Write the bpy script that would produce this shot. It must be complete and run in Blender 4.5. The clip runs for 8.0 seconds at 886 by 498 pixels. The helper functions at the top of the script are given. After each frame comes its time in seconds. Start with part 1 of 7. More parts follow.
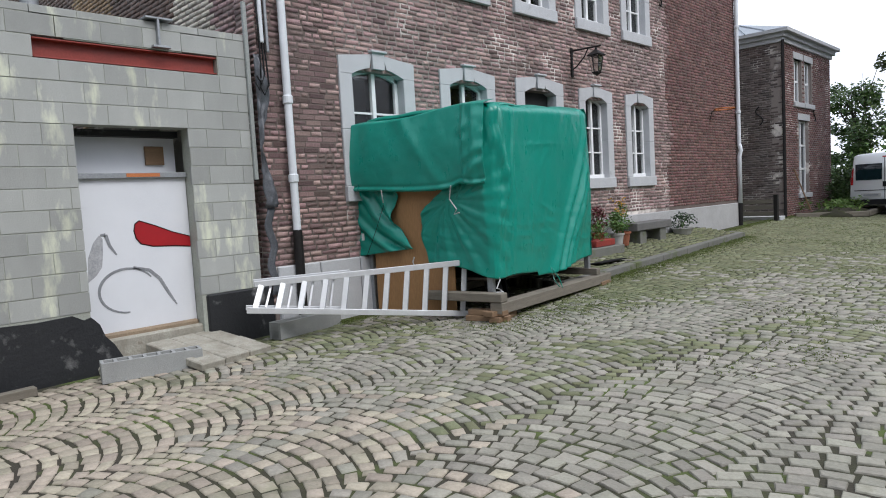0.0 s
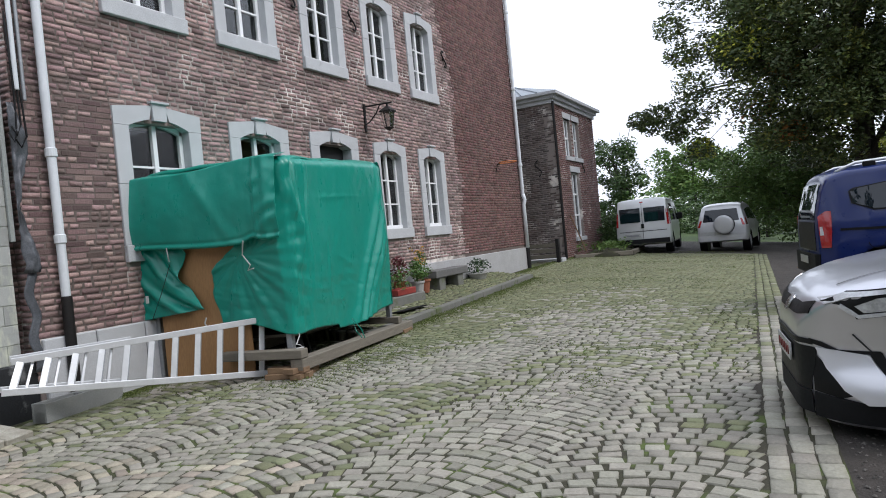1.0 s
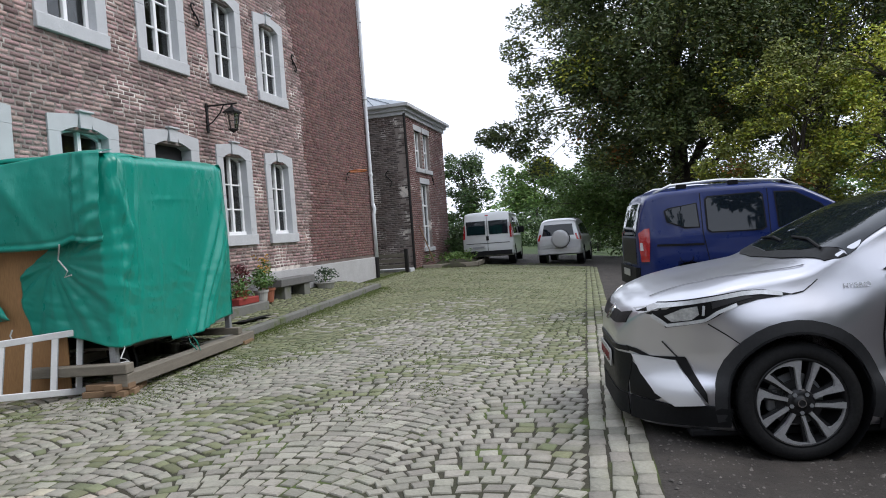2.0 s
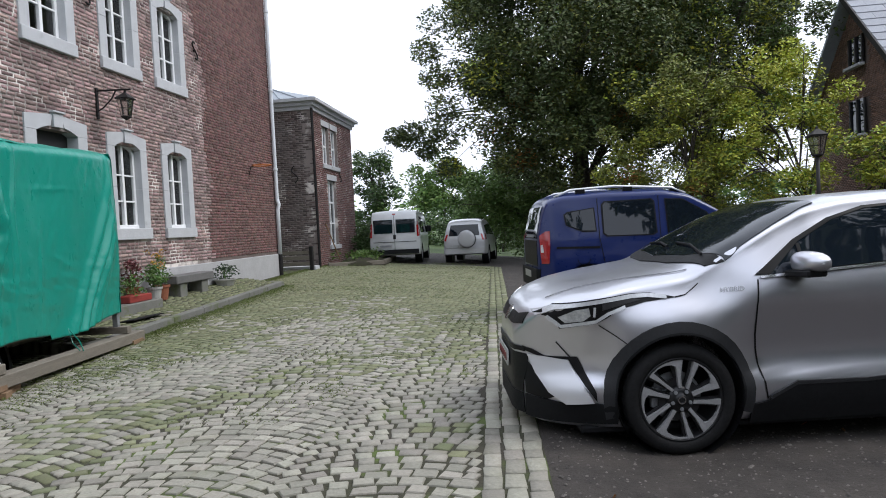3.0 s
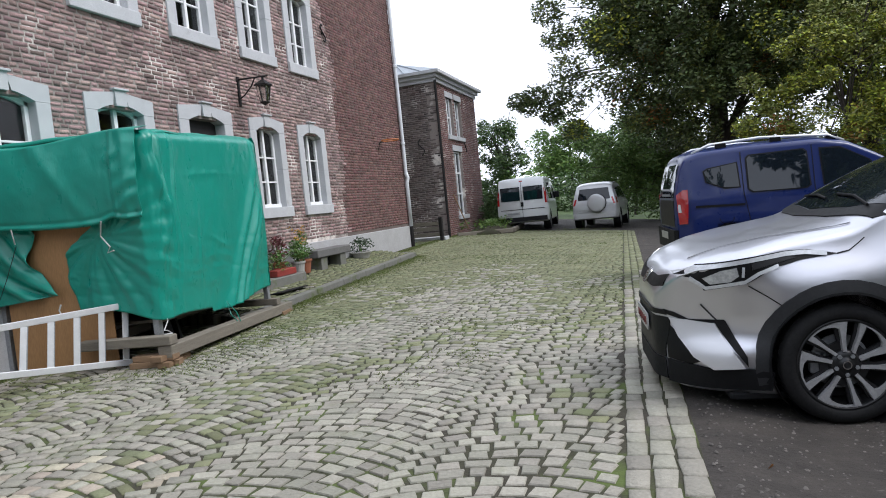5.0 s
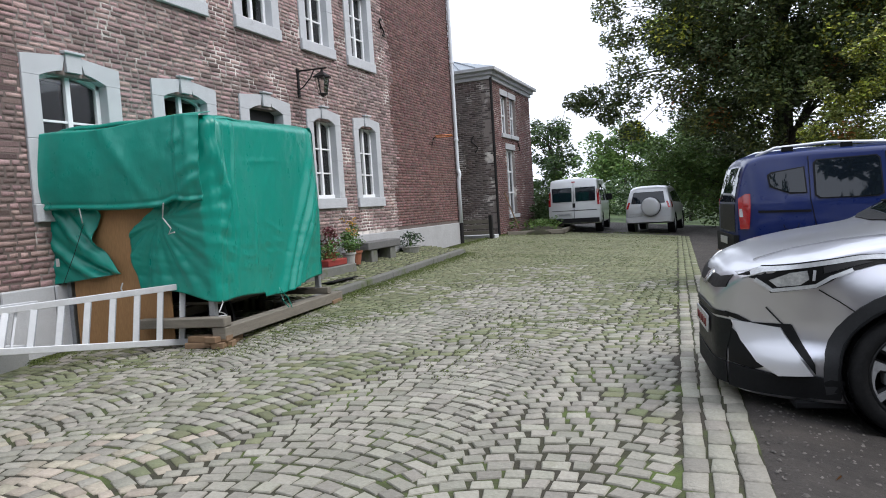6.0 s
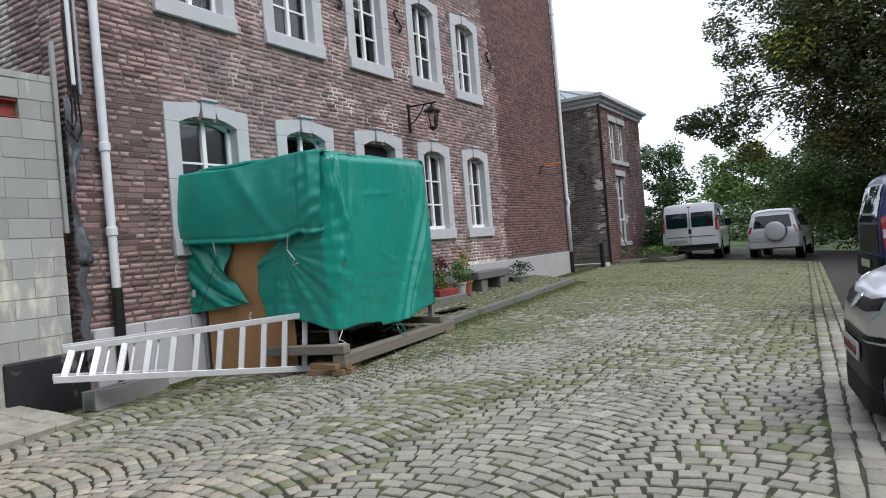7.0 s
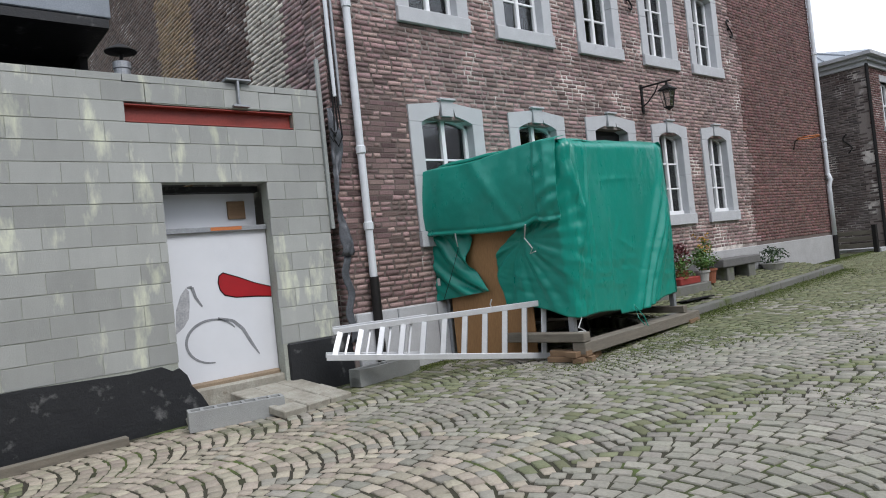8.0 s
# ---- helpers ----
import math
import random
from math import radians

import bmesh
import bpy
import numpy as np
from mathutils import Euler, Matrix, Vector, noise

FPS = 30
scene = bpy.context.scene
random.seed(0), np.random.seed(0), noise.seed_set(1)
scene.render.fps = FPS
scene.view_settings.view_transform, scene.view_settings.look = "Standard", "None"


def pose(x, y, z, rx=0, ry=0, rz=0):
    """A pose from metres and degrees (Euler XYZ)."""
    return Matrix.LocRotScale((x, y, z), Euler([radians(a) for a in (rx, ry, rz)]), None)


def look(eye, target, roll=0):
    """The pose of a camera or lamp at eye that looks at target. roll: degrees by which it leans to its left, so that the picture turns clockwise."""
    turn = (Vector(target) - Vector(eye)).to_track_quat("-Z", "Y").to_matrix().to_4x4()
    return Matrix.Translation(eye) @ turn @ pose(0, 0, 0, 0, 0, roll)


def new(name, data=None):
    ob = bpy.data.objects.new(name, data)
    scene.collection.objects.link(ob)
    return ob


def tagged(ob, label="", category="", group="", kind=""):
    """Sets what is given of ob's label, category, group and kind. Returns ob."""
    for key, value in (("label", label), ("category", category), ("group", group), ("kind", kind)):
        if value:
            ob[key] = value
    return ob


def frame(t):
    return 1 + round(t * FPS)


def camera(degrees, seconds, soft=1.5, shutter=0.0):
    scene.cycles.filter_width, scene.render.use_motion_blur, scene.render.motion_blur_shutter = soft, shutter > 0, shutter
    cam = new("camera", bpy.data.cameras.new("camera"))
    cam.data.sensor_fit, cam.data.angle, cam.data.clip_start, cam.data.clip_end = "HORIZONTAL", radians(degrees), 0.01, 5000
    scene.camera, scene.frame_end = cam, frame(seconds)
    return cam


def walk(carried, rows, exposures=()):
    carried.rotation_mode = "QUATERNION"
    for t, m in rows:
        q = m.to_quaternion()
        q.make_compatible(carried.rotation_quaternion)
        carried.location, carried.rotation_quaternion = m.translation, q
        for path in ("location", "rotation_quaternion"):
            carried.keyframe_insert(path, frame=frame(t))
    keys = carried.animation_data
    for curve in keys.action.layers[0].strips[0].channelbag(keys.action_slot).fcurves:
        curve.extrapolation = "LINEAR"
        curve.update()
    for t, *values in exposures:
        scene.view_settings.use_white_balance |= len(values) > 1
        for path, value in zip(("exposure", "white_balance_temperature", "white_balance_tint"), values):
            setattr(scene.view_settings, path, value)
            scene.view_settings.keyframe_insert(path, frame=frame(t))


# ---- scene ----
cam = camera(67.4, 8.0, soft=1.0)
PATH = [
    (0, (-0.121, 0.764, 1.402), (-1.526, 2.179, 1.253), -3.3),
    (0.5, (-0.068, 0.798, 1.389), (-1.233, 2.423, 1.356), -3.1),
    (1, (-0.026, 0.843, 1.379), (-0.969, 2.607, 1.344), -5.5),
    (1.5, (-0.004, 0.871, 1.377), (-0.743, 2.729, 1.305), -4.8),
    (2, (0.017, 0.887, 1.377), (-0.511, 2.816, 1.332), -4.2),
    (2.2, (0.027, 0.891, 1.378), (-0.409, 2.842, 1.316), -3.4),
    (3.3, (0.068, 0.916, 1.387), (-0.149, 2.903, 1.329), -3.5),
    (3.5, (0.073, 0.921, 1.387), (-0.094, 2.913, 1.35), -3.8),
    (4, (0.083, 0.931, 1.383), (0.13, 2.928, 1.304), -3.9),
    (4.5, (0.048, 0.935, 1.377), (-0.111, 2.927, 1.294), -3.7),
    (5, (0.03, 0.918, 1.37), (-0.606, 2.809, 1.238), -5.7),
    (5.2, (0.025, 0.911, 1.364), (-0.649, 2.789, 1.24), -5.3),
    (6.3, (-0.061, 0.93, 1.299), (-0.882, 2.751, 1.191), -4.0),
    (6.5, (-0.075, 0.927, 1.295), (-0.943, 2.728, 1.265), -4.4),
    (7, (-0.109, 0.895, 1.283), (-1.156, 2.599, 1.277), -4.8),
    (7.5, (-0.15, 0.846, 1.267), (-1.398, 2.409, 1.313), -4.5),
    (8, (-0.21, 0.807, 1.251), (-1.76, 2.071, 1.284), -6.0),
]
walk(cam, [(t, look(eye, target, roll)) for t, eye, target, roll in PATH],
     exposures=[(0, 0.5), (1.0, 0.5), (2.0, 0.56), (3.3, 0.58), (4.5, 0.71), (5.2, 0.71), (6.3, 0.68), (7.2, 0.46), (8.0, 0.43)])

# ---- light ----
world = bpy.data.worlds.new("overcast_sky")
world.use_nodes = True
scene.world = world
wn, wl = world.node_tree.nodes, world.node_tree.links
sky = wn.new("ShaderNodeTexSky")
sky.sky_type = "NISHITA"
sky.sun_disc = False
sky.sun_elevation, sky.sun_rotation = radians(50), radians(88)
sky.dust_density, sky.air_density = 4.0, 1.0
veil = wn.new("ShaderNodeMix")
veil.data_type = "RGBA"
veil.inputs[0].default_value = 0.86
veil.inputs[7].default_value = (10.3, 11.1, 12.8, 1)
wl.new(sky.outputs[0], veil.inputs[6])
wl.new(veil.outputs[2], wn["Background"].inputs[0])
wn["Background"].inputs[1].default_value = 0.10
sun = new("sun", bpy.data.lights.new("sun", "SUN"))
sun.data.energy, sun.data.angle, sun.data.color = 1.2, radians(25), (1.0, 0.98, 0.97)
sun.matrix_world = look((9.5, 0.3, 11.5), (0, 0, 0))


# ---- helpers ----
def ground_z(x, y):
    u = min(max((x + 7) / 7.9, -0.1), 1.2)
    yy = min(max(y, -8.0), 30.0)
    p = min(max((x - 0.2) / 1.6, 0.0), 1.0)
    q = min(max((y - 5.5) / 4.0, 0.0), 1.0)
    rise = 0.21 * p * p * (3 - 2 * p) * q * q * (3 - 2 * q)
    # shallow hollow of the lot where the silver car stands
    i = min(max((x - 0.10) / 0.8, 0.0), 1.0)
    j = min(max((y - 1.6) / 2.2, 0.0), 1.0)
    k = min(max((y - 6.0) / 3.5, 0.0), 1.0)
    dip = 0.114 * i * i * (3 - 2 * i) * j * j * (3 - 2 * j) * (1 - k * k * (3 - 2 * k))
    return (1 - u) * (-0.17 + 0.0228 * min(yy, 21.0)) + u * (0.137 - 0.018 * yy) + rise - dip


def link(name, bm, material, smooth=False):
    me = bpy.data.meshes.new(name)
    bm.normal_update()
    bm.to_mesh(me)
    bm.free()
    me.materials.append(material)
    if smooth:
        me.polygons.foreach_set("use_smooth", [True] * len(me.polygons))
    return new(name, me)


def part(name, bm, material, parent, label="", smooth=False):
    ob = link(name, bm, material, smooth)
    ob.parent = parent
    if label:
        ob["label"] = label
    return ob


def thing(name, label, category, group="", kind="", at=None):
    ob = new(name)
    ob.empty_display_size = 0.1
    if at is not None:
        ob.matrix_basis = at
    return tagged(ob, label, category, group, kind)


def box(x0, y0, z0, x1, y1, z1, bevel=0.0, bm=None, m=None):
    own = bm or bmesh.new()
    r = bmesh.ops.create_cube(own, size=1)
    vs = r["verts"]
    for v in vs:
        v.co = Vector(((x0 + x1) / 2 + v.co.x * (x1 - x0), (y0 + y1) / 2 + v.co.y * (y1 - y0), (z0 + z1) / 2 + v.co.z * (z1 - z0)))
    if bevel:
        es = list({e for v in vs for e in v.link_edges})
        r2 = bmesh.ops.bevel(own, geom=es, offset=bevel, segments=1, affect="EDGES")
        vs = list({v for f in r2["faces"] for v in f.verts} | {v for v in vs if v.is_valid})
    if m is not None:
        for v in vs:
            v.co = m @ v.co
    return own


def beam(a, b, w, h, bevel=0.0, bm=None, up=(0, 0, 1)):
    a, b = Vector(a), Vector(b)
    d = (b - a)
    y = d.normalized()
    x = y.cross(Vector(up)).normalized()
    z = x.cross(y)
    m = Matrix((x, y, z)).transposed().to_4x4()
    m.translation = a
    return box(-w / 2, 0, -h / 2, w / 2, d.length, h / 2, bevel, bm, m)


def tube(points, radius, bm=None, seg=10, cap=True):
    """A round bar along points; radius a number or one for each point."""
    own = bm or bmesh.new()
    pts = [Vector(p) for p in points]
    rad = radius if isinstance(radius, (list, tuple)) else [radius] * len(pts)
    rings = []
    for i, p in enumerate(pts):
        d = (pts[min(i + 1, len(pts) - 1)] - pts[max(i - 1, 0)]).normalized()
        q = Vector((0, 0, 1)) if abs(d.z) < 0.9 else Vector((1, 0, 0))
        u = d.cross(q).normalized()
        v = d.cross(u)
        rings.append([own.verts.new(p + rad[i] * (math.cos(2 * math.pi * k / seg) * u + math.sin(2 * math.pi * k / seg) * v)) for k in range(seg)])
    for a, b in zip(rings, rings[1:]):
        for k in range(seg):
            own.faces.new((a[k], a[(k + 1) % seg], b[(k + 1) % seg], b[k]))
    if cap:
        own.faces.new(rings[0][::-1])
        own.faces.new(rings[-1])
    return own


def lathe(profile, bm=None, seg=24, m=None, cap=True):
    """Turns a profile of (radius, z) round the z axis."""
    own = bm or bmesh.new()
    rings = []
    for r, z in profile:
        ring = []
        for k in range(seg):
            co = Vector((r * math.cos(2 * math.pi * k / seg), r * math.sin(2 * math.pi * k / seg), z))
            ring.append(own.verts.new(m @ co if m else co))
        rings.append(ring)
    for a, b in zip(rings, rings[1:]):
        for k in range(seg):
            own.faces.new((a[k], a[(k + 1) % seg], b[(k + 1) % seg], b[k]))
    if cap and profile[0][0] > 1e-4:
        own.faces.new(rings[0][::-1])
    if cap and profile[-1][0] > 1e-4:
        own.faces.new(rings[-1])
    return own


def prism(poly, z0, z1, m, bm=None):
    """A polygon in the plane (a, b), given depth from z0 to z1 and placed by m."""
    own = bm or bmesh.new()
    lo = [own.verts.new(m @ Vector((a, b, z0))) for a, b in poly]
    hi = [own.verts.new(m @ Vector((a, b, z1))) for a, b in poly]
    n = len(poly)
    own.faces.new(lo[::-1])
    own.faces.new(hi)
    for i in range(n):
        own.faces.new((lo[i], lo[(i + 1) % n], hi[(i + 1) % n], hi[i]))
    bmesh.ops.recalc_face_normals(own, faces=own.faces)
    return own


# a wall that faces +x: a runs along y, b upwards, depth along x
FACE_X = Matrix(((0, 0, 1, 0), (1, 0, 0, 0), (0, 1, 0, 0), (0, 0, 0, 1)))


def mesh_from(name, verts, faces, material, smooth=False):
    me = bpy.data.meshes.new(name)
    me.from_pydata(verts, [], faces)
    me.materials.append(material)
    if smooth:
        me.polygons.foreach_set("use_smooth", [True] * len(me.polygons))
    return new(name, me)


# ---- materials ----
def mat(name, base, other=None, rough=0.8, metal=0.0, scale=3.0, fine=60.0, mix=0.5, bump=0.15, bump_scale=80.0,
        rnd=0.0, island=0.0, hue=0.0, coat=0.0, spot=None, spot_scale=1.2, spot_at=0.6, aniso=(1, 1, 1), trans=0.0, spec=0.5, crease=0.0, grain=1.0):
    m = bpy.data.materials.new(name)
    m.use_nodes = True
    n, l = m.node_tree.nodes, m.node_tree.links
    b = n["Principled BSDF"]
    geo = n.new("ShaderNodeNewGeometry")
    mp = n.new("ShaderNodeVectorMath")
    mp.operation = "MULTIPLY"
    mp.inputs[1].default_value = aniso
    l.new(geo.outputs["Position"], mp.inputs[0])

    def noise_tex(s, detail=4.0):
        t = n.new("ShaderNodeTexNoise")
        t.inputs["Scale"].default_value = s
        t.inputs["Detail"].default_value = detail
        t.inputs["Roughness"].default_value = 0.62
        l.new(mp.outputs[0], t.inputs["Vector"])
        return t.outputs[0]

    def blend(fac, a, c):
        x = n.new("ShaderNodeMix")
        x.data_type = "RGBA"
        l.new(fac, x.inputs[0])
        for socket, value in ((x.inputs[6], a), (x.inputs[7], c)):
            if isinstance(value, tuple):
                socket.default_value = (*value, 1)
            else:
                l.new(value, socket)
        return x.outputs[2]

    def ramp(value, lo, hi):
        r = n.new("ShaderNodeMapRange")
        r.inputs["From Min"].default_value, r.inputs["From Max"].default_value = lo, hi
        l.new(value, r.inputs["Value"])
        return r.outputs[0]

    other = other or tuple(0.72 * c for c in base)
    col = blend(ramp(noise_tex(scale), 0.5 - mix / 2, 0.5 + mix / 2), base, other)
    col = blend(ramp(noise_tex(fine, 3), 0.3, 0.95), col, tuple((1 - 0.45 * grain) * c for c in base))
    if spot:
        col = blend(ramp(noise_tex(spot_scale, 6), spot_at, spot_at + 0.12), col, spot)
    if rnd or island:
        info = n.new("ShaderNodeObjectInfo") if rnd else geo
        out = info.outputs["Random"] if rnd else geo.outputs["Random Per Island"]
        amount = rnd or island
        hsv = n.new("ShaderNodeHueSaturation")
        r = n.new("ShaderNodeMapRange")
        r.inputs["To Min"].default_value, r.inputs["To Max"].default_value = 1 - amount, 1 + amount
        l.new(out, r.inputs["Value"])
        l.new(r.outputs[0], hsv.inputs["Value"])
        if hue:
            wn2 = n.new("ShaderNodeTexWhiteNoise")
            wn2.noise_dimensions = "1D"
            l.new(out, wn2.inputs["W"])
            r2 = n.new("ShaderNodeMapRange")
            r2.inputs["To Min"].default_value, r2.inputs["To Max"].default_value = 0.5 - hue, 0.5 + hue
            l.new(wn2.outputs[0], r2.inputs["Value"])
            l.new(r2.outputs[0], hsv.inputs["Hue"])
        l.new(col, hsv.inputs["Color"])
        col = hsv.outputs[0]
    l.new(col, b.inputs["Base Color"])
    b.inputs["Metallic"].default_value = metal
    rr = n.new("ShaderNodeMapRange")
    rr.inputs["To Min"].default_value, rr.inputs["To Max"].default_value = max(rough - min(0.12, rough * 0.3), 0.01), min(rough + min(0.1, rough * 0.3), 1.0)
    l.new(noise_tex(scale * 4), rr.inputs["Value"])
    l.new(rr.outputs[0], b.inputs["Roughness"])
    b.inputs["Coat Weight"].default_value = coat
    b.inputs["Specular IOR Level"].default_value = spec
    b.inputs["Coat Roughness"].default_value = 0.09
    if trans:
        b.inputs["Transmission Weight"].default_value = trans
    if bump:
        bp = n.new("ShaderNodeBump")
        bp.inputs["Strength"].default_value = bump
        bp.inputs["Distance"].default_value = 0.02
        l.new(noise_tex(bump_scale, 5), bp.inputs["Height"])
        l.new(bp.outputs[0], b.inputs["Normal"])
        if crease:
            cr = n.new("ShaderNodeTexNoise")
            cr.noise_type = "RIDGED_MULTIFRACTAL"
            cr.inputs["Scale"].default_value = 3.0
            cr.inputs["Detail"].default_value = 7.0
            cr.inputs["Distortion"].default_value = 0.9
            l.new(mp.outputs[0], cr.inputs["Vector"])
            b2 = n.new("ShaderNodeBump")
            b2.inputs["Strength"].default_value = crease
            b2.inputs["Distance"].default_value = 0.035
            l.new(cr.outputs[0], b2.inputs["Height"])
            l.new(bp.outputs[0], b2.inputs["Normal"])
            l.new(b2.outputs[0], b.inputs["Normal"])
    return m


def glass_mat(name, tint, rough=0.02):
    m = bpy.data.materials.new(name)
    m.use_nodes = True
    b = m.node_tree.nodes["Principled BSDF"]
    b.inputs["Base Color"].default_value = (*tint, 1)
    b.inputs["Roughness"].default_value = rough
    b.inputs["Transmission Weight"].default_value = 1.0
    b.inputs["IOR"].default_value = 1.45
    return m


BRICK_LOOK = dict(hue=0.018, rough=0.9, scale=1.1, fine=38, mix=0.55, bump=0.6, bump_scale=55, spot=(0.30, 0.23, 0.20), spot_at=0.66, spot_scale=7)
M_BRICK = mat("old_red_brick", (0.40, 0.258, 0.240), (0.25, 0.185, 0.178), island=0.5, **BRICK_LOOK)
M_BRICK_ONE = mat("old_red_brick_piece", (0.25, 0.16, 0.15), (0.17, 0.12, 0.115), rnd=0.5, **BRICK_LOOK)
M_MORTAR = mat("weathered_lime_mortar", (0.36, 0.31, 0.285), (0.17, 0.135, 0.125), rough=0.95, scale=0.7, fine=70, bump=0.4, spot=(0.76, 0.70, 0.65), spot_scale=1.5, spot_at=0.53)
M_STONE = mat("grey_blue_limestone", (0.60, 0.61, 0.63), (0.50, 0.51, 0.53), rough=0.8, scale=4, fine=120, bump=0.15, spot=(0.27, 0.27, 0.28), spot_at=0.68, spot_scale=2.5)
M_KERB = mat("mossy_kerb_stone", (0.21, 0.205, 0.19), (0.14, 0.145, 0.12), rough=0.9, scale=3, fine=80, bump=0.4, bump_scale=40, spot=(0.10, 0.12, 0.05), spot_at=0.56, spot_scale=2.2)
M_BRICK_DARK = mat("darker_relaid_brick", (0.215, 0.105, 0.095), (0.15, 0.08, 0.075), island=0.32, hue=0.015, rough=0.9, scale=0.8, fine=45, mix=0.4, bump=0.45, bump_scale=60)
M_MORTAR_DARK = mat("brown_mortar", (0.19, 0.15, 0.135), (0.11, 0.085, 0.075), rough=0.95, scale=2, bump=0.3)
M_PLINTH = mat("pale_rendered_plinth", (0.52, 0.52, 0.525), (0.38, 0.37, 0.37), rough=0.9, scale=2, bump=0.3)
M_BLOCK = mat("grey_concrete_block", (0.42, 0.43, 0.41), (0.34, 0.35, 0.335), rnd=0.15, rough=0.95, scale=2.2, fine=140, grain=0.6, bump=0.35, bump_scale=160, spot=(0.60, 0.62, 0.50), spot_at=0.56, spot_scale=2.6, aniso=(1, 1.6, 0.5))
M_JOINT = mat("pale_block_mortar", (0.47, 0.49, 0.43), rough=0.95, scale=3, bump=0.3)
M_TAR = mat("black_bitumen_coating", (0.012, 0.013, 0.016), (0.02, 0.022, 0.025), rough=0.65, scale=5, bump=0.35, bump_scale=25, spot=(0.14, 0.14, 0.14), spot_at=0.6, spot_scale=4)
M_WHITE = mat("white_painted_wood", (0.86, 0.87, 0.88), (0.80, 0.81, 0.82), rough=0.45, scale=6, fine=40, grain=0.25, bump=0.04)
# near black: stands in for the shade of unlit insides; also the dark door
M_DARK_IN = mat("unlit_inside_and_dark_door", (0.035, 0.035, 0.037), rough=0.9, bump=0)
M_ZINC = mat("weathered_zinc_pipe", (0.74, 0.77, 0.80), (0.62, 0.65, 0.68), rough=0.5, metal=0.0, scale=5, grain=0.4, bump=0.05)
M_IRON = mat("black_wrought_iron", (0.012, 0.012, 0.013), (0.022, 0.018, 0.016), rough=0.6, metal=0.0, spec=0.3, scale=20, bump=0.2)
M_TARP = mat("green_woven_tarpaulin", (0.005, 0.27, 0.205), (0.004, 0.225, 0.168), rough=0.30, spec=0.5, crease=0.34, grain=0.3, scale=2.2, fine=220, mix=0.8, bump=0.16, bump_scale=26, aniso=(1, 1, 0.55))
M_PLY = mat("warm_brown_plywood", (0.43, 0.235, 0.10), (0.36, 0.19, 0.08), rough=0.7, scale=2, fine=90, bump=0.08, aniso=(1, 1, 0.15))
M_ALU = mat("dull_aluminium", (0.82, 0.83, 0.85), (0.66, 0.67, 0.69), rough=0.34, metal=0.4, scale=8, grain=0.4, bump=0.05)
M_TIMBER = mat("grey_weathered_timber", (0.25, 0.22, 0.175), (0.15, 0.135, 0.11), rough=0.9, scale=4, fine=60, bump=0.4, bump_scale=40, aniso=(1, 1, 6))
M_TIMBER_NEW = mat("brown_sawn_timber", (0.30, 0.19, 0.11), (0.19, 0.12, 0.07), rough=0.9, scale=5, bump=0.4, bump_scale=40, aniso=(1, 1, 6))
SETT_LOOK = dict(hue=0.02, rough=0.72, scale=0.9, fine=48, bump=0.7, bump_scale=38, spot=(0.21, 0.205, 0.14), spot_at=0.58, spot_scale=1.4)
M_COBBLE = mat("grey_sandstone_sett", (0.372, 0.35, 0.292), (0.255, 0.243, 0.197), island=0.22, **SETT_LOOK)
M_COBBLE_ONE = mat("grey_sandstone_sett_piece", (0.372, 0.35, 0.292), (0.255, 0.243, 0.197), rnd=0.22, **SETT_LOOK)
M_COBBLE_SAND = mat("sand_dusted_sett", (0.47, 0.41, 0.32), (0.34, 0.30, 0.235), island=0.24, **SETT_LOOK)
M_COBBLE_MOSS = mat("mossy_sandstone_sett", (0.215, 0.224, 0.130), (0.155, 0.166, 0.085), island=0.22, hue=0.015, rough=0.85, scale=1.1, fine=70, bump=0.4, bump_scale=55, spot=(0.15, 0.165, 0.08), spot_at=0.57, spot_scale=3.5)
M_SOIL = mat("mossy_joint_soil", (0.046, 0.038, 0.027), (0.042, 0.046, 0.018), rough=1.0, scale=0.9, fine=50, mix=0.25, bump=0.5, bump_scale=50, spot=(0.075, 0.105, 0.022), spot_scale=1.7, spot_at=0.51)
M_GRAVEL = mat("dark_gravelly_asphalt", (0.066, 0.056, 0.048), (0.026, 0.022, 0.020), rough=0.9, scale=2.6, fine=60, mix=0.35, bump=1.0, bump_scale=45, spot=(0.15, 0.135, 0.12), spot_at=0.64, spot_scale=26)
M_GRASS = mat("meadow_grass", (0.06, 0.10, 0.022), (0.045, 0.075, 0.02), rough=0.95, scale=2, fine=60, bump=0.5)
M_RED_STEEL = mat("red_primed_steel", (0.33, 0.045, 0.03), (0.22, 0.04, 0.03), rough=0.55, scale=5, bump=0.1)
M_STEEL = mat("galvanised_steel", (0.42, 0.44, 0.46), (0.33, 0.34, 0.36), rough=0.5, metal=0.6, scale=12, bump=0.05)
M_RUBBER = mat("black_rubber", (0.012, 0.012, 0.013), (0.018, 0.018, 0.018), rough=0.8, spec=0.2, scale=15, bump=0.15)
M_SLATE = mat("grey_zinc_roofing", (0.36, 0.40, 0.44), (0.28, 0.31, 0.35), rough=0.55, metal=0.2, scale=2, bump=0.1)
M_GLASS = glass_mat("window_glass", (0.9, 0.93, 0.93))

# ---- ground ----
def sheet(name, xs, ys, dz, material):
    verts = [(x, y, ground_z(x, y) + dz) for y in ys for x in xs]
    n = len(xs)
    faces = [(j * n + i, j * n + i + 1, (j + 1) * n + i + 1, (j + 1) * n + i) for j in range(len(ys) - 1) for i in range(n - 1)]
    return mesh_from(name, verts, faces, material)


def spread(a, b, n):
    return [a + (b - a) * i / n for i in range(n + 1)]


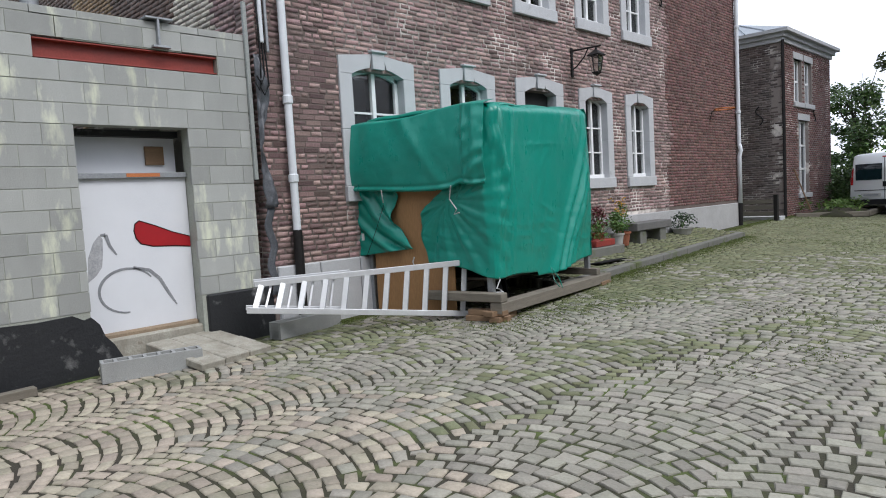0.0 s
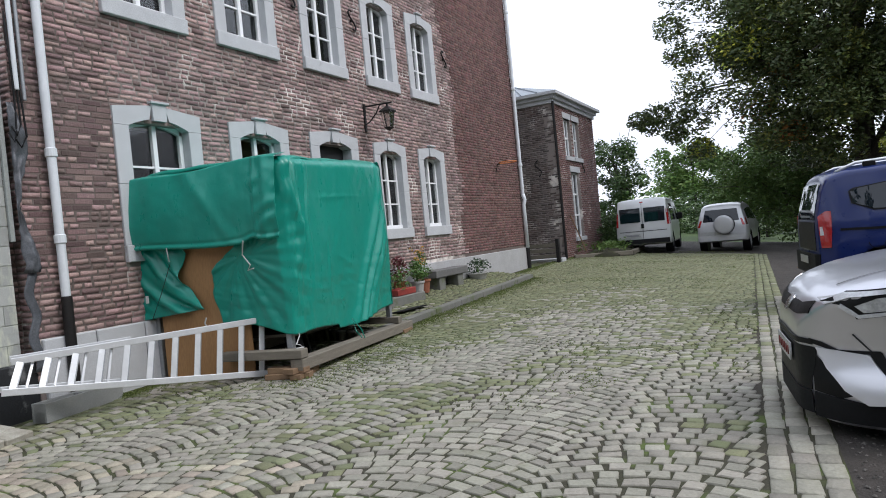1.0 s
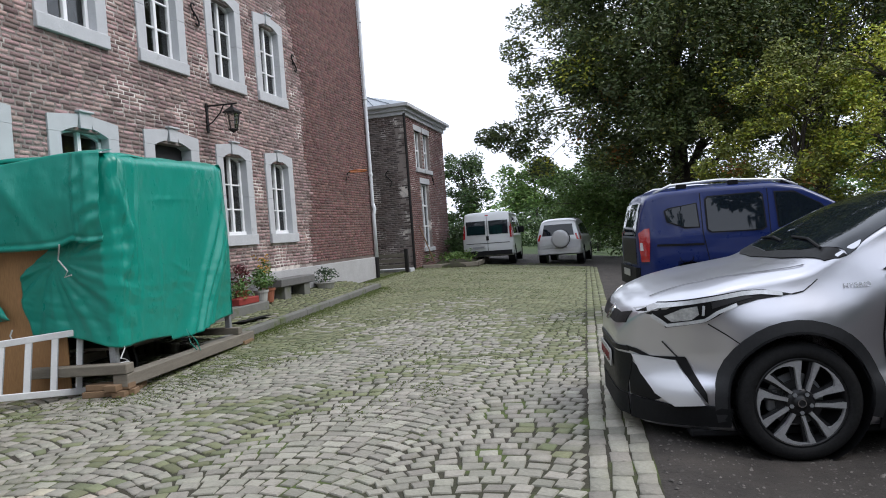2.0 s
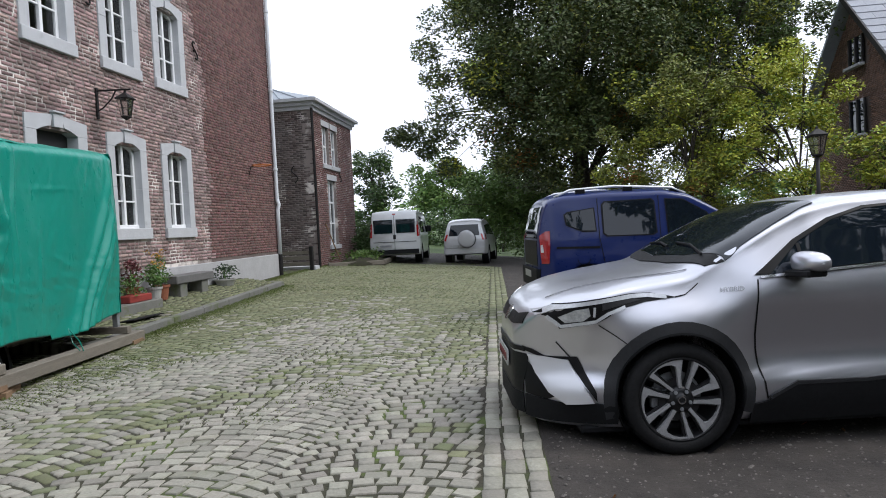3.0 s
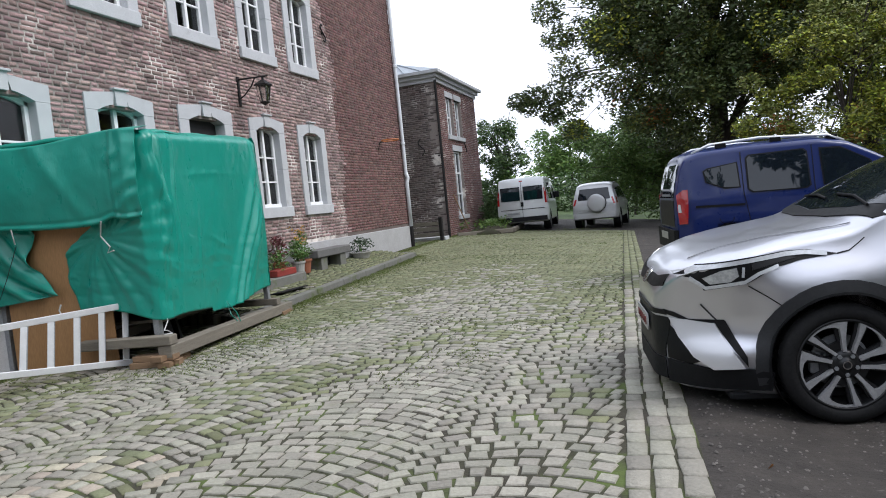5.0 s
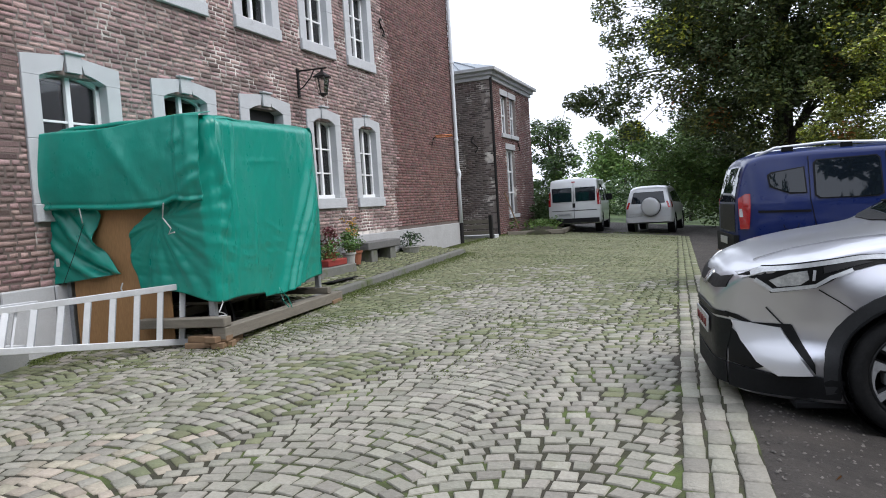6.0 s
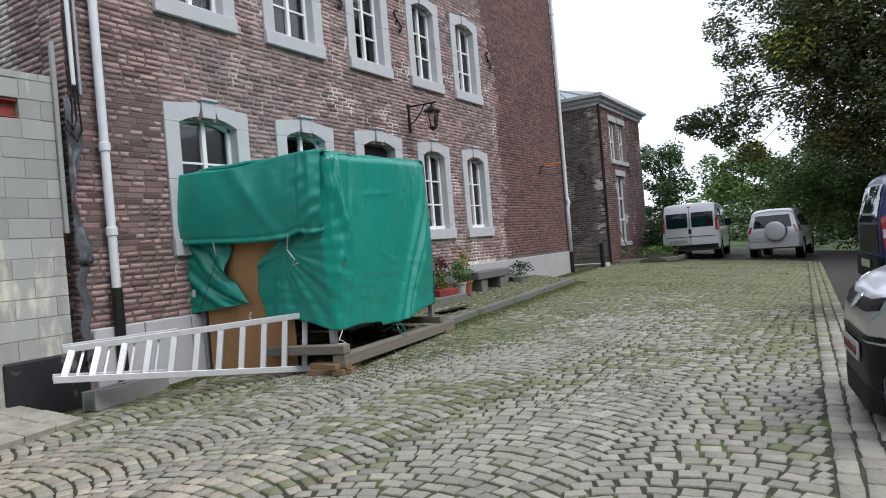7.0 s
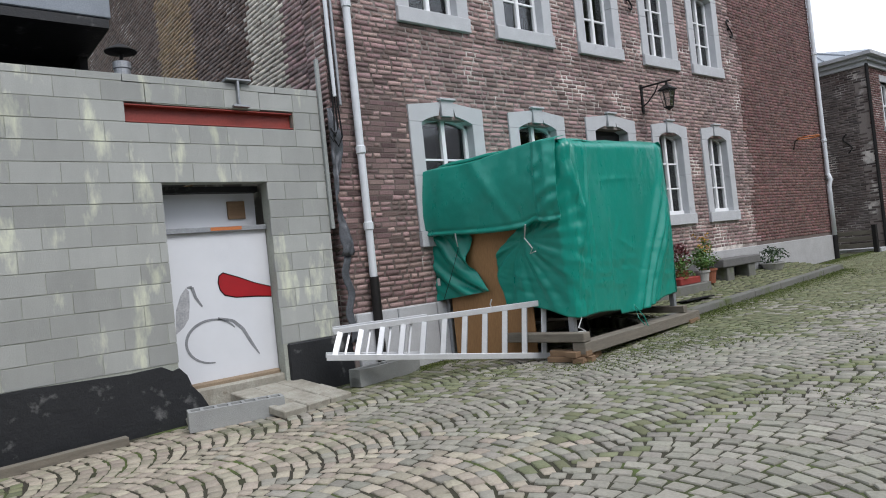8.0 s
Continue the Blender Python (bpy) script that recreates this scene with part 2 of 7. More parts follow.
tagged(sheet("ground", [-600, -120, -40] + spread(-20, 20, 40) + [40, 120, 600], [-600, -100, -30] + spread(-8, 34, 42) + [60, 150, 600], -0.07, M_GRASS),
       "wide green meadow ground running to the horizon", "ground", kind="structure")


def strip_x(y):
    """The yard's edge strip, its left side."""
    return -0.02 - 0.0535 * y


bed_y = spread(-4, 24.7, 40)
bed = []
for y in bed_y:
    for x in spread(-7.3, strip_x(y) + 0.37, 20):
        bed.append((x, y, ground_z(x, y) - 0.0045))
bed_faces = [(j * 21 + i, j * 21 + i + 1, j * 21 + i + 22, j * 21 + i + 21) for j in range(40) for i in range(20)]
yard = tagged(mesh_from("pavement", bed, bed_faces, M_SOIL), "mossy soil between the grey stone setts of the yard", "pavement", kind="structure")
lot_verts, lot_faces = [], []
for j, y in enumerate(spread(-4, 34, 60)):
    for i, u in enumerate((0.34, 0.5, 0.7, 0.9, 1.15, 1.5, 2.0, 4, 7, 10, 14)):
        x = strip_x(y) + u
        lot_verts.append((x, y, ground_z(x, y) - (0.002 if i else 0.012)))
for j in range(60):
    for i in range(10):
        a = j * 11 + i
        lot_faces.append((a, a + 1, a + 12, a + 11))
tagged(mesh_from("road", lot_verts, lot_faces, M_GRAVEL), "dark worn gravelly asphalt of the parking lot", "parking lot", kind="structure")

far_verts = [(x, y, ground_z(x, y) - 0.014) for y in spread(24.6, 34, 12) for x in spread(-9.5, strip_x(y) + 0.36, 12)]
far_faces = [(j * 13 + i, j * 13 + i + 1, j * 13 + i + 14, j * 13 + i + 13) for j in range(12) for i in range(12)]
tagged(mesh_from("road_end", far_verts, far_faces, M_GRAVEL), "dark gravel behind the end of the sett yard", "gravel", kind="structure")

# ---- main house ----
WX = -7.0            # face of the brick facade
Y0, Y1 = 4.86, 19.0  # its ends
TOP = 10.6
LOWER = [(5.99, 7.29, 1.44, 3.13), (7.81, 9.05, 1.44, 3.13), (11.46, 12.63, 1.44, 3.13), (13.16, 14.32, 1.44, 3.13)]
DOOR = (9.59, 10.95, 0.25, 3.16)
UPPER = [(5.98, 7.23, 4.38, 6.02), (7.76, 9.01, 4.38, 6.02), (9.64, 10.83, 4.38, 6.02), (11.46, 12.62, 4.38, 6.02), (13.11, 14.3, 4.38, 6.02)]
JAMB = 0.205


def arch(a0, a1, z, rise, n=10):
    """Points of a flat segment arch from a0 to a1 that springs at z."""
    return [(a0 + (a1 - a0) * i / n, z + rise * (1 - (2 * i / n - 1) ** 2)) for i in range(n + 1)]


def opening(w):
    """The opening inside the stone surround: a0, a1, foot, spring of the arch."""
    a0, a1, z0, z1 = w
    return a0 + JAMB, a1 - JAMB, z0 + 0.2, z1 - 0.03


house = thing("wall_house", "old red brick house front with pale stone window surrounds", "house wall", kind="structure")
holes = [*LOWER, DOOR, *UPPER]
# backing of mortar, cut by the openings
cols = sorted({Y0, Y1, *[v for h in holes for v in h[:2]]})
rows_z = sorted({-0.4, TOP, *[v for h in holes for v in h[2:]]})
bm = bmesh.new()
for a, b in zip(cols, cols[1:]):
    for c, d in zip(rows_z, rows_z[1:]):
        if not any(h[0] - 0.01 < (a + b) / 2 < h[1] + 0.01 and h[2] - 0.01 < (c + d) / 2 < h[3] + 0.01 for h in holes):
            box(WX - 0.4, a, c, WX - 0.008, b, d, 0, bm)
bmesh.ops.remove_doubles(bm, verts=bm.verts, dist=0.0005)
part("mortar_backing", bm, M_MORTAR, house)


def sash(w, name, parent, arched=True):
    """A white three-light window with glass, set back in its surround."""
    a0, a1, z0, z1 = opening(w)
    rise = 0.10
    x0, x1 = WX - 0.165, WX - 0.11
    f = 0.055
    bm = bmesh.new()
    box(x0, a0, z0, x1, a0 + f, z1, 0.004, bm)
    box(x0, a1 - f, z0, x1, a1, z1, 0.004, bm)
    box(x0, a0, z0, x1 + 0.02, a1, z0 + 0.07, 0.004, bm)
    top = arch(a0, a1, z1, rise)
    prism([(a0, z1 - f), *[(a, z) for a, z in top], (a1, z1 - f), *[(a, z - f) for a, z in arch(a0 + f, a1 - f, z1, rise - 0.01)[::-1]]], x0, x1, FACE_X, bm)
    part("window_frame", bm, M_WHITE, parent)
    bars = bmesh.new()
    mid = (a0 + a1) / 2
    box(x0 + 0.004, mid - 0.032, z0 + 0.05, x1 + 0.012, mid + 0.032, z1 + rise - 0.03, 0.004, bars)
    h = z1 - z0
    for k in (0.34, 0.66):
        box(x0 + 0.008, a0 + f, z0 + h * k - 0.013, x1 - 0.004, a1 - f, z0 + h * k + 0.013, 0, bars)
    part("glazing_bar", bars, M_WHITE, parent)
    for side, (p, q) in enumerate(((a0 + f, mid - 0.03), (mid + 0.03, a1 - f))):
        pane = box(x0 + 0.02, p, z0 + 0.05, x0 + 0.026, q, z1 + rise - 0.03)
        ob = part("pane", pane, M_GLASS, parent)
        ob.visible_shadow = False
    # box behind the panes, its unlit depth put into a near-black colour
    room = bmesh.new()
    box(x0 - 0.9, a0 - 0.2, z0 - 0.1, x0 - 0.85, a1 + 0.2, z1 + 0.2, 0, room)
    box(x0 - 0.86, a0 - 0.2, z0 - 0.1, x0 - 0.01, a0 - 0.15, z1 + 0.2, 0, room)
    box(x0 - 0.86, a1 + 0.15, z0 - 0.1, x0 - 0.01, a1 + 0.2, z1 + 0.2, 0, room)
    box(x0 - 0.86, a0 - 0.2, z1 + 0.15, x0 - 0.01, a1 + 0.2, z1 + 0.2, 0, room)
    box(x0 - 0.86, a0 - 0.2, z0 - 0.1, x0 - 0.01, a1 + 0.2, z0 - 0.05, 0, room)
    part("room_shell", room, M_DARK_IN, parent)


def surround(w, parent, door=False):
    a0, a1, z0, z1 = w
    i0, i1, s0, s1 = opening(w)
    if door:
        i0, i1, s0 = a0 + 0.23, a1 - 0.23, z0
    x0, x1 = WX - 0.2, WX + 0.025
    if not door:
        part("window_sill", box(x0, a0 - 0.004, z0, x1 + 0.03, a1 + 0.004, s0, 0.008), M_STONE, parent)
    split = s0 + (s1 - s0) * 0.5
    for p, q in ((a0, i0), (i1, a1)):
        for lo, hi in ((s0, split), (split, s1 - 0.02)):
            part("jamb_stone", box(x0, p, lo + 0.002, x1, q, hi, 0.006), M_STONE, parent)
    mid, k = (a0 + a1) / 2, 0.10
    top = z1 + 0.165
    lower = arch(i0, i1, s1 - 0.02, 0.11, 12)
    upper = lambda a: top + 0.075 - 0.075 * abs(a - mid) / ((a1 - a0) / 2)
    left = [(a0, s1 - 0.018), (i0, s1 - 0.018)] + [p for p in lower if i0 < p[0] < mid - k] + [(mid - k, upper(mid) - 0.012), (a0, top)]
    right = [(a1, s1 - 0.018), (i1, s1 - 0.018)] + [p for p in lower[::-1] if mid + k < p[0] < i1] + [(mid + k, upper(mid) - 0.012), (a1, top)]
    part("lintel_stone", prism(left, x0, x1, FACE_X), M_STONE, parent)
    part("lintel_stone", prism(right, x0, x1, FACE_X), M_STONE, parent)
    part("keystone", prism([(mid - k * 0.99, s1 + 0.068), (mid + k * 0.99, s1 + 0.068), (mid + k * 1.05, top + 0.09), (mid - k * 1.05, top + 0.09)], x0, x1 + 0.02, FACE_X), M_STONE, parent)
    part("keystone_cap", box(x0, mid - k * 1.35, top + 0.085, x1 + 0.05, mid + k * 1.35, top + 0.115, 0.005), M_STONE, parent)


n_win = 0
for w in LOWER + UPPER:
    n_win += 1
    ob = thing("window_%d" % n_win, "white wooden casement window in a pale stone surround", "window", "house windows", "structure")
    surround(w, ob)
    sash(w, "window", ob)
door_1 = thing("door_1", "dark house door with an arched top in a stone surround", "door", kind="structure")
surround(DOOR, door_1, True)
part("door_leaf", box(WX - 0.22, DOOR[0] + 0.2, DOOR[2], WX - 0.17, DOOR[1] - 0.2, DOOR[3] + 0.05), M_DARK_IN, door_1)

# other sides and the roof, closing the house
part("side_wall", box(-16, Y1 - 0.4, -0.4, WX - 0.4, Y1, TOP), M_MORTAR, house)
part("back_wall", box(-16.3, Y0, -0.4, -16, Y1, TOP), M_MORTAR, house)
roof = bmesh.new()
box(-16.6, Y0 - 0.2, TOP, WX + 0.35, Y1 + 0.2, TOP + 0.25, 0, roof)
part("roof", roof, M_SLATE, house)
pl = thing("trim_plinth", "pale rendered plinth along the foot of the brick house", "plinth", kind="structure")
part("plinth_course", box(WX - 0.05, 11.2, -0.3, WX + 0.03, Y1, 0.86, 0.01), M_PLINTH, pl)
for a, b in ((4.9, 5.5), (5.5, 6.12), (6.12, 6.8), (6.8, 7.6), (7.6, 8.5), (8.5, 9.6)):
    part("plinth_stone", box(WX - 0.05, a + 0.006, -0.35, WX + 0.045, b - 0.006, 0.72, 0.012), M_STONE, pl)

# side gable of the house above the block wall, facing the camera
part("gable_wall", box(-22, Y0, -0.4, WX - 0.41, Y0 + 0.4, TOP), M_MORTAR, house)

# ---- block wall ----
BX = -7.05
DY0, DY1, DZ = 2.87, 3.99, 2.31
bw = thing("wall_blocks", "bare grey concrete block wall with a bricked-in steel beam", "block wall", kind="structure")
bm = bmesh.new()
box(BX - 0.19, -3.0, 0.0, BX - 0.006, 2.59, 3.385, 0, bm)
box(BX - 0.19, 2.59, 0.0, BX - 0.006, DY0 - 0.006, 2.905, 0, bm)
box(BX - 0.19, 2.59, 2.905, BX - 0.1, DY0 - 0.006, 3.385, 0, bm)
box(BX - 0.19, DY0 - 0.006, DZ + 0.006, BX - 0.006, DY1 + 0.006, 2.905, 0, bm)
box(BX - 0.19, DY0 - 0.006, 3.105, BX - 0.006, DY1 + 0.006, 3.385, 0, bm)
box(BX - 0.19, DY0 - 0.006, 2.905, BX - 0.1, DY1 + 0.006, 3.105, 0, bm)
box(BX - 0.19, DY1 + 0.006, 0.0, BX - 0.006, 4.39, 2.905, 0, bm)
box(BX - 0.19, DY1 + 0.006, 2.905, BX - 0.1, 4.39, 3.385, 0, bm)
box(BX - 0.19, 4.39, 0.0, BX - 0.006, 4.72, 3.385, 0, bm)
part("mortar_core", bm, M_JOINT, bw)
base = thing("wall_blocks_base", "black bitumen-coated foot of the block wall", "wall base", kind="structure")
torn = [(-3.0, -0.45), (3.14, -0.45), (3.12, 0.02), (3.05, 0.16), (2.97, 0.26), (2.93, 0.38), (2.86, 0.46), (2.80, 0.44), (2.70, 0.50), (2.4, 0.485), (1.6, 0.51), (0.4, 0.50), (-3.0, 0.51)]
part("coating", prism(torn, BX - 0.2, BX + 0.03, FACE_X), M_TAR, base)
part("coating", box(BX - 0.2, DY1 + 0.05, -0.45, BX + 0.03, 4.86, 0.51, 0.015), M_TAR, base)

# ---- block wall: beam, door panel, canopy behind ----
beam_red = thing("steel_beam", "red primed steel beam lying in the block wall", "steel beam")
bm = bmesh.new()
box(BX - 0.09, 2.60, 2.92, BX - 0.08, 4.38, 3.095, 0, bm)
part("web", bm, M_RED_STEEL, beam_red)
part("flange", box(BX - 0.085, 2.60, 3.083, BX - 0.012, 4.38, 3.097, 0.002), M_RED_STEEL, beam_red)
part("flange", box(BX - 0.085, 2.60, 2.915, BX - 0.012, 4.38, 2.929, 0.002), M_RED_STEEL, beam_red)
stub = thing("steel_girder", "end of a grey steel girder resting on the block wall", "steel girder")
for nm, b in (("flange", (BX - 0.8, 3.62, 3.405, BX + 0.06, 3.90, 3.425)), ("web", (BX - 0.8, 3.735, 3.145, BX + 0.058, 3.76, 3.405)), ("flange", (BX - 0.8, 3.68, 3.12, BX + 0.06, 3.86, 3.144))):
    part(nm, box(*b, 0.003), M_STEEL, stub)

panel = thing("door_panel", "white site door panel painted with red and grey shapes", "door")
PX = BX - 0.165
M_PANEL = mat("white_painted_board", (0.72, 0.735, 0.77), (0.62, 0.635, 0.67), rough=0.6, grain=0.12, scale=1.5, bump=0.05, spot=(0.5, 0.5, 0.5), spot_at=0.72, spot_scale=4)
M_REDPAINT = mat("red_paint", (0.40, 0.006, 0.012), rough=0.5, scale=5, grain=0.2, bump=0.05)
M_GREYPAINT = mat("grey_paint", (0.22, 0.23, 0.25), (0.34, 0.35, 0.37), rough=0.6, scale=7, bump=0.05)
M_ORANGE = mat("orange_strip", (0.62, 0.20, 0.06), rough=0.6, bump=0.05)
M_FOAM = mat("dirty_wooden_sill", (0.36, 0.27, 0.18), (0.24, 0.19, 0.14), rough=0.95, bump=0.5)
part("board", box(PX - 0.03, DY0, 0.22, PX, DY1, 1.80, 0.003), M_PANEL, panel)
part("upper_board", box(PX - 0.25, DY0, 1.80, PX - 0.22, DY1, 2.24), M_PANEL, panel)
part("rail", box(PX - 0.22, DY0, 1.80, PX + 0.045, DY1, 1.855, 0.005), M_STEEL, panel)
part("rail_strip", box(PX - 0.05, 3.36, 1.812, PX + 0.049, 3.70, 1.848), M_ORANGE, panel, "orange plastic strip")
# black board painted in for the shade under the lintel
part("head_rail", box(PX - 0.25, DY0, 2.24, PX - 0.10, DY1, 2.305), M_TAR, panel)
part("vent_plate", box(PX - 0.22, 3.66, 1.95, PX - 0.19, 3.86, 2.15, 0.004), M_TIMBER_NEW, panel, "small brown plate")
part("sill_board", box(PX - 0.08, DY0 + 0.12, 0.16, PX + 0.05, DY1, 0.25, 0.02), M_FOAM, panel)
red = [(3.40, 1.26), (3.415, 1.33), (3.46, 1.36), (3.62, 1.30), (3.80, 1.22), (3.985, 1.16), (3.985, 1.05), (3.82, 1.07), (3.58, 1.085), (3.46, 1.12), (3.415, 1.18)]
part("red_shape", prism(red, PX, PX + 0.004, FACE_X), M_REDPAINT, panel)


def brush(points, wide):
    bm = bmesh.new()
    for (a, b, w0), (c, d, w1) in zip(points, points[1:]):
        t = Vector((c - a, d - b)).normalized()
        n = Vector((-t.y, t.x))
        prism([(a + n.x * w0 * wide, b + n.y * w0 * wide), (a - n.x * w0 * wide, b - n.y * w0 * wide), (c - n.x * w1 * wide, d - n.y * w1 * wide), (c + n.x * w1 * wide, d + n.y * w1 * wide)], PX, PX + 0.004, FACE_X, bm)
    return bm


part("dark_line", brush([(a, b, 1) for a, b in red[:6]], 0.006), M_IRON, panel)
part("dark_line", brush([(a, b, 1) for a, b in red[6:] + red[:1]], 0.006), M_IRON, panel)
ring = [(3.29 + 0.28 * math.cos(radians(a)), 0.655 + 0.225 * math.sin(radians(a)), 0.5 + 0.5 * math.sin(radians((a - 30) * 0.75))) for a in range(30, 271, 12)]
part("grey_line", brush(ring, 0.014), M_GREYPAINT, panel)
part("grey_line", brush([(3.36, 0.885, 0.8), (3.52, 0.84, 1), (3.62, 0.74, 1.1), (3.70, 0.58, 1), (3.78, 0.44, 0.4)], 0.016), M_GREYPAINT, panel)
part("grey_shape", prism([(2.92, 0.78), (2.94, 1.02), (3.00, 1.17), (3.06, 1.24), (3.09, 1.20), (3.08, 1.05), (3.06, 0.92), (3.0, 0.84)], PX, PX + 0.0035, FACE_X), mat("pale_grey_paint", (0.36, 0.37, 0.39), (0.5, 0.5, 0.52), rough=0.6, scale=14, mix=0.3), panel)
part("grey_line", brush([(3.07, 1.24, 0.5), (3.12, 1.24, 1), (3.15, 1.13, 0.8), (3.21, 1.03, 0.4)], 0.018), M_GREYPAINT, panel)

flue = thing("flue_pipe", "short steel roof flue with a dark conical cap", "flue")
fl = Matrix.Translation((-8.0, 2.86, 3.3))
part("pipe", lathe([(0.085, -0.2), (0.085, 0.42), (0.095, 0.43), (0.095, 0.5), (0.08, 0.5)], m=fl, seg=20), M_STEEL, flue, smooth=False)
part("cap", lathe([(0.02, 0.52), (0.02, 0.6), (0.17, 0.62), (0.16, 0.635), (0.05, 0.70), (0.0, 0.71)], m=fl, seg=20), M_IRON, flue)

shed = thing("rear_building", "open shed with a grey fascia, its shaded inside coloured near black", "shed")
M_FASCIA = mat("blue_grey_fascia", (0.30, 0.34, 0.39), rough=0.6, scale=2)
part("fascia", box(-9.2, -4, 4.68, -9.0, 3.05, 5.9, 0.01), M_FASCIA, shed)
# underside and inner walls coloured near black for the shade under the roof
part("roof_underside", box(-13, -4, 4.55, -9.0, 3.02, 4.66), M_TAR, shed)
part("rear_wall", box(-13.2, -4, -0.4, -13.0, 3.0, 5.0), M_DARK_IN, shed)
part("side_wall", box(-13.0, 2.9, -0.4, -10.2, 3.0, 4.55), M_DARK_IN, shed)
deck = thing("floor_roof", "flat roof deck behind the block wall", "roof", kind="structure")
part("deck", box(-12.9, -3.9, 3.05, BX - 0.2, 4.8, 3.12), M_TAR, deck)

# ---- pipes on the facade ----
def upright(x, y, z0, z1):
    """Points of an upright pipe, with close ones at its ends."""
    return [(x, y, z0), (x, y, z0 + 0.015), (x, y, z1 - 0.015), (x, y, z1)]


dp = thing("downpipe", "grey zinc downpipe ending in black cast iron", "downpipe", "downpipes")
part("pipe", tube(upright(WX + 0.08, 5.17, 1.12, TOP), 0.047, seg=14), M_ZINC, dp, smooth=True)
part("foot_pipe", tube(upright(WX + 0.085, 5.17, -0.08, 1.14), 0.056, seg=14), M_IRON, dp, "black cast iron foot pipe", True)
for z in (1.7, 2.62, 4.4, 6.2):
    part("collar", lathe([(0.05, 0), (0.06, 0.01), (0.06, 0.09), (0.05, 0.1)], m=Matrix.Translation((WX + 0.08, 5.17, z)), seg=14), M_ZINC, dp)
dp2 = thing("downpipe", "grey zinc downpipe at the house corner", "downpipe", "downpipes")
fx = WX + 0.07
part("pipe", tube(upright(fx, Y1 - 0.05, 2.35, TOP), 0.05, seg=12), M_ZINC, dp2, smooth=True)
part("pipe_bend", tube([(fx, Y1 - 0.05, 0.8), (fx, Y1 - 0.05, 2.1), (fx + 0.03, Y1 - 0.02, 2.25), (fx, Y1 - 0.05, 2.4)], 0.055, seg=12), M_ZINC, dp2, smooth=True)
part("foot_pipe", tube(upright(fx, Y1 - 0.05, 0.1, 0.85), 0.06, seg=12), M_IRON, dp2, "black cast iron foot pipe", True)
for z in (3.2, 5.4, 7.6):
    part("collar", lathe([(0.055, 0), (0.066, 0.01), (0.066, 0.07), (0.055, 0.08)], m=Matrix.Translation((fx, Y1 - 0.05, z)), seg=12), M_ZINC, dp2)
M_CHANNEL = mat("dull_grey_channel", (0.36, 0.385, 0.37), (0.30, 0.32, 0.31), rough=0.6, scale=4, bump=0.1)
cab = thing("service_cables", "grey conduits and black cables running up the house corner", "conduit")
part("conduit", tube(upright(WX + 0.05, 4.90, 3.3, TOP), 0.025, seg=8), M_ZINC, cab, smooth=True)
part("conduit", tube(upright(WX + 0.05, 4.97, 3.2, TOP), 0.02, seg=8), M_STEEL, cab, smooth=True)
part("channel", box(BX - 0.0, 4.722, 1.75, BX + 0.04, 4.768, 3.75, 0.004), M_CHANNEL, cab, "dull grey cable channel")
for k, (dy, lo) in enumerate(((0.0, 2.75), (0.03, 2.82), (0.06, 2.7))):
    part("cable", tube([(WX + 0.03, 4.86 + dy, 4.1), (WX + 0.05, 4.87 + dy, 3.3), (WX + 0.08, 4.84 + dy * 1.6, lo + 0.12), (WX + 0.1, 4.80 + dy, lo), (WX + 0.05, 4.78 + dy, lo + 0.1)], 0.011, seg=6), M_RUBBER, cab, smooth=True)


def cloth(name, fn, nu, nv, material, parent, thick=0.004, label="", close=False):
    verts = [fn(i / nu, j / nv) for j in range(nv + 1) for i in range(nu + 1)]
    faces = [(j * (nu + 1) + i, j * (nu + 1) + i + 1, (j + 1) * (nu + 1) + i + 1, (j + 1) * (nu + 1) + i) for j in range(nv) for i in range(nu)]
    ob = mesh_from(name, [tuple(v) for v in verts], faces, material, True)
    ob.parent = parent
    sol = ob.modifiers.new("thickness", "SOLIDIFY")
    sol.thickness = thick
    if label:
        ob["label"] = label
    return ob


def wob(x, y, z, s):
    return noise.noise(Vector((x * s, y * s, z * s)))


M_FOIL = mat("crumpled_grey_black_membrane", (0.07, 0.075, 0.085), (0.16, 0.17, 0.19), rough=0.4, scale=4, bump=0.3, bump_scale=12)
foil = thing("damp_proof_membrane", "crumpled dark membrane hanging at the wall joint", "membrane")
cloth("sheet", lambda u, v: Vector((WX + 0.02 + 0.07 * abs(wob(u * 2, v * 8, 1, 1.7)) + 0.05 * math.sin(math.pi * u) * (0.5 + 0.5 * math.sin(v * 17)), 4.79 + 0.17 * u * (0.6 + 0.4 * math.sin(v * 9 + 1)) + 0.03 * wob(0, v * 9, 3, 1), 1.42 + 1.75 * v)), 8, 36, M_FOIL, foil)
cloth("strip", lambda u, v: Vector((WX + 0.02 + 0.03 * abs(wob(u, v * 9, 6, 2)), 4.80 + 0.10 * u + 0.03 * math.sin(v * 14), 0.4 + 1.02 * v)), 4, 20, M_FOIL, foil)

# ---- facade fittings ----
lamp = thing("wall_lantern", "black wrought iron lantern on a wall bracket", "wall lantern")
ly, lz = 11.28, 3.95
part("wall_plate", box(WX - 0.02, ly - 0.025, 3.48, WX + 0.03, ly + 0.025, 4.0, 0.005), M_IRON, lamp)
part("arm", tube([(WX, ly, lz), (WX + 0.62, ly, lz - 0.02)], 0.016, seg=8), M_IRON, lamp)
part("brace", tube([(WX, ly, 3.6), (WX + 0.12, ly, 3.66), (WX + 0.28, ly, 3.8), (WX + 0.36, ly, lz - 0.02)], 0.012, seg=8), M_IRON, lamp)
lx = WX + 0.52


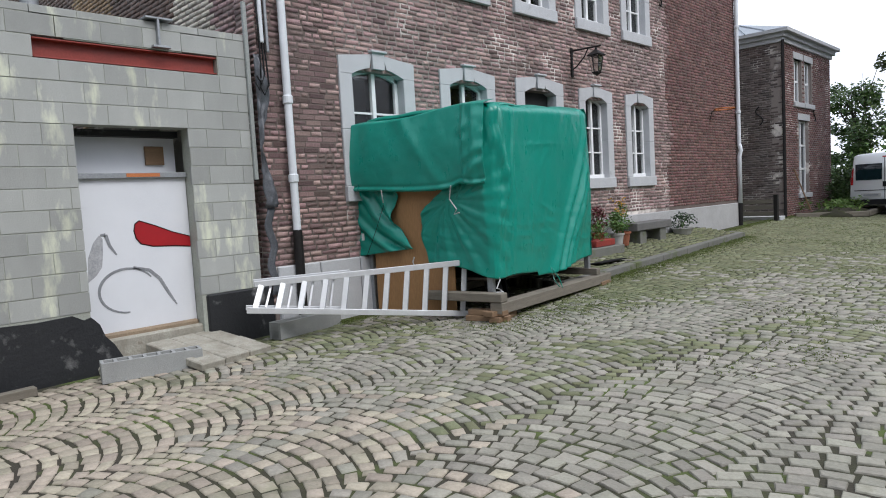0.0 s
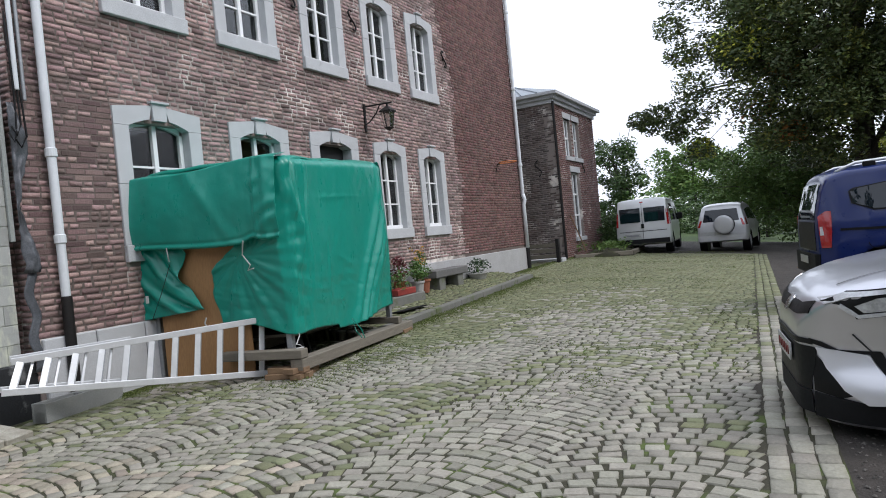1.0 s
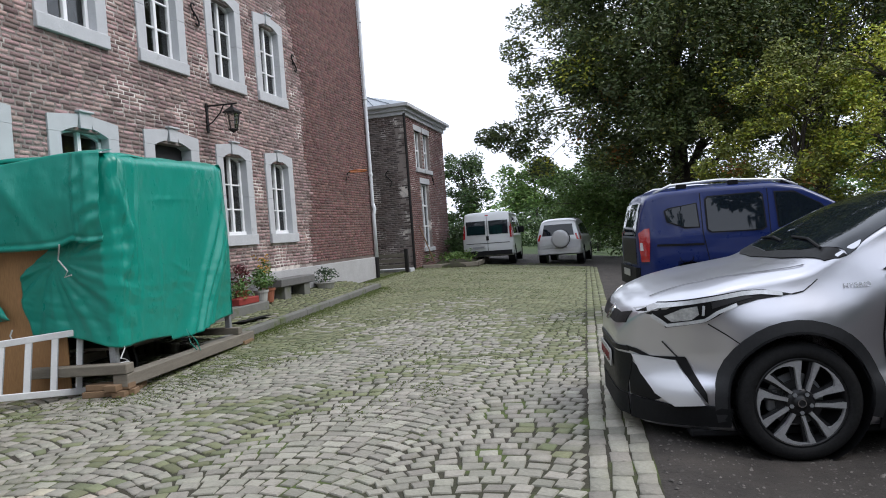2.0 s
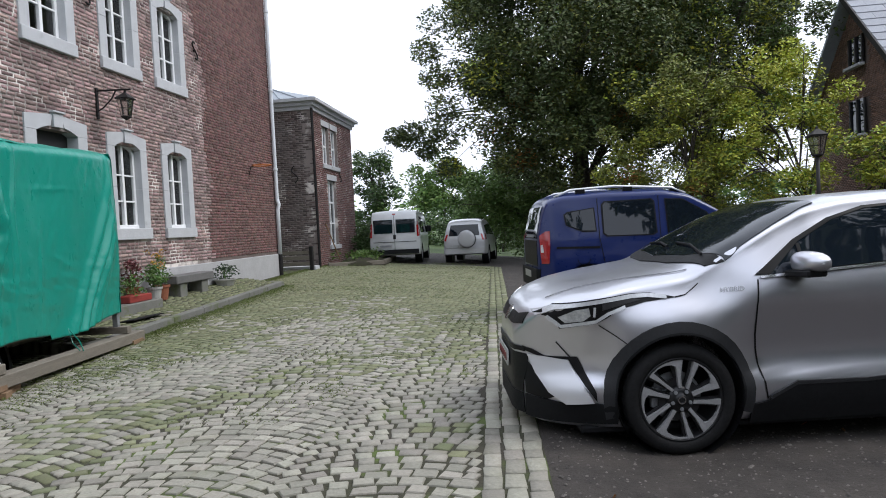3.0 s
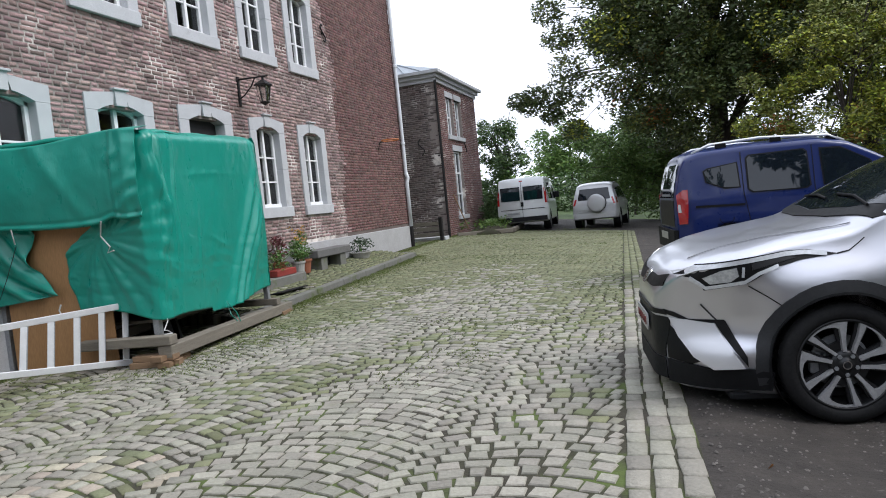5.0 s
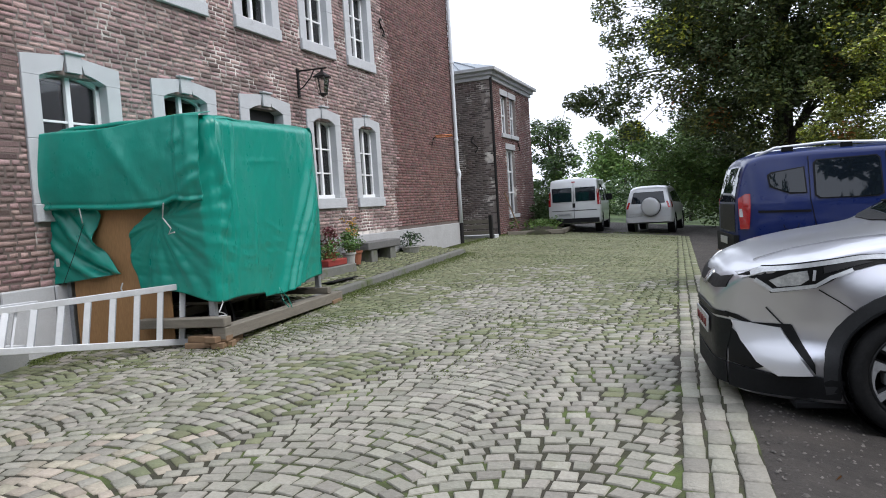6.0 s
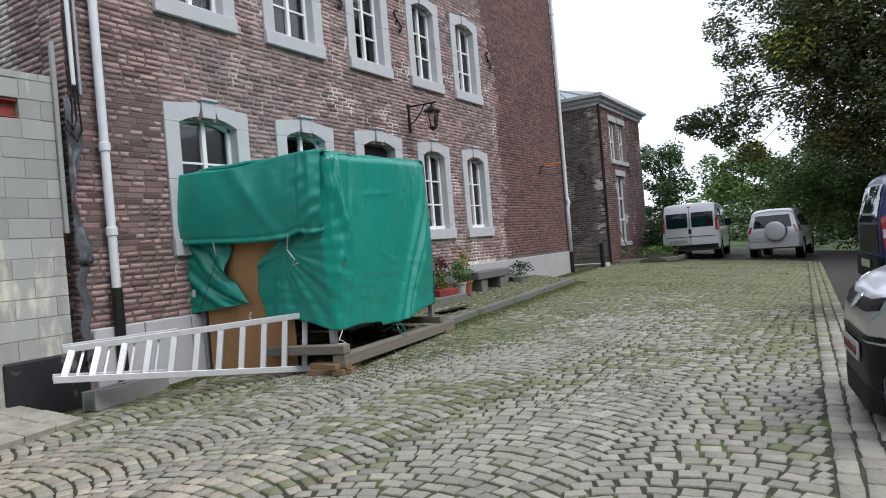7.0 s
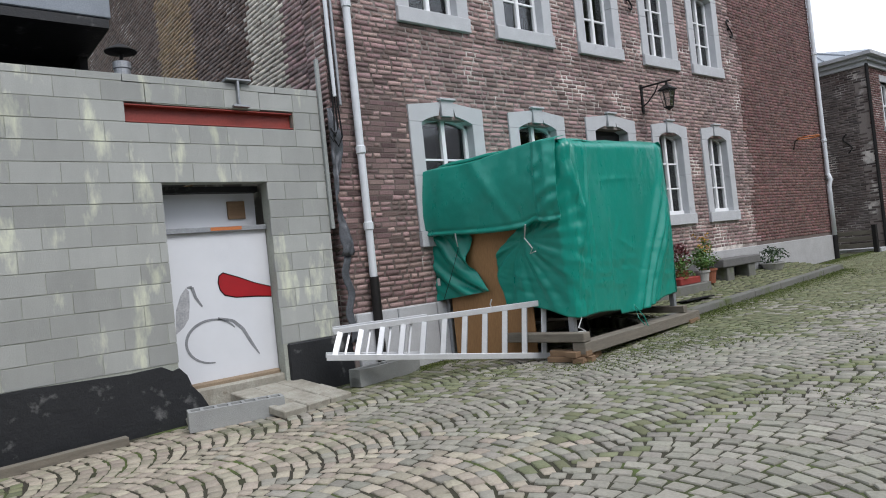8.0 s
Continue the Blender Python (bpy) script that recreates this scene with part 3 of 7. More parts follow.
def lantern(px, py, pz, s, parent):
    """A tapered four-sided glass lantern with a roof; pz is its top."""
    m = Matrix.Translation((px, py, pz)) @ pose(0, 0, 0, 0, 0, 45)
    part("lantern_roof", lathe([(0.0, 0.0), (0.02 * s, -0.02 * s), (0.03 * s, -0.06 * s), (0.20 * s, -0.17 * s), (0.19 * s, -0.19 * s), (0.05 * s, -0.18 * s)], seg=4, m=m), M_IRON, parent)
    for k in range(4):
        a = radians(45 + 90 * k) + radians(45)
        c, d = math.cos(a), math.sin(a)
        part("corner_bar", tube([(px + 0.17 * s * c, py + 0.17 * s * d, pz - 0.18 * s), (px + 0.10 * s * c, py + 0.10 * s * d, pz - 0.52 * s)], 0.011 * s, seg=6), M_IRON, parent)
    for r, z in ((0.165, -0.20), (0.135, -0.36), (0.105, -0.52)):
        q = [(px + r * s * math.cos(radians(90 * k + 90)), py + r * s * math.sin(radians(90 * k + 90)), pz + z * s) for k in range(5)]
        part("cross_bar", tube(q, 0.007 * s, seg=5), M_IRON, parent)
    part("lantern_foot", lathe([(0.0, -0.60 * s), (0.03 * s, -0.58 * s), (0.11 * s, -0.53 * s), (0.10 * s, -0.515 * s)], seg=4, m=m), M_IRON, parent)
    g = part("lantern_glass", lathe([(0.155 * s, -0.19 * s), (0.095 * s, -0.51 * s)], seg=4, m=m, cap=False), M_LANTERN, parent)
    g.visible_shadow = False


M_LANTERN = glass_mat("lantern_glass", (0.85, 0.86, 0.82), 0.25)
lantern(lx, ly, 3.93, 0.85, lamp)


def wall_tie(px, y, z, h, name="wall_tie"):
    t = thing(name, "black iron S-shaped wall tie on the brickwork", "wall tie", "wall ties")
    pts = [(px + 0.03, y + 0.10 * math.sin(2 * math.pi * k / 24) * (1 if k in range(3, 22) else 0.6), z + h * (k / 24 - 0.5) * (1 - 0.35 * math.exp(-((k - 0) / 2.2) ** 2) - 0.35 * math.exp(-((k - 24) / 2.2) ** 2))) for k in range(25)]
    part("scroll", tube(pts, 0.017, seg=6), M_IRON, t, smooth=True)
    part("bolt", lathe([(0.03, 0), (0.03, 0.03), (0.0, 0.035)], seg=8, m=Matrix.Translation((px, y, z)) @ pose(0, 0, 0, 0, 90, 0)), M_IRON, t)


for y, z in ((9.43, 5.52), (11.14, 5.53), (14.76, 5.50)):
    wall_tie(WX, y, z, 0.5)
hoop = thing("basketball_hoop", "small orange hoop on a bent bracket on the wall", "hoop")
part("rim", tube([(WX + 0.36 + 0.23 * math.cos(radians(a)), 17.3 + 0.23 * math.sin(radians(a)), 3.20) for a in range(0, 361, 15)], 0.016, seg=6, cap=False), M_ORANGE, hoop, smooth=True)
part("bracket", tube([(WX, 17.3, 2.98), (WX + 0.06, 17.3, 3.17), (WX + 0.14, 17.3, 3.20)], 0.016, seg=6), M_IRON, hoop)

# ---- terrace with kerb ----
def kerb_x(y):
    return -5.45 - 0.055 * (y - 8.0)


def terrace_rise(x, y):
    """How far the terrace lies above the kerb's foot; it climbs a little to the house."""
    return 0.085 + 0.125 * min(max((kerb_x(y) - 0.15 - x) / 1.1, 0.0), 1.0)


terrace = thing("pavement_terrace", "raised sett terrace along the house behind a stone kerb", "terrace", kind="structure")
ty = spread(8.6, 16.3, 14)
tv, tf = [], []
for y in ty:
    for x in (WX - 0.05, (WX + kerb_x(y)) / 2, kerb_x(y) - 0.12):
        tv.append((x, y, ground_z(x, y) + terrace_rise(x, y) + 0.003))
for j in range(len(ty) - 1):
    for i in range(2):
        a = j * 3 + i
        tf.append((a, a + 1, a + 4, a + 3))
ob = mesh_from("bed", tv, tf, M_SOIL)
ob.parent = terrace
for j, (a, b) in enumerate(zip(spread(8.6, 16.3, 7), spread(8.6, 16.3, 7)[1:])):
    pa = (kerb_x(a) - 0.06, a + 0.006, ground_z(kerb_x(a), a) + 0.02)
    pb = (kerb_x(b) - 0.06, b - 0.006, ground_z(kerb_x(b), b) + 0.02)
    part("kerb_stone", beam(pa, pb, 0.15, 0.2, 0.014), M_KERB, terrace)
part("kerb_end", beam((kerb_x(16.3) - 0.0, 16.36, ground_z(-6, 16.3) + 0.015), (WX + 0.1, 16.55, ground_z(-6.8, 16.5) + 0.02), 0.14, 0.18, 0.014), M_KERB, terrace)
step = thing("door_step", "grey stone door step before the house door", "step")
part("slab", box(WX, 9.5, 0.0, WX + 0.62, 11.85, 0.385, 0.012), M_KERB, step)
dm = thing("door_mat", "flat dark door mat on the terrace", "mat")
part("mat", box(-0.2, -0.42, 0, 0.2, 0.42, 0.018, 0.004, m=pose(-6.08, 10.6, ground_z(-6.08, 10.6) + terrace_rise(-6.08, 10.6) + 0.008, 0, -6, 0)), M_RUBBER, dm)

bench = thing("stone_bench", "grey weathered stone bench against the house plinth", "bench")
part("seat_slab", box(-6.93, 12.72, 0.55, -6.58, 14.2, 0.71, 0.015), mat("dark_bench_stone", (0.17, 0.165, 0.16), (0.12, 0.118, 0.115), rough=0.85, scale=5, bump=0.3), bench)
for y in (12.9, 13.75):
    part("bench_support", box(-6.91, y, 0.2, -6.62, y + 0.26, 0.55, 0.012), M_KERB, bench)

M_TERRA = mat("terracotta", (0.33, 0.115, 0.06), (0.26, 0.09, 0.05), rough=0.85, scale=6, bump=0.15)
M_POTWHITE = mat("pale_grey_ceramic", (0.5, 0.49, 0.47), rough=0.5, scale=6)
M_POTRED = mat("red_plastic_planter", (0.36, 0.05, 0.04), rough=0.5, scale=6)
M_LEAF_POT = mat("pot_plant_leaf", (0.10, 0.20, 0.035), (0.06, 0.13, 0.03), island=0.3, hue=0.03, rough=0.6, bump=0)
M_FLOWER = mat("yellow_blossom", (0.52, 0.33, 0.03), (0.42, 0.16, 0.03), island=0.25, rough=0.7, bump=0)
M_LEAF_DARK = mat("dark_evergreen_leaf", (0.035, 0.075, 0.03), island=0.35, rough=0.6, bump=0)


def leaf_cloud(rng, centres, per, size, flat=0.5, jitter=1.0):
    """Small leaf quads round centres given as (x, y, z, radius)."""
    c = np.array(centres, float)
    n = len(c) * per
    idx = np.repeat(np.arange(len(c)), per)
    d = rng.normal(size=(n, 3))
    d /= np.linalg.norm(d, axis=1)[:, None] + 1e-9
    r = c[idx, 3] * rng.uniform(0.25, 1.0, n) ** 0.6
    p = c[idx, :3] + d * r[:, None] * np.array([1, 1, 0.8])
    t = rng.normal(size=(n, 3))
    t[:, 2] *= flat
    t /= np.linalg.norm(t, axis=1)[:, None]
    b = np.cross(t, rng.normal(size=(n, 3)))
    b /= np.linalg.norm(b, axis=1)[:, None] + 1e-9
    s = size * rng.uniform(0.6, 1.35, n)[:, None]
    a0 = p - t * s
    a1 = p + b * s * 0.45 + t * s * 0.1
    a2 = p + t * s
    a3 = p - b * s * 0.45 + t * s * 0.1
    return np.stack([a0, a1, a2, a3], 1).reshape(-1, 3)


def leaf_part(name, verts, material, parent, label=""):
    n = len(verts) // 4
    me = bpy.data.meshes.new(name)
    me.vertices.add(len(verts))
    me.vertices.foreach_set("co", verts.astype(np.float32).ravel())
    me.loops.add(4 * n)
    me.loops.foreach_set("vertex_index", np.arange(4 * n, dtype=np.int32))
    me.polygons.add(n)
    me.polygons.foreach_set("loop_start", np.arange(0, 4 * n, 4, dtype=np.int32))
    me.update(calc_edges=True)
    me.validate()
    me.materials.append(material)
    ob = new(name, me)
    ob.parent = parent
    if label:
        ob["label"] = label
    return ob


prng = np.random.default_rng(5)


def pot_plant(x, y, z, r, h, material, label, leaves, flowers=0, top=0.35, trough=0.0):
    t = thing("potted_plant", label, "potted plant", "pots by the bench")
    if trough:
        part("planter", box(x - r, y - trough, z, x + r, y + trough, z + h, 0.012), material, t)
    else:
        part("pot", lathe([(r * 0.68, 0), (r * 0.72, 0.01), (r * 0.95, h * 0.85), (r * 1.08, h * 0.86), (r * 1.08, h), (r * 0.92, h), (r * 0.9, h * 0.9), (0, h * 0.9)], m=Matrix.Translation((x, y, z)), seg=20), material, t)
    for k in range(5):
        a = 1.26 * k
        part("stem", tube([(x, y, z + h * 0.88), (x + 0.05 * math.cos(a), y + 0.05 * math.sin(a), z + h + top * 0.4), (x + 0.13 * math.cos(a), y + 0.13 * math.sin(a) + trough * 0.5 * math.cos(a), z + h + top * 0.8)], 0.006, seg=5), M_LEAF_POT, t)
    cs = [(x + prng.normal() * r * 0.55, y + prng.normal() * (r * 0.5 + trough * 0.6), z + h + top * prng.uniform(0.1, 0.95), 0.11) for _ in range(14)]
    leaf_part("foliage", leaf_cloud(prng, cs, 26, 0.032), leaves, t)
    if flowers:
        cs = [(x + prng.normal() * r * 0.7, y + prng.normal() * r * 0.7, z + h + top * prng.uniform(0.6, 1.15), 0.07) for _ in range(9)]
        leaf_part("blossom", leaf_cloud(prng, cs, flowers, 0.022), M_FLOWER, t, "yellow and orange blossoms")


pot_plant(-6.68, 12.32, 0.31, 0.15, 0.27, M_TERRA, "terracotta pot of tall yellow flowers by the bench", M_LEAF_POT, 16, 0.55)
pot_plant(-6.62, 12.0, 0.305, 0.13, 0.27, M_POTWHITE, "pale ceramic pot with a green plant", M_LEAF_POT, 0, 0.35)
pot_plant(-6.60, 11.35, 0.386, 0.13, 0.12, M_POTRED, "red trough planter with fresh green plants", M_LEAF_POT, 0, 0.32, 0.32)
M_RUSSET = mat("dark_red_leaf", (0.16, 0.03, 0.035), (0.10, 0.03, 0.03), island=0.3, rough=0.6, bump=0)
pot_plant(-6.82, 11.68, 0.386, 0.13, 0.22, M_TERRA, "terracotta pot of dark red leaves against the wall", M_RUSSET, 0, 0.5)
pot_plant(-6.72, 15.0, 0.315, 0.24, 0.16, M_POTWHITE, "shallow stone bowl with a small conifer", M_LEAF_DARK, 0, 0.36)

# ---- covered frame on the yard ----
CO = pose(-5.0, 6.5, 0, 0, 0, 98.05)   # x along the street side, y towards the house
cover = thing("covered_trailer_frame", "green tarpaulin tied over a steel frame and plywood box", "covered stack", at=CO)


def top_z(u):
    return 2.45 + 0.045 * u


def folds(s, z):
    """How far the cloth stands out, with upright creases."""
    a = 0.05 * wob(s * 1.3, 0.0, z * 0.7, 1.0) + 0.007 * wob(s * 4.0 + z * 1.5, 3.0, z * 1.0, 1.0) + 0.005 * wob(s * 9 - z * 3, 5.0, z * 5, 1.0) + 0.003 * abs(wob(s * 19 + z * 9, 2.0, z * 14, 1.0))
    for at, lean, deep, wide in ((1.20, 0.05, 0.055, 0.028), (1.33, -0.05, 0.034, 0.02), (1.07, 0.03, 0.05, 0.02), (1.47, 0.08, 0.022, 0.022), (3.45, 0.02, 0.02, 0.04)):
        d = s - (at + lean * (z - 1.5) + 0.02 * math.sin(z * 6 + at * 9))
        a += deep * math.exp(-(d / wide) ** 2) * min(1, max(0.15, (z - 0.7) / 1.2))
    # taut diagonal folds drawn from the far top corner to the tie point
    for k, (at, lean, deep, wide) in enumerate(((2.46, 0.60, 0.050, 0.050), (2.64, 0.64, 0.075, 0.045), (2.84, 0.62, 0.060, 0.050), (3.05, 0.50, 0.030, 0.05))):
        d = s - (at + lean * (z - 0.45))
        a += min(1, max(0, (3.62 - s) / 0.35)) * deep * (math.exp(-(d / wide) ** 2) if d > 0 else math.exp(-(d / wide * 0.45) ** 2))
    # small puckers
    a += 0.012 * math.exp(-((z - 1.18 - 0.1 * math.sin(s * 4)) / 0.035) ** 2) * math.exp(-((s - 2.25) / 0.22) ** 2)
    a += 0.010 * math.exp(-((s - 1.75 - 0.1 * z) / 0.025) ** 2) * math.exp(-((z - 1.1) / 0.5) ** 2)
    e = s - (1.12 + 0.10 * math.sin(z * 5))
    a += 0.05 * math.exp(-(e / 0.07) ** 2) * min(1, max(0, (z - 0.8) * 1.2))
    a += 0.009 * math.exp(-((z - 2.02 - 0.02 * math.sin(s * 3)) / 0.025) ** 2) * max(0, 1 - abs(s - 2.15) / 0.75)
    # folds that fan out from the tie on the end face
    if s < 1.3:
        ang_ = math.atan2(z - 1.40, s - 0.35)
        far_ = math.hypot(z - 1.40, s - 0.35)
        a += 0.035 * min(far_, 0.5) * max(0, 1.3 - s) * math.sin(ang_ * 11 + 1.5 * far_) + 0.006 * math.sin(ang_ * 27)
    # low wrinkles that run along the foot of the cloth
    low_ = max(0, 1 - abs(z - 0.95) / 0.55)
    a += 0.010 * low_ * wob(s * 2.2, 8.0, z * 11, 1.0) + 0.006 * low_ * wob(s * 5, 4.0, (z + 0.3 * s) * 22, 1.0)
    return a


def skirt(u, v):
    # v: 0 top, 1 bottom; the run begins on the end face, turns the corner and goes along the street side
    L0, L1, L2 = 1.0, 2.68, 2.0
    s = u * (L0 + L1 + L2)
    z1 = top_z(max(min(s - L0, L1), 0))
    foot = 0.47 + 0.05 * math.sin(s * 2.1) - (0.05 if s > 2 else 0) - 0.05 * math.exp(-((s - 1.05) / 0.3) ** 2) + 0.17 * max(0, 1 - s / 0.9)
    z = z1 + (foot - z1) * v
    out = folds(s, z) + 0.03 * math.sin(math.pi * min(v * 1.1, 1)) + 0.05 * v * math.exp(-((s - 1.0) / 0.4) ** 2)
    r = 0.07
    lift = 0.07 * max(0, 1 - v / 0.05) ** 2
    if s < L0:
        edge = float(np.interp(z, (0.5, 0.7, 0.9, 1.1, 1.22, 1.32, 1.42, 1.5, 1.62), (0.96, 0.96, 1.01, 1.03, 1.02, 0.95, 0.80, 0.66, 0.62)))
        y = edge * (1 - s / L0)
        c = min(1, y / r)
        return Vector((-out * (0.4 + 0.6 * c) + lift + 0.02 * (1 - c), y - 0.0, z))
    if s < L0 + L1:
        x = s - L0
        return Vector((x, -out + lift + (0.03 * max(0, 1 - x / r) + 0.03 * max(0, 1 - (L1 - x) / r)), z))
    y = s - L0 - L1
    return Vector((L1 + out - lift - 0.03 * max(0, 1 - y / r), y, z))


cloth("main_cover", skirt, 330, 100, M_TARP, cover)


def roof_cloth(u, v):
    x, y = 0.07 + 2.54 * u, 0.07 + 1.9 * v
    e = min(x, 2.68 - x, y, 2.02 - y) - 0.07
    z = top_z(x) - 0.005 + 0.05 * min(max(e, 0) / 0.12, 1) ** 0.5 - 0.03 * math.sin(math.pi * u) * math.sin(math.pi * v) + 0.02 * wob(x * 2, y * 2, 7, 1.3)
    return Vector((x + (0.04 if u == 0 else 0), y, z))


cloth("roof_cover", roof_cloth, 50, 40, M_TARP, cover)


def upper_flap(u, v):
    y = -0.02 + 2.14 * u
    z1 = 2.50 - 0.06 * u + 0.02 * math.sin(u * 8)
    z0 = 1.55 - 0.02 * u - 0.035 * math.sin(u * 4.6) + 0.09 * math.exp(-((u - 0.16) / 0.05) ** 2) * 0.5
    z = z1 + (z0 - z1) * v
    out = 0.05 + 0.11 * math.sin(math.pi * min(v * 0.62 + 0.12, 1)) + 0.02 * wob(y * 3, z * 2, 4, 1) + 0.003 * wob(y * 9, z * 9, 4, 1)
    out += 0.035 * math.exp(-((y - 0.12) / 0.05) ** 2) + 0.02 * math.exp(-((y - 0.25) / 0.03) ** 2) + 0.012 * math.sin(y * 40) * math.exp(-((y - 0.18) / 0.12) ** 2)
    out += 0.020 * math.exp(-((v - 0.975) / 0.02) ** 2) - 0.010 * math.exp(-((v - 0.93) / 0.015) ** 2)
    d_ = y - (0.62 + 0.75 * (z - 1.6))
    out += 0.016 * math.exp(-(d_ / 0.10) ** 2) - 0.012 * math.exp(-((y - 1.15 + 0.5 * (z - 1.6)) / 0.12) ** 2)
    crumple = math.exp(-(y / 0.34) ** 2)
    out += crumple * (0.020 * wob(y * 9, z * 7, 1, 1.0) + 0.014 * math.sin(z * 34 + y * 20) * wob(y * 3, z * 3, 8, 1.0))
    if v < 0.05:
        out = out * (v / 0.05) - 0.12 * (1 - v / 0.05)
    if u > 0.95:
        out -= 0.1 * ((u - 0.95) / 0.05) ** 2
    return Vector((-out, y, z))


cloth("upper_flap", upper_flap, 170, 70, M_TARP, cover, 0.006)
cloth("flap_side", lambda u, v: Vector((-0.06 + 0.9 * u + 0.0 * v, 2.12 + 0.015 * wob(u * 4, v * 3, 9, 1), 2.44 - v * 0.84)), 16, 16, M_TARP, cover)


def left_flap(u, v):
    z = 1.60 - v * (0.88 - 0.1 * u)
    inner = float(np.interp(v, (0, 0.15, 0.4, 0.6, 0.8, 1.0), (1.36, 1.36, 1.46, 1.42, 1.28, 1.12)))
    y = 2.08 + (inner - 2.08) * u
    out = 0.035 + 0.030 * math.sin((u * 2.6 - v * 2.4) * 5.6) * (0.35 + u) + 0.012 * math.sin((u * 5 - v * 6) * 4.1) + 0.014 * wob(y * 6, z * 4, 2, 1)
    return Vector((-out, y, z))


cloth("lower_flap", left_flap, 60, 60, M_TARP, cover)
M_LABEL = mat("white_label", (0.75, 0.75, 0.73), rough=0.6, bump=0)
part("care_tag", box(-0.078, 1.93, 0.93, -0.070, 1.97, 1.02), M_LABEL, cover, "small white care tag")
part("ply_panel", box(0.04, 0.60, 0.02, 0.058, 1.86, 2.2, 0.002), M_PLY, cover, "brown plywood side panel")
part("ply_panel", box(0.06, 1.84, 0.02, 2.2, 1.86, 2.2, 0.002), M_PLY, cover)
for x, y in ((0.06, 0.10), (2.60, 0.06), (0.08, 1.95), (2.60, 1.95)):
    part("leg", box(x - 0.035, y - 0.035, 0.0 if y > 1 else 0.21, x + 0.035, y + 0.035, 2.38, 0.004), M_STEEL, cover)
part("top_rail", box(0.06, 0.06, 2.34, 2.62, 0.12, 2.40), M_STEEL, cover)
part("top_rail", box(0.06, 1.92, 2.34, 2.62, 1.98, 2.40), M_STEEL, cover)
part("base_beam", beam((-0.12, -0.06, 0.145), (2.98, -0.06, 0.11), 0.16, 0.13, 0.008), M_TIMBER, cover)
part("base_beam", beam((-0.06, -0.14, 0.265), (-0.06, 0.95, 0.255), 0.14, 0.10, 0.008), M_TIMBER, cover)
part("cross_beam", beam((0.3, 0.75, 0.30), (2.7, 0.72, 0.32), 0.10, 0.10, 0.006), M_TIMBER, cover)
part("cross_beam", beam((2.62, -0.1, 0.235), (2.62, 1.9, 0.25), 0.12, 0.09, 0.006), M_TIMBER, cover)
part("floor_board", box(0.3, 0.2, 0.40, 2.6, 1.85, 0.43), M_TIMBER, cover)
part("spare_tyre", lathe([(0.17, -0.09), (0.26, -0.1), (0.29, -0.05), (0.29, 0.05), (0.26, 0.1), (0.17, 0.09)], seg=28, cap=False, m=Matrix.Translation((0.62, 0.38, 0.27)) @ pose(0, 0, 0, 78, 0, 25)), M_RUBBER, cover, "worn black tyre under the frame", True)
M_ROPE = mat("white_rope", (0.62, 0.63, 0.62), rough=0.9, bump=0.1)
part("rope", tube([(0.02, 0.02, 0.60), (0.06, -0.02, 0.45), (-0.02, -0.02, 0.36), (0.12, 0.03, 0.33), (0.05, -0.06, 0.31), (-0.05, -0.03, 0.32)], 0.007, seg=6), M_ROPE, cover)
part("rope", tube([(-0.09, 1.10, 0.72), (-0.10, 1.12, 0.66), (-0.09, 1.105, 0.60)], 0.009, seg=6), M_ROPE, cover)
part("rope", tube([(-0.19, 0.42, 1.55), (-0.12, 0.50, 1.40), (-0.13, 0.40, 1.28), (-0.10, 0.46, 1.22), (-0.13, 0.36, 1.24)], 0.008, seg=6), M_ROPE, cover)
part("rope", tube([(-0.17, 1.50, 1.56), (-0.15, 1.505, 1.46), (-0.11, 1.53, 1.40)], 0.007, seg=6), M_ROPE, cover)
part("rope", tube([(-0.10, 1.53, 1.38), (-0.095, 1.70, 1.05), (-0.09, 1.88, 0.74)], 0.004, seg=5), M_IRON, cover)
part("rope", tube([(1.25, -0.05, 0.46), (1.20, -0.12, 0.3), (1.28, -0.15, 0.2)], 0.006, seg=6), M_TARP, cover)
part("rope", tube([(1.25, -0.05, 0.46), (1.34, -0.12, 0.3), (1.36, -0.15, 0.18)], 0.006, seg=6), M_TARP, cover)
gz = ground_z(-5.0, 6.6)
for k, (a, w) in enumerate(((8, 0.13), (-6, 0.14), (10, 0.12), (2, 0.13))):
    lay = thing("wood_offcut", "sawn brown timber offcut in a small stack", "timber offcut", "stacked offcuts", at=CO @ pose(0.02, 0.02 + 0.02 * k, gz + 0.005 + 0.065 * (k % 2) , 0, 0, a + 90 * (k // 2)))
    part("board", box(-0.22, -w / 2 - 0.06 + 0.14 * (k // 2), 0, 0.24 if k % 2 else 0.3, w / 2 - 0.06 + 0.14 * (k // 2), 0.06, 0.004), M_TIMBER_NEW, lay)
lay = thing("wood_offcut", "sawn timber offcut under the frame", "timber offcut", "stacked offcuts", at=CO @ pose(2.78, -0.02, ground_z(-5.4, 9.3), 0, 0, 4))
part("board", box(-0.2, -0.13, 0, 0.2, 0.13, 0.055, 0.004), M_TIMBER_NEW, lay)

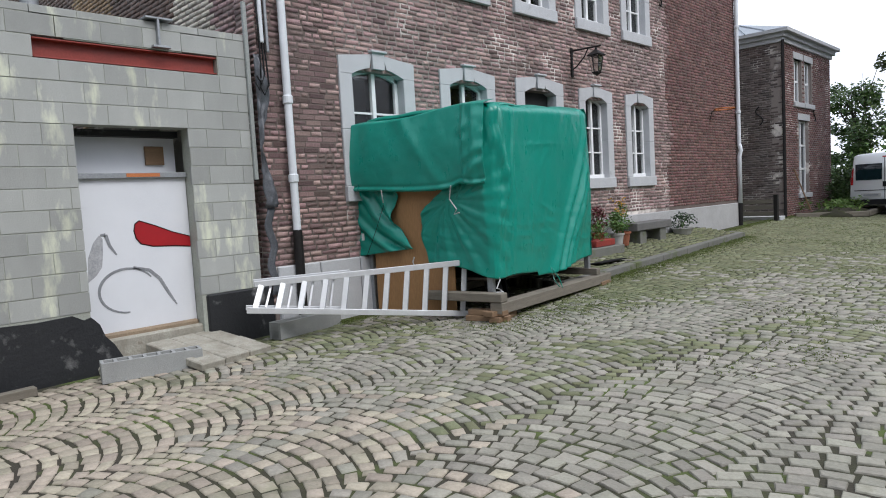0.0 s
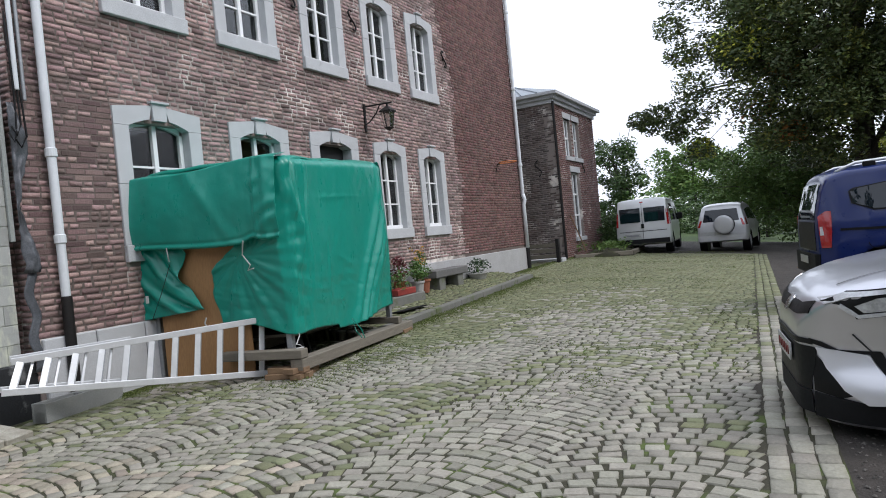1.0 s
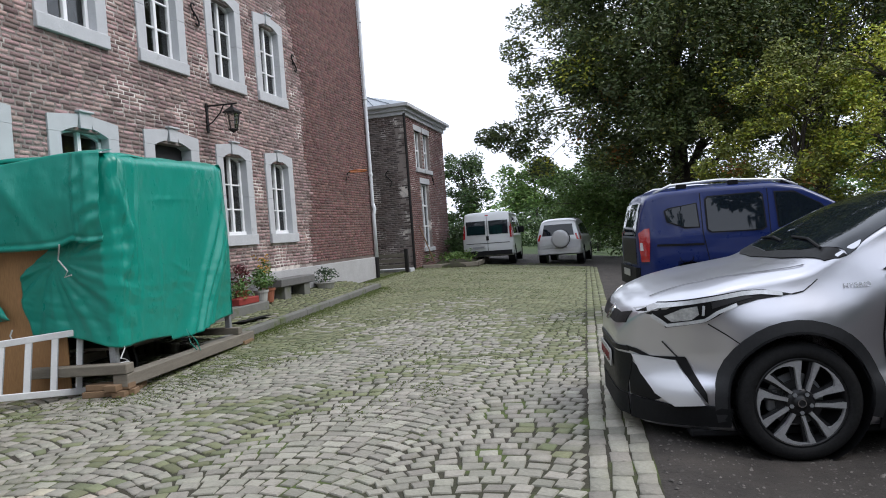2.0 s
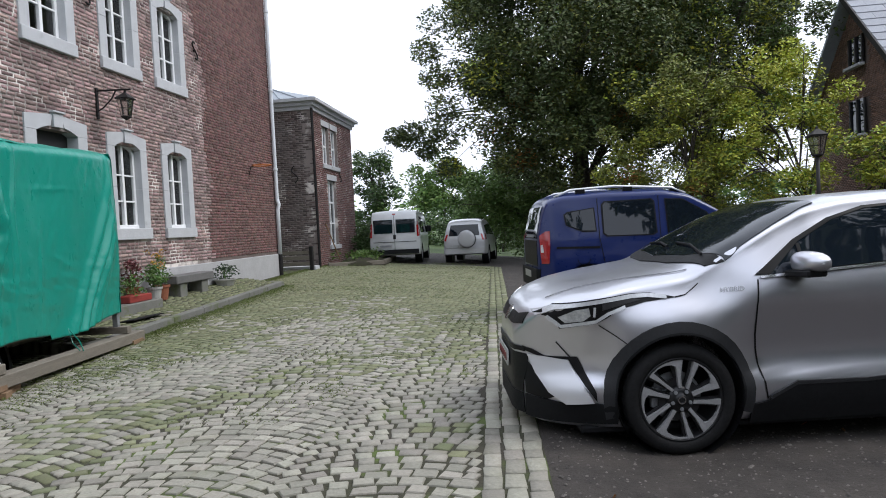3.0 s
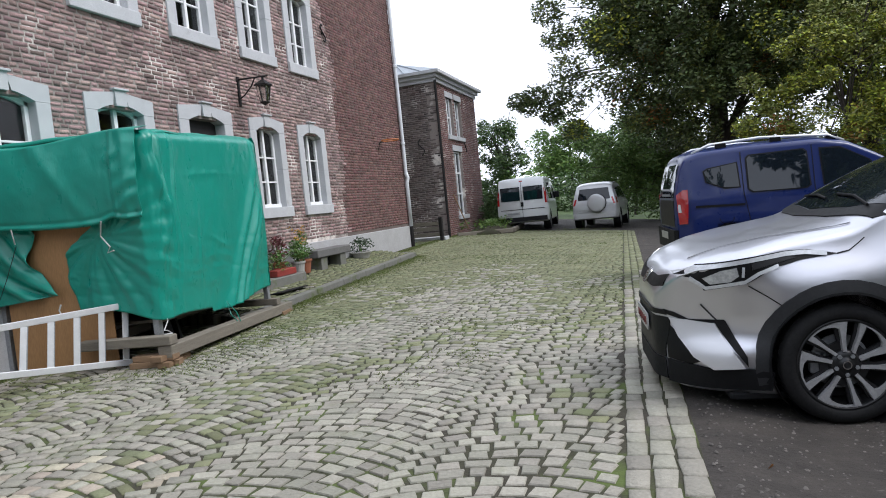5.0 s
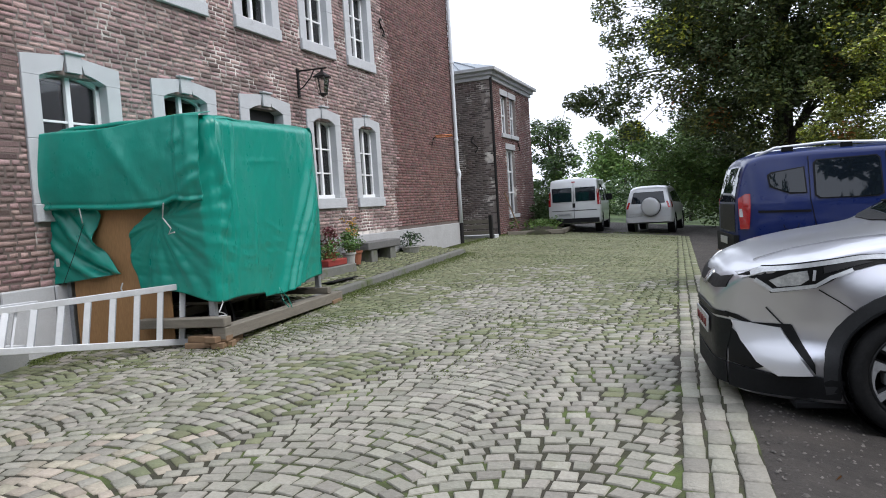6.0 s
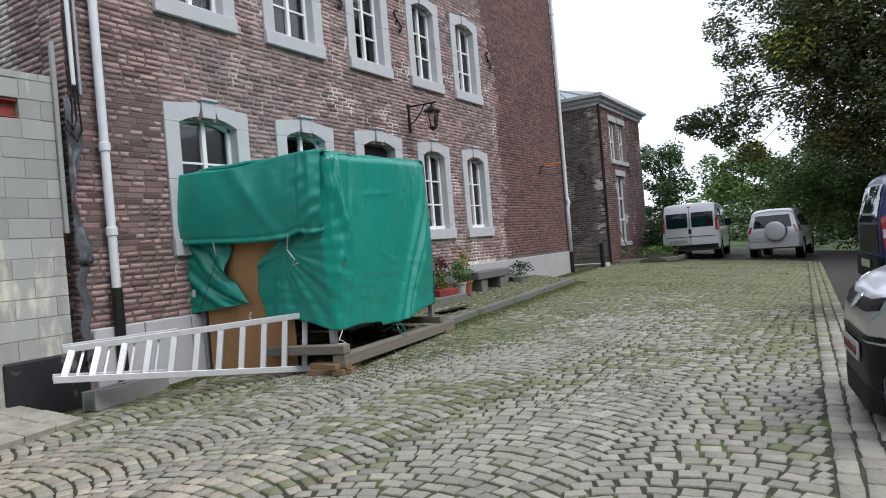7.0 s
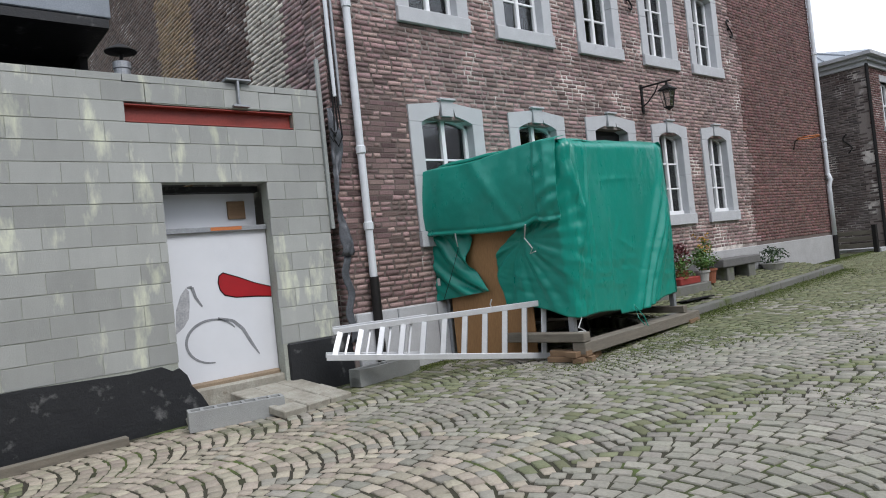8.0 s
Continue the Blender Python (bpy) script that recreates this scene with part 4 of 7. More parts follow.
# ---- ladder ----
lad = thing("aluminium_ladder", "tapered aluminium ladder lying on its side before the wall", "ladder")
A0, A1 = Vector((-6.56, 4.24, 0.345)), Vector((-5.42, 6.52, 0.03))    # lower rail
B0, B1 = Vector((-6.63, 4.39, 0.60)), Vector((-5.42, 6.60, 0.645))   # upper rail
part("rail", beam(A0, A1, 0.03, 0.065, 0.004), M_ALU, lad)
part("rail", beam(B0, B1, 0.03, 0.065, 0.004), M_ALU, lad)
for k in range(11):
    f_ = 0.03 + 0.0925 * k
    rung = part("rung", beam(A0.lerp(A1, f_), B0.lerp(B1, f_), 0.056, 0.016, 0.003, up=(0.9, -0.45, 0.1)), M_ALU, lad)
    # greyer strip stands in for the shaded flank of the hollow rung
    part("rung_edge", beam(A0.lerp(A1, f_ + 0.0125) - Vector((0.012, -0.006, 0)), B0.lerp(B1, f_ + 0.0125) - Vector((0.012, -0.006, 0)), 0.018, 0.03, 0.003, up=(0.9, -0.45, 0.1)), M_STEEL, rung)
off = Vector((-0.07, 0.03, 0.02))
part("second_rail", beam(A0.lerp(A1, 0.0) + off, A0.lerp(A1, 0.42) + off, 0.025, 0.055, 0.003), M_ALU, lad)
part("second_rail", beam(B0.lerp(B1, 0.0) + off, B0.lerp(B1, 0.42) + off, 0.025, 0.055, 0.003), M_ALU, lad)
for k in range(4):
    f_ = 0.08 + 0.09 * k
    part("second_rung", beam(A0.lerp(A1, f_) + off, B0.lerp(B1, f_) + off, 0.025, 0.045, 0.003, up=(0.9, -0.45, 0.1)), M_ALU, lad)

# ---- loose blocks, slab and timber before the block wall ----
M_BLOCK_LOOSE = mat("loose_grey_concrete", (0.40, 0.41, 0.40), (0.31, 0.315, 0.31), rough=0.95, scale=4, fine=120, bump=0.35, bump_scale=120)


def hollow_block(x, y, z, turn, length, holes, label):
    t = thing("concrete_block", label, "concrete block", "loose concrete blocks", at=pose(x, y, z, 0, 0, turn))
    bm = bmesh.new()
    w, h = 0.19, 0.19
    n = holes
    step_ = length / n
    wall_t = 0.028
    box(0, 0, 0, length, wall_t, h, 0.003, bm)
    box(0, w - wall_t, 0, length, w, h, 0.003, bm)
    for k in range(n + 1):
        c = min(max(k * step_, wall_t / 2 + 0.001), length - wall_t / 2 - 0.001)
        box(c - wall_t / 2, wall_t + 0.0005, 0.001, c + wall_t / 2, w - wall_t - 0.0005, h - 0.001, 0, bm)
    box(0.001, wall_t, 0.0, length - 0.001, w - wall_t, 0.1, 0, bm)
    part("block_body", bm, M_BLOCK_LOOSE, t)


hollow_block(-6.50, 2.74, ground_z(-6.6, 3.2), 76, 0.88, 7, "long grey hollow concrete block lying by the slab")
hollow_block(-6.55, 4.62, ground_z(-6.6, 5.1), 99, 0.95, 2, "long grey concrete lintel block under the ladder")
slab = thing("concrete_slab", "pale worn slab pieces as a step before the door", "slab", at=pose(-6.62, 3.81, -0.02, 0, 7.5, 10))
M_SLAB = mat("pale_worn_slab", (0.43, 0.41, 0.35), (0.29, 0.265, 0.215), rough=0.95, scale=6, mix=0.3, bump=0.5, bump_scale=30, spot=(0.22, 0.18, 0.14), spot_at=0.6, spot_scale=8)
for k, (a, b) in enumerate(((-0.42, -0.15), (-0.15, 0.14), (0.14, 0.42))):
    for j, (c, d) in enumerate(((-0.46, -0.12 + 0.05 * k), (-0.12 + 0.05 * k, 0.26), (0.26, 0.48))):
        part("slab_piece", box(c + 0.004, a + 0.004, 0.0, d - 0.004, b - 0.004, 0.085 - 0.004 * ((k + j) % 3), 0.01), M_SLAB, slab)
rub = thing("rubble", "broken pale masonry under the door panel", "rubble")
rr_ = random.Random(4)
bm = bmesh.new()
for k in range(16):
    x, y = BX + rr_.uniform(-0.15, 0.1), rr_.uniform(2.9, 3.5)
    s = rr_.uniform(0.04, 0.1)
    box(-s, -s * 0.8, -s * 0.5, s, s * 0.8, s * 0.6, 0.015, bm, pose(x, y, ground_z(x, y) + s * 0.4, rr_.uniform(-20, 20), rr_.uniform(-20, 20), rr_.uniform(0, 90)))
part("rubble_piece", bm, M_SLAB, rub)
fill = thing("door_threshold", "rough masonry threshold under the door panel", "threshold")
part("fill", box(BX - 0.25, DY0, -0.4, BX - 0.05, DY1 + 0.04, 0.2, 0.02), M_SLAB, fill)
tb = thing("timber_beam", "grey weathered timber lying along the wall foot", "timber")
part("timber", beam((-6.72, -0.5, ground_z(-6.7, -0.5) + 0.04), (-6.78, 2.28, ground_z(-6.8, 2.3) + 0.04), 0.1, 0.08, 0.006), M_TIMBER, tb)

# ---- vehicles ----
def paint(name, base, metal=0.6, rough=0.32, coat=1.0, spec=0.5):
    return mat(name, base, tuple(0.93 * c for c in base), rough=rough, metal=metal, scale=1.5, fine=300, grain=0.06, bump=0.0, coat=coat, spec=spec)


M_SILVER = paint("silver_grey_car_paint", (0.58, 0.58, 0.625), 0.88, 0.33, 0.6)
# lighter copy of the silver paint, with the blades' sky light in its colour
M_SILVER_LIT = paint("sky_lit_silver_paint", (0.62, 0.62, 0.65), 0.4, 0.35, 0.6)
M_BLUE = paint("dark_blue_car_paint", (0.005, 0.016, 0.10), 0.0, 0.3, 0.4, 0.3)
M_VANWHITE = paint("pale_silver_van_paint", (0.62, 0.63, 0.64), 0.15, 0.4)
M_SUV = paint("pale_silver_offroad_paint", (0.52, 0.52, 0.53), 0.3, 0.4)
M_CARGLASS = mat("tinted_car_glass", (0.008, 0.012, 0.018), rough=0.02, scale=1, grain=0.0, bump=0.0, spec=0.5)
# dark plastic; on the sill a copy of M_ARCH with its shade painted in
M_CLAD = mat("dark_and_shaded_plastic", (0.012, 0.0125, 0.014), rough=0.7, spec=0.2, scale=10, bump=0.1, bump_scale=200)
M_ARCH = mat("grey_arch_plastic", (0.034, 0.035, 0.038), rough=0.65, spec=0.3, scale=10, bump=0.06, bump_scale=200)
M_BLACKP = mat("gloss_black_plastic", (0.008, 0.008, 0.009), rough=0.5, spec=0.2, scale=10, bump=0.0)
M_RIM = mat("machined_alloy", (0.46, 0.46, 0.47), rough=0.35, metal=0.25, scale=10, bump=0.0)
M_RIMDARK = mat("dark_alloy", (0.03, 0.03, 0.032), rough=0.4, metal=0.5, scale=10, bump=0.0)
M_CHROME = mat("bright_chrome", (0.75, 0.75, 0.76), rough=0.14, metal=1.0, scale=5, bump=0.0)
M_LAMPTRIM = mat("clear_lamp_strip", (0.72, 0.74, 0.77), rough=0.2, metal=0.1, scale=8, bump=0.0, coat=1.0)
M_HEAD = mat("headlamp_lens", (0.62, 0.64, 0.66), (0.30, 0.31, 0.33), rough=0.1, metal=0.2, scale=25, mix=0.3, bump=0.0, coat=1.0)
M_TAIL = mat("red_tail_lamp", (0.45, 0.012, 0.015), rough=0.15, scale=8, bump=0.0, coat=1.0)
M_PLATEBAR = mat("dull_red_plate_bar", (0.22, 0.03, 0.03), rough=0.5, bump=0.0)
M_PLATE = mat("white_number_plate", (0.50, 0.50, 0.49), rough=0.4, scale=10, bump=0.0)


class Shell:
    """A car's skin: x runs from the nose backwards, y across, z up."""

    def __init__(self, length, half, top, foot, side, cap=0.1, round_n=2.6, flare=None, wells=()):
        self.length, self.n = length, round_n
        s = np.linspace(0, length, 400)
        self.s = s

        def smooth(keys, k=9):
            v = np.interp(s, *zip(*keys))
            pad = np.r_[[v[0]] * k, v, [v[-1]] * k]
            ker = np.hanning(2 * k + 3)[1:-1]
            out = np.convolve(pad, ker / ker.sum(), "valid")
            out[0], out[-1] = v[0], v[-1]
            return out
        self.W, self.H, self.B = smooth(half), smooth(top), smooth(foot)
        self.side, self.capkeys, self.flare, self.wells = side, cap, flare, wells

    def w0(self, s):
        return float(np.interp(s, self.s, self.W))

    def top(self, s):
        return float(np.interp(s, self.s, self.H))

    def foot(self, s):
        return float(np.interp(s, self.s, self.B))

    def cap(self, s):
        return self.capkeys if isinstance(self.capkeys, float) else float(np.interp(s, *zip(*self.capkeys)))

    def w(self, s, z):
        """Half the width at s and z."""
        zc = self.top(s) - self.cap(s)
        k = float(np.interp(min(z, zc), *zip(*self.side)))
        if self.flare:
            g = max(math.exp(-((s - c) / 0.42) ** 4) for c in self.wells)
            k += (float(np.interp(min(z, zc), *zip(*self.flare))) - k) * g
        k *= self.w0(s)
        if z > zc:
            t = min((z - zc) / self.cap(s), 1.0)
            k *= max(1 - t ** self.n, 0.0) ** (1 / self.n)
        return k

    def roof(self, s, y):
        zc = self.top(s) - self.cap(s)
        wc = self.w(s, zc)
        return zc + self.cap(s) * max(1 - min(abs(y) / wc, 1.0) ** self.n, 0.0) ** (1 / self.n)

    def nose(self, y, z, rear=False):
        ss = np.linspace(0, 1.3, 260)
        for q in ss:
            s = self.length - q if rear else q
            if self.top(s) >= z and self.w(s, z) >= abs(y):
                return s
        return self.length - 1.3 if rear else 1.3

    def skin(self, ns=130, nz=22, na=12):
        verts, rings = [], []
        xs = [0.0, 0.012, 0.03, 0.05] + list(np.linspace(0.08, self.length - 0.08, ns)) + [self.length - 0.05, self.length - 0.03, self.length - 0.012, self.length]
        for s in xs:
            s = min(max(s, 0), self.length)
            b, zc = self.foot(s), self.top(s) - self.cap(s)
            half = [(self.w(s, b) * 0.9, b)]
            for i in range(nz + 1):
                z = b + 0.015 + (zc - b - 0.015) * i / nz
                half.append((self.w(s, z), z))
            wc = self.w(s, zc)
            for i in range(1, na):
                a = math.pi / 2 * i / na
                half.append((wc * math.cos(a) ** (2 / self.n), zc + self.cap(s) * math.sin(a) ** (2 / self.n)))
            ring = [(s, -w, z) for w, z in half] + [(s, 0, self.top(s))] + [(s, w, z) for w, z in half[::-1]]
            rings.append(ring)
        n = len(rings[0])
        bm = bmesh.new()
        vs = [[bm.verts.new(p) for p in r] for r in rings]
        for a, c in zip(vs, vs[1:]):
            for i in range(n):
                bm.faces.new((a[i], a[(i + 1) % n], c[(i + 1) % n], c[i]))
        bm.faces.new(vs[0])
        bm.faces.new(vs[-1][::-1])
        bmesh.ops.recalc_face_normals(bm, faces=bm.faces)
        return bm


def patch(poly, mapping, step=0.05):
    """A polygon cut into small pieces and bent onto a skin."""
    bm = bmesh.new()
    bm.faces.new([bm.verts.new((a, b, 0)) for a, b in poly])
    for axis in (0, 1):
        lo = min(p[axis] for p in poly)
        hi = max(p[axis] for p in poly)
        k = lo + step
        while k < hi - 0.01:
            co, no = Vector((0, 0, 0)), Vector((0, 0, 0))
            co[axis], no[axis] = k, 1
            bmesh.ops.bisect_plane(bm, geom=bm.verts[:] + bm.edges[:] + bm.faces[:], plane_co=co, plane_no=no, dist=1e-5)
            k += step
    for v in bm.verts:
        v.co = mapping(v.co.x, v.co.y)
    bmesh.ops.recalc_face_normals(bm, faces=bm.faces)
    return bm


class Car:
    def __init__(self, root, shell, body_paint):
        self.root, self.sh, self.paint = root, shell, body_paint

    def _add(self, name, bm, material, label="", thick=0.006, parent=None):
        for e in bm.edges:
            if e.is_boundary:
                e.smooth = False
        ob = part(name, bm, material, parent or self.root, label, True)
        m = ob.modifiers.new("thickness", "SOLIDIFY")
        m.thickness, m.offset = thick, 0.0
        return ob

    def on_side(self, name, poly, material, off=0.004, label="", sides=(-1, 1), step=0.05, thick=0.006):
        for d in sides:
            self._add(name, patch(poly, lambda s, z: Vector((s, d * (self.sh.w(s, z) + off), z)), step), material, label, thick)

    def side_glass(self, name, poly, off=0.012):
        """A pane in the slope of the side, not bent in at the roof's edge, with a black seal round it."""
        ca, cb_ = sum(p[0] for p in poly) / len(poly), sum(p[1] for p in poly) / len(poly)
        rim_ = [(a + 0.022 * (a - ca) / max(math.hypot(a - ca, b - cb_), 0.01), b + 0.022 * (b - cb_) / max(math.hypot(a - ca, b - cb_), 0.01)) for a, b in poly]
        for d in (-1, 1):
            self._add("window_seal", patch(rim_, lambda s, z: Vector((s, d * (self.sh.w0(s) * float(np.interp(z, *zip(*self.sh.side))) + off - 0.006), z)), 0.08), M_BLACKP)
            self._add(name, patch(poly, lambda s, z: Vector((s, d * (self.sh.w0(s) * float(np.interp(z, *zip(*self.sh.side))) + off), z)), 0.08), M_CARGLASS)

    def on_top(self, name, poly, material, off=0.004, label="", step=0.06):
        self._add(name, patch(poly, lambda s, y: Vector((s, y, self.sh.roof(s, y) + off)), step), material, label)

    def on_nose(self, name, poly, material, off=0.004, label="", rear=False, step=0.05, thick=0.006):
        self._add(name, patch(poly, lambda y, z: Vector((self.sh.nose(y, z, rear) + (off if rear else -off), y, z)), step), material, label, thick)

    def body(self, wells, radius, depth=0.27):
        ob = part("body", self.sh.skin(), self.paint, self.root, "", True)
        bm = bmesh.new()
        for s in wells:
            for d in (-1, 1):
                w = self.sh.w0(s)
                lathe([(radius, 0), (radius, depth + 0.3)], bm, 40, Matrix.Translation((s, d * (w + 0.3), radius - 0.03)) @ pose(0, 0, 0, 90 * d, 0, 0))
        bmesh.ops.recalc_face_normals(bm, faces=bm.faces)
        cut = link("well_cutter", bm, self.paint)
        cut.parent = self.root
        mod = ob.modifiers.new("wells", "BOOLEAN")
        mod.object, mod.operation, mod.solver = cut, "DIFFERENCE", "EXACT"
        bpy.context.view_layer.update()
        dg = bpy.context.evaluated_depsgraph_get()
        me = bpy.data.meshes.new_from_object(ob.evaluated_get(dg))
        ob.modifiers.clear()
        old = ob.data
        ob.data = me
        me.materials.clear()
        me.materials.append(self.paint)
        bpy.data.objects.remove(cut)
        bpy.data.meshes.remove(old)
        for s in wells:
            for d in (-1, 1):
                part("wheel_well", lathe([(radius - 0.004, 0.012), (radius - 0.004, depth), (0.00005, depth)], None, 40, cap=False, m= Matrix.Translation((s, d * self.sh.w0(s), radius - 0.03)) @ pose(0, 0, 0, 90 * d, 0, 0)), M_BLACKP, self.root)

    def wheels(self, wells, r, rim, width=0.22, inset=0.03):
        for s in wells:
            for d in (-1, 1):
                y = d * (self.sh.w0(s) - inset)
                m = Matrix.Translation((s, y, r)) @ pose(0, 0, 0, -90 * d, 0, 0)
                wheel = new("wheel")
                wheel.parent = self.root
                wheel.matrix_basis = m
                part("tyre", lathe([(rim, -width * 0.9), (r * 0.93, -width), (r, -width * 0.85), (r, -0.035), (r * 0.955, -0.008), (rim + 0.045, 0.006), (rim + 0.012, 0.0), (rim, -0.015)], seg=56, cap=False), M_RUBBER, wheel, smooth=True)
                part("rim_barrel", lathe([(rim, -0.012), (rim - 0.012, -0.006), (rim - 0.02, -0.02), (rim - 0.03, -0.12), (0.06, -0.13)], seg=48, cap=False), M_RIMDARK, wheel, smooth=True)
                part("brake_disc", lathe([(0.13, -0.09), (0.13, -0.08), (0.0, -0.08)], seg=24), M_RIMDARK, wheel)
                part("wheel_cover", lathe([(rim - 0.015, -0.012), (rim * 0.6, 0.004), (rim * 0.25, -0.01), (0, -0.008)], seg=32), M_STEEL, wheel, smooth=True)

    def turbine_wheels(self, wells, r, rim, width=0.225, inset=0.012):
        """Alloy wheels of five open triangles: two flared arms joined along the rim."""
        for s in wells:
            for d in (-1, 1):
                wheel = new("wheel")
                wheel.parent = self.root
                wheel.matrix_basis = Matrix.Translation((s, d * (self.sh.w0(s) - inset), r)) @ pose(0, 0, 0, -90 * d, 0, 0)
                part("tyre", lathe([(rim, -width * 0.9), (r * 0.93, -width), (r * 0.985, -width * 0.93), (r, -width * 0.8), (r, -0.045), (r * 0.985, -0.018), (r * 0.95, -0.004), (rim + 0.045, 0.008), (rim + 0.016, 0.004), (rim + 0.004, -0.006), (rim, -0.02)], seg=64, cap=False), M_RUBBER, wheel, smooth=True)
                tread = bmesh.new()
                for k in range(54):
                    a = 2 * math.pi * k / 54
                    for w0_, w1_ in ((-0.19, -0.125), (-0.105, -0.05)):
                        box(r - 0.002, -0.013, w0_, r + 0.004, 0.013, w1_, 0, tread, Matrix.Rotation(a, 4, "Z"))
                part("tread", tread, M_RUBBER, wheel)
                part("rim_barrel", lathe([(rim + 0.004, -0.010), (rim - 0.004, -0.002), (rim - 0.010, -0.008), (rim - 0.018, -0.03), (rim - 0.03, -0.15), (0.06, -0.16)], seg=56, cap=False), M_RIMDARK, wheel, smooth=True)
                part("brake_disc", lathe([(0.155, -0.115), (0.155, -0.10), (0.08, -0.10), (0.08, -0.09), (0.0, -0.09)], seg=32), M_STEEL, wheel)
                part("brake_caliper", box(-0.165, -0.06, -0.12, -0.10, 0.06, -0.07, 0.008), M_STEEL, wheel)
                for k in range(5):
                    turn = Matrix.Rotation(d * -1 * (2 * math.pi * k / 5) + math.radians(3), 4, "Z")
                    flip = Matrix.Diagonal((1, -d, 1, 1)) if d > 0 else Matrix.Identity(4)
                    m = turn @ flip @ Matrix.Rotation(math.radians(90), 4, "Z")

                    def ray(r_, deg):
                        return (r_ * math.cos(math.radians(deg)), r_ * math.sin(math.radians(deg)))
                    ro = rim - 0.012
                    part("spoke", prism([ray(0.075, -8), ray(0.14, -4), ray(ro, -7), ray(ro, 3), ray(ro - 0.020, 4), ray(0.15, 4), ray(0.075, 8)], -0.032, -0.006, m), M_RIM, wheel)
                    part("spoke", prism([ray(0.075, 30), ray(0.15, 39), ray(ro - 0.03, 40), ray(ro, 41), ray(ro, 49), ray(0.17, 46), ray(0.075, 44)], -0.032, -0.006, m), M_RIM, wheel)
                    part("spoke_arc", prism([ray(ro, a_) for a_ in (1, 10, 20, 30, 44)] + [ray(ro - 0.006, 44), ray(ro - 0.009, 30), ray(ro - 0.014, 20), ray(ro - 0.024, 10), ray(ro - 0.045, 1)], -0.030, -0.008, m), M_RIM, wheel)
                    part("spoke_web", prism([ray(0.055, -20), ray(0.12, -9), ray(ro - 0.004, -9), ray(ro - 0.004, 10), ray(0.13, 10), ray(0.13, 32), ray(ro - 0.004, 36), ray(ro - 0.004, 53), ray(0.12, 50), ray(0.055, 52)], -0.055, -0.0325, m), M_RIMDARK, wheel)
                part("hub_cap", lathe([(0.085, -0.05), (0.078, -0.012), (0.05, -0.006), (0.036, -0.004), (0.034, 0.002), (0.0, 0.004)], seg=28), M_RIMDARK, wheel, smooth=True)
                part("hub_ring", lathe([(0.024, 0.003), (0.024, 0.007), (0.019, 0.007), (0.019, 0.003)], seg=20, cap=False), M_CHROME, wheel)
                for k in range(5):
                    a = 2 * math.pi * k / 5 + 0.95
                    part("wheel_nut", lathe([(0.012, -0.03), (0.012, 0.0), (0, 0.0)], seg=6, m=Matrix.Translation((0.056 * math.cos(a), 0.056 * math.sin(a), 0))), M_STEEL, wheel)


def ring_poly(cx, cz, r0, r1, a0, a1, n=22):
    out = [(cx + r1 * math.cos(radians(a0 + (a1 - a0) * i / n)), cz + r1 * math.sin(radians(a0 + (a1 - a0) * i / n))) for i in range(n + 1)]
    return out + [(cx + r0 * math.cos(radians(a1 + (a0 - a1) * i / n)), cz + r0 * math.sin(radians(a1 + (a0 - a1) * i / n))) for i in range(n + 1)]


def line_poly(points, w):
    """A thin band along points, for panel gaps and trims."""
    l, r = [], []
    for i, p in enumerate(points):
        a, b = points[max(i - 1, 0)], points[min(i + 1, len(points) - 1)]
        d = Vector((b[0] - a[0], b[1] - a[1])).normalized()
        l.append((p[0] - d.y * w / 2, p[1] + d.x * w / 2))
        r.append((p[0] + d.y * w / 2, p[1] - d.x * w / 2))
    return l + r[::-1]


# silver crossover, nose to the yard
CHR = pose(-0.136, 5.754, -0.071, 0, 0, 8.33)
suv_root = thing("silver_crossover", "silver-grey crossover car with dark plastic arches parked nose to the yard", "car", at=CHR)
sh = Shell(4.36,
           [(0, 0.36), (0.03, 0.50), (0.08, 0.60), (0.16, 0.69), (0.28, 0.775), (0.42, 0.835), (0.60, 0.872), (0.93, 0.893), (1.35, 0.872), (2.0, 0.862), (2.6, 0.866), (3.0, 0.88), (3.45, 0.90), (3.9, 0.875), (4.15, 0.80), (4.3, 0.70), (4.36, 0.60)],
           [(0, 0.70), (0.02, 0.80), (0.07, 0.875), (0.2, 0.955), (0.4, 1.025), (0.65, 1.08), (0.9, 1.115), (1.06, 1.14), (1.35, 1.29), (1.65, 1.43), (1.85, 1.505), (2.1, 1.545), (2.5, 1.562), (2.9, 1.56), (3.3, 1.54), (3.7, 1.485), (3.98, 1.38), (4.15, 1.25), (4.25, 1.10), (4.36, 0.92)],
           [(0, 0.23), (0.1, 0.17), (0.4, 0.16), (4.0, 0.20), (4.36, 0.34)],
           [(0.15, 0.90), (0.30, 0.955), (0.42, 0.970), (0.50, 0.900), (0.60, 0.888), (0.76, 0.935), (0.91, 0.988), (0.98, 0.985), (1.06, 0.955), (1.20, 0.875), (1.40, 0.77), (1.50, 0.70), (1.56, 0.64)],
           cap=[(0, 0.05), (0.3, 0.07), (0.7, 0.095), (1.1, 0.11), (1.8, 0.09), (2.4, 0.075), (3.4, 0.085), (4.36, 0.10)],
           flare=[(0.15, 0.95), (0.42, 1.0), (0.72, 1.0), (0.80, 0.99), (0.86, 0.965), (0.92, 0.925), (0.98, 0.89), (1.04, 0.865), (1.20, 0.83), (1.40, 0.77), (1.50, 0.70), (1.56, 0.64)], wells=(0.945, 3.585))
car = Car(suv_root, sh, M_SILVER)
WELLS = (0.945, 3.585)
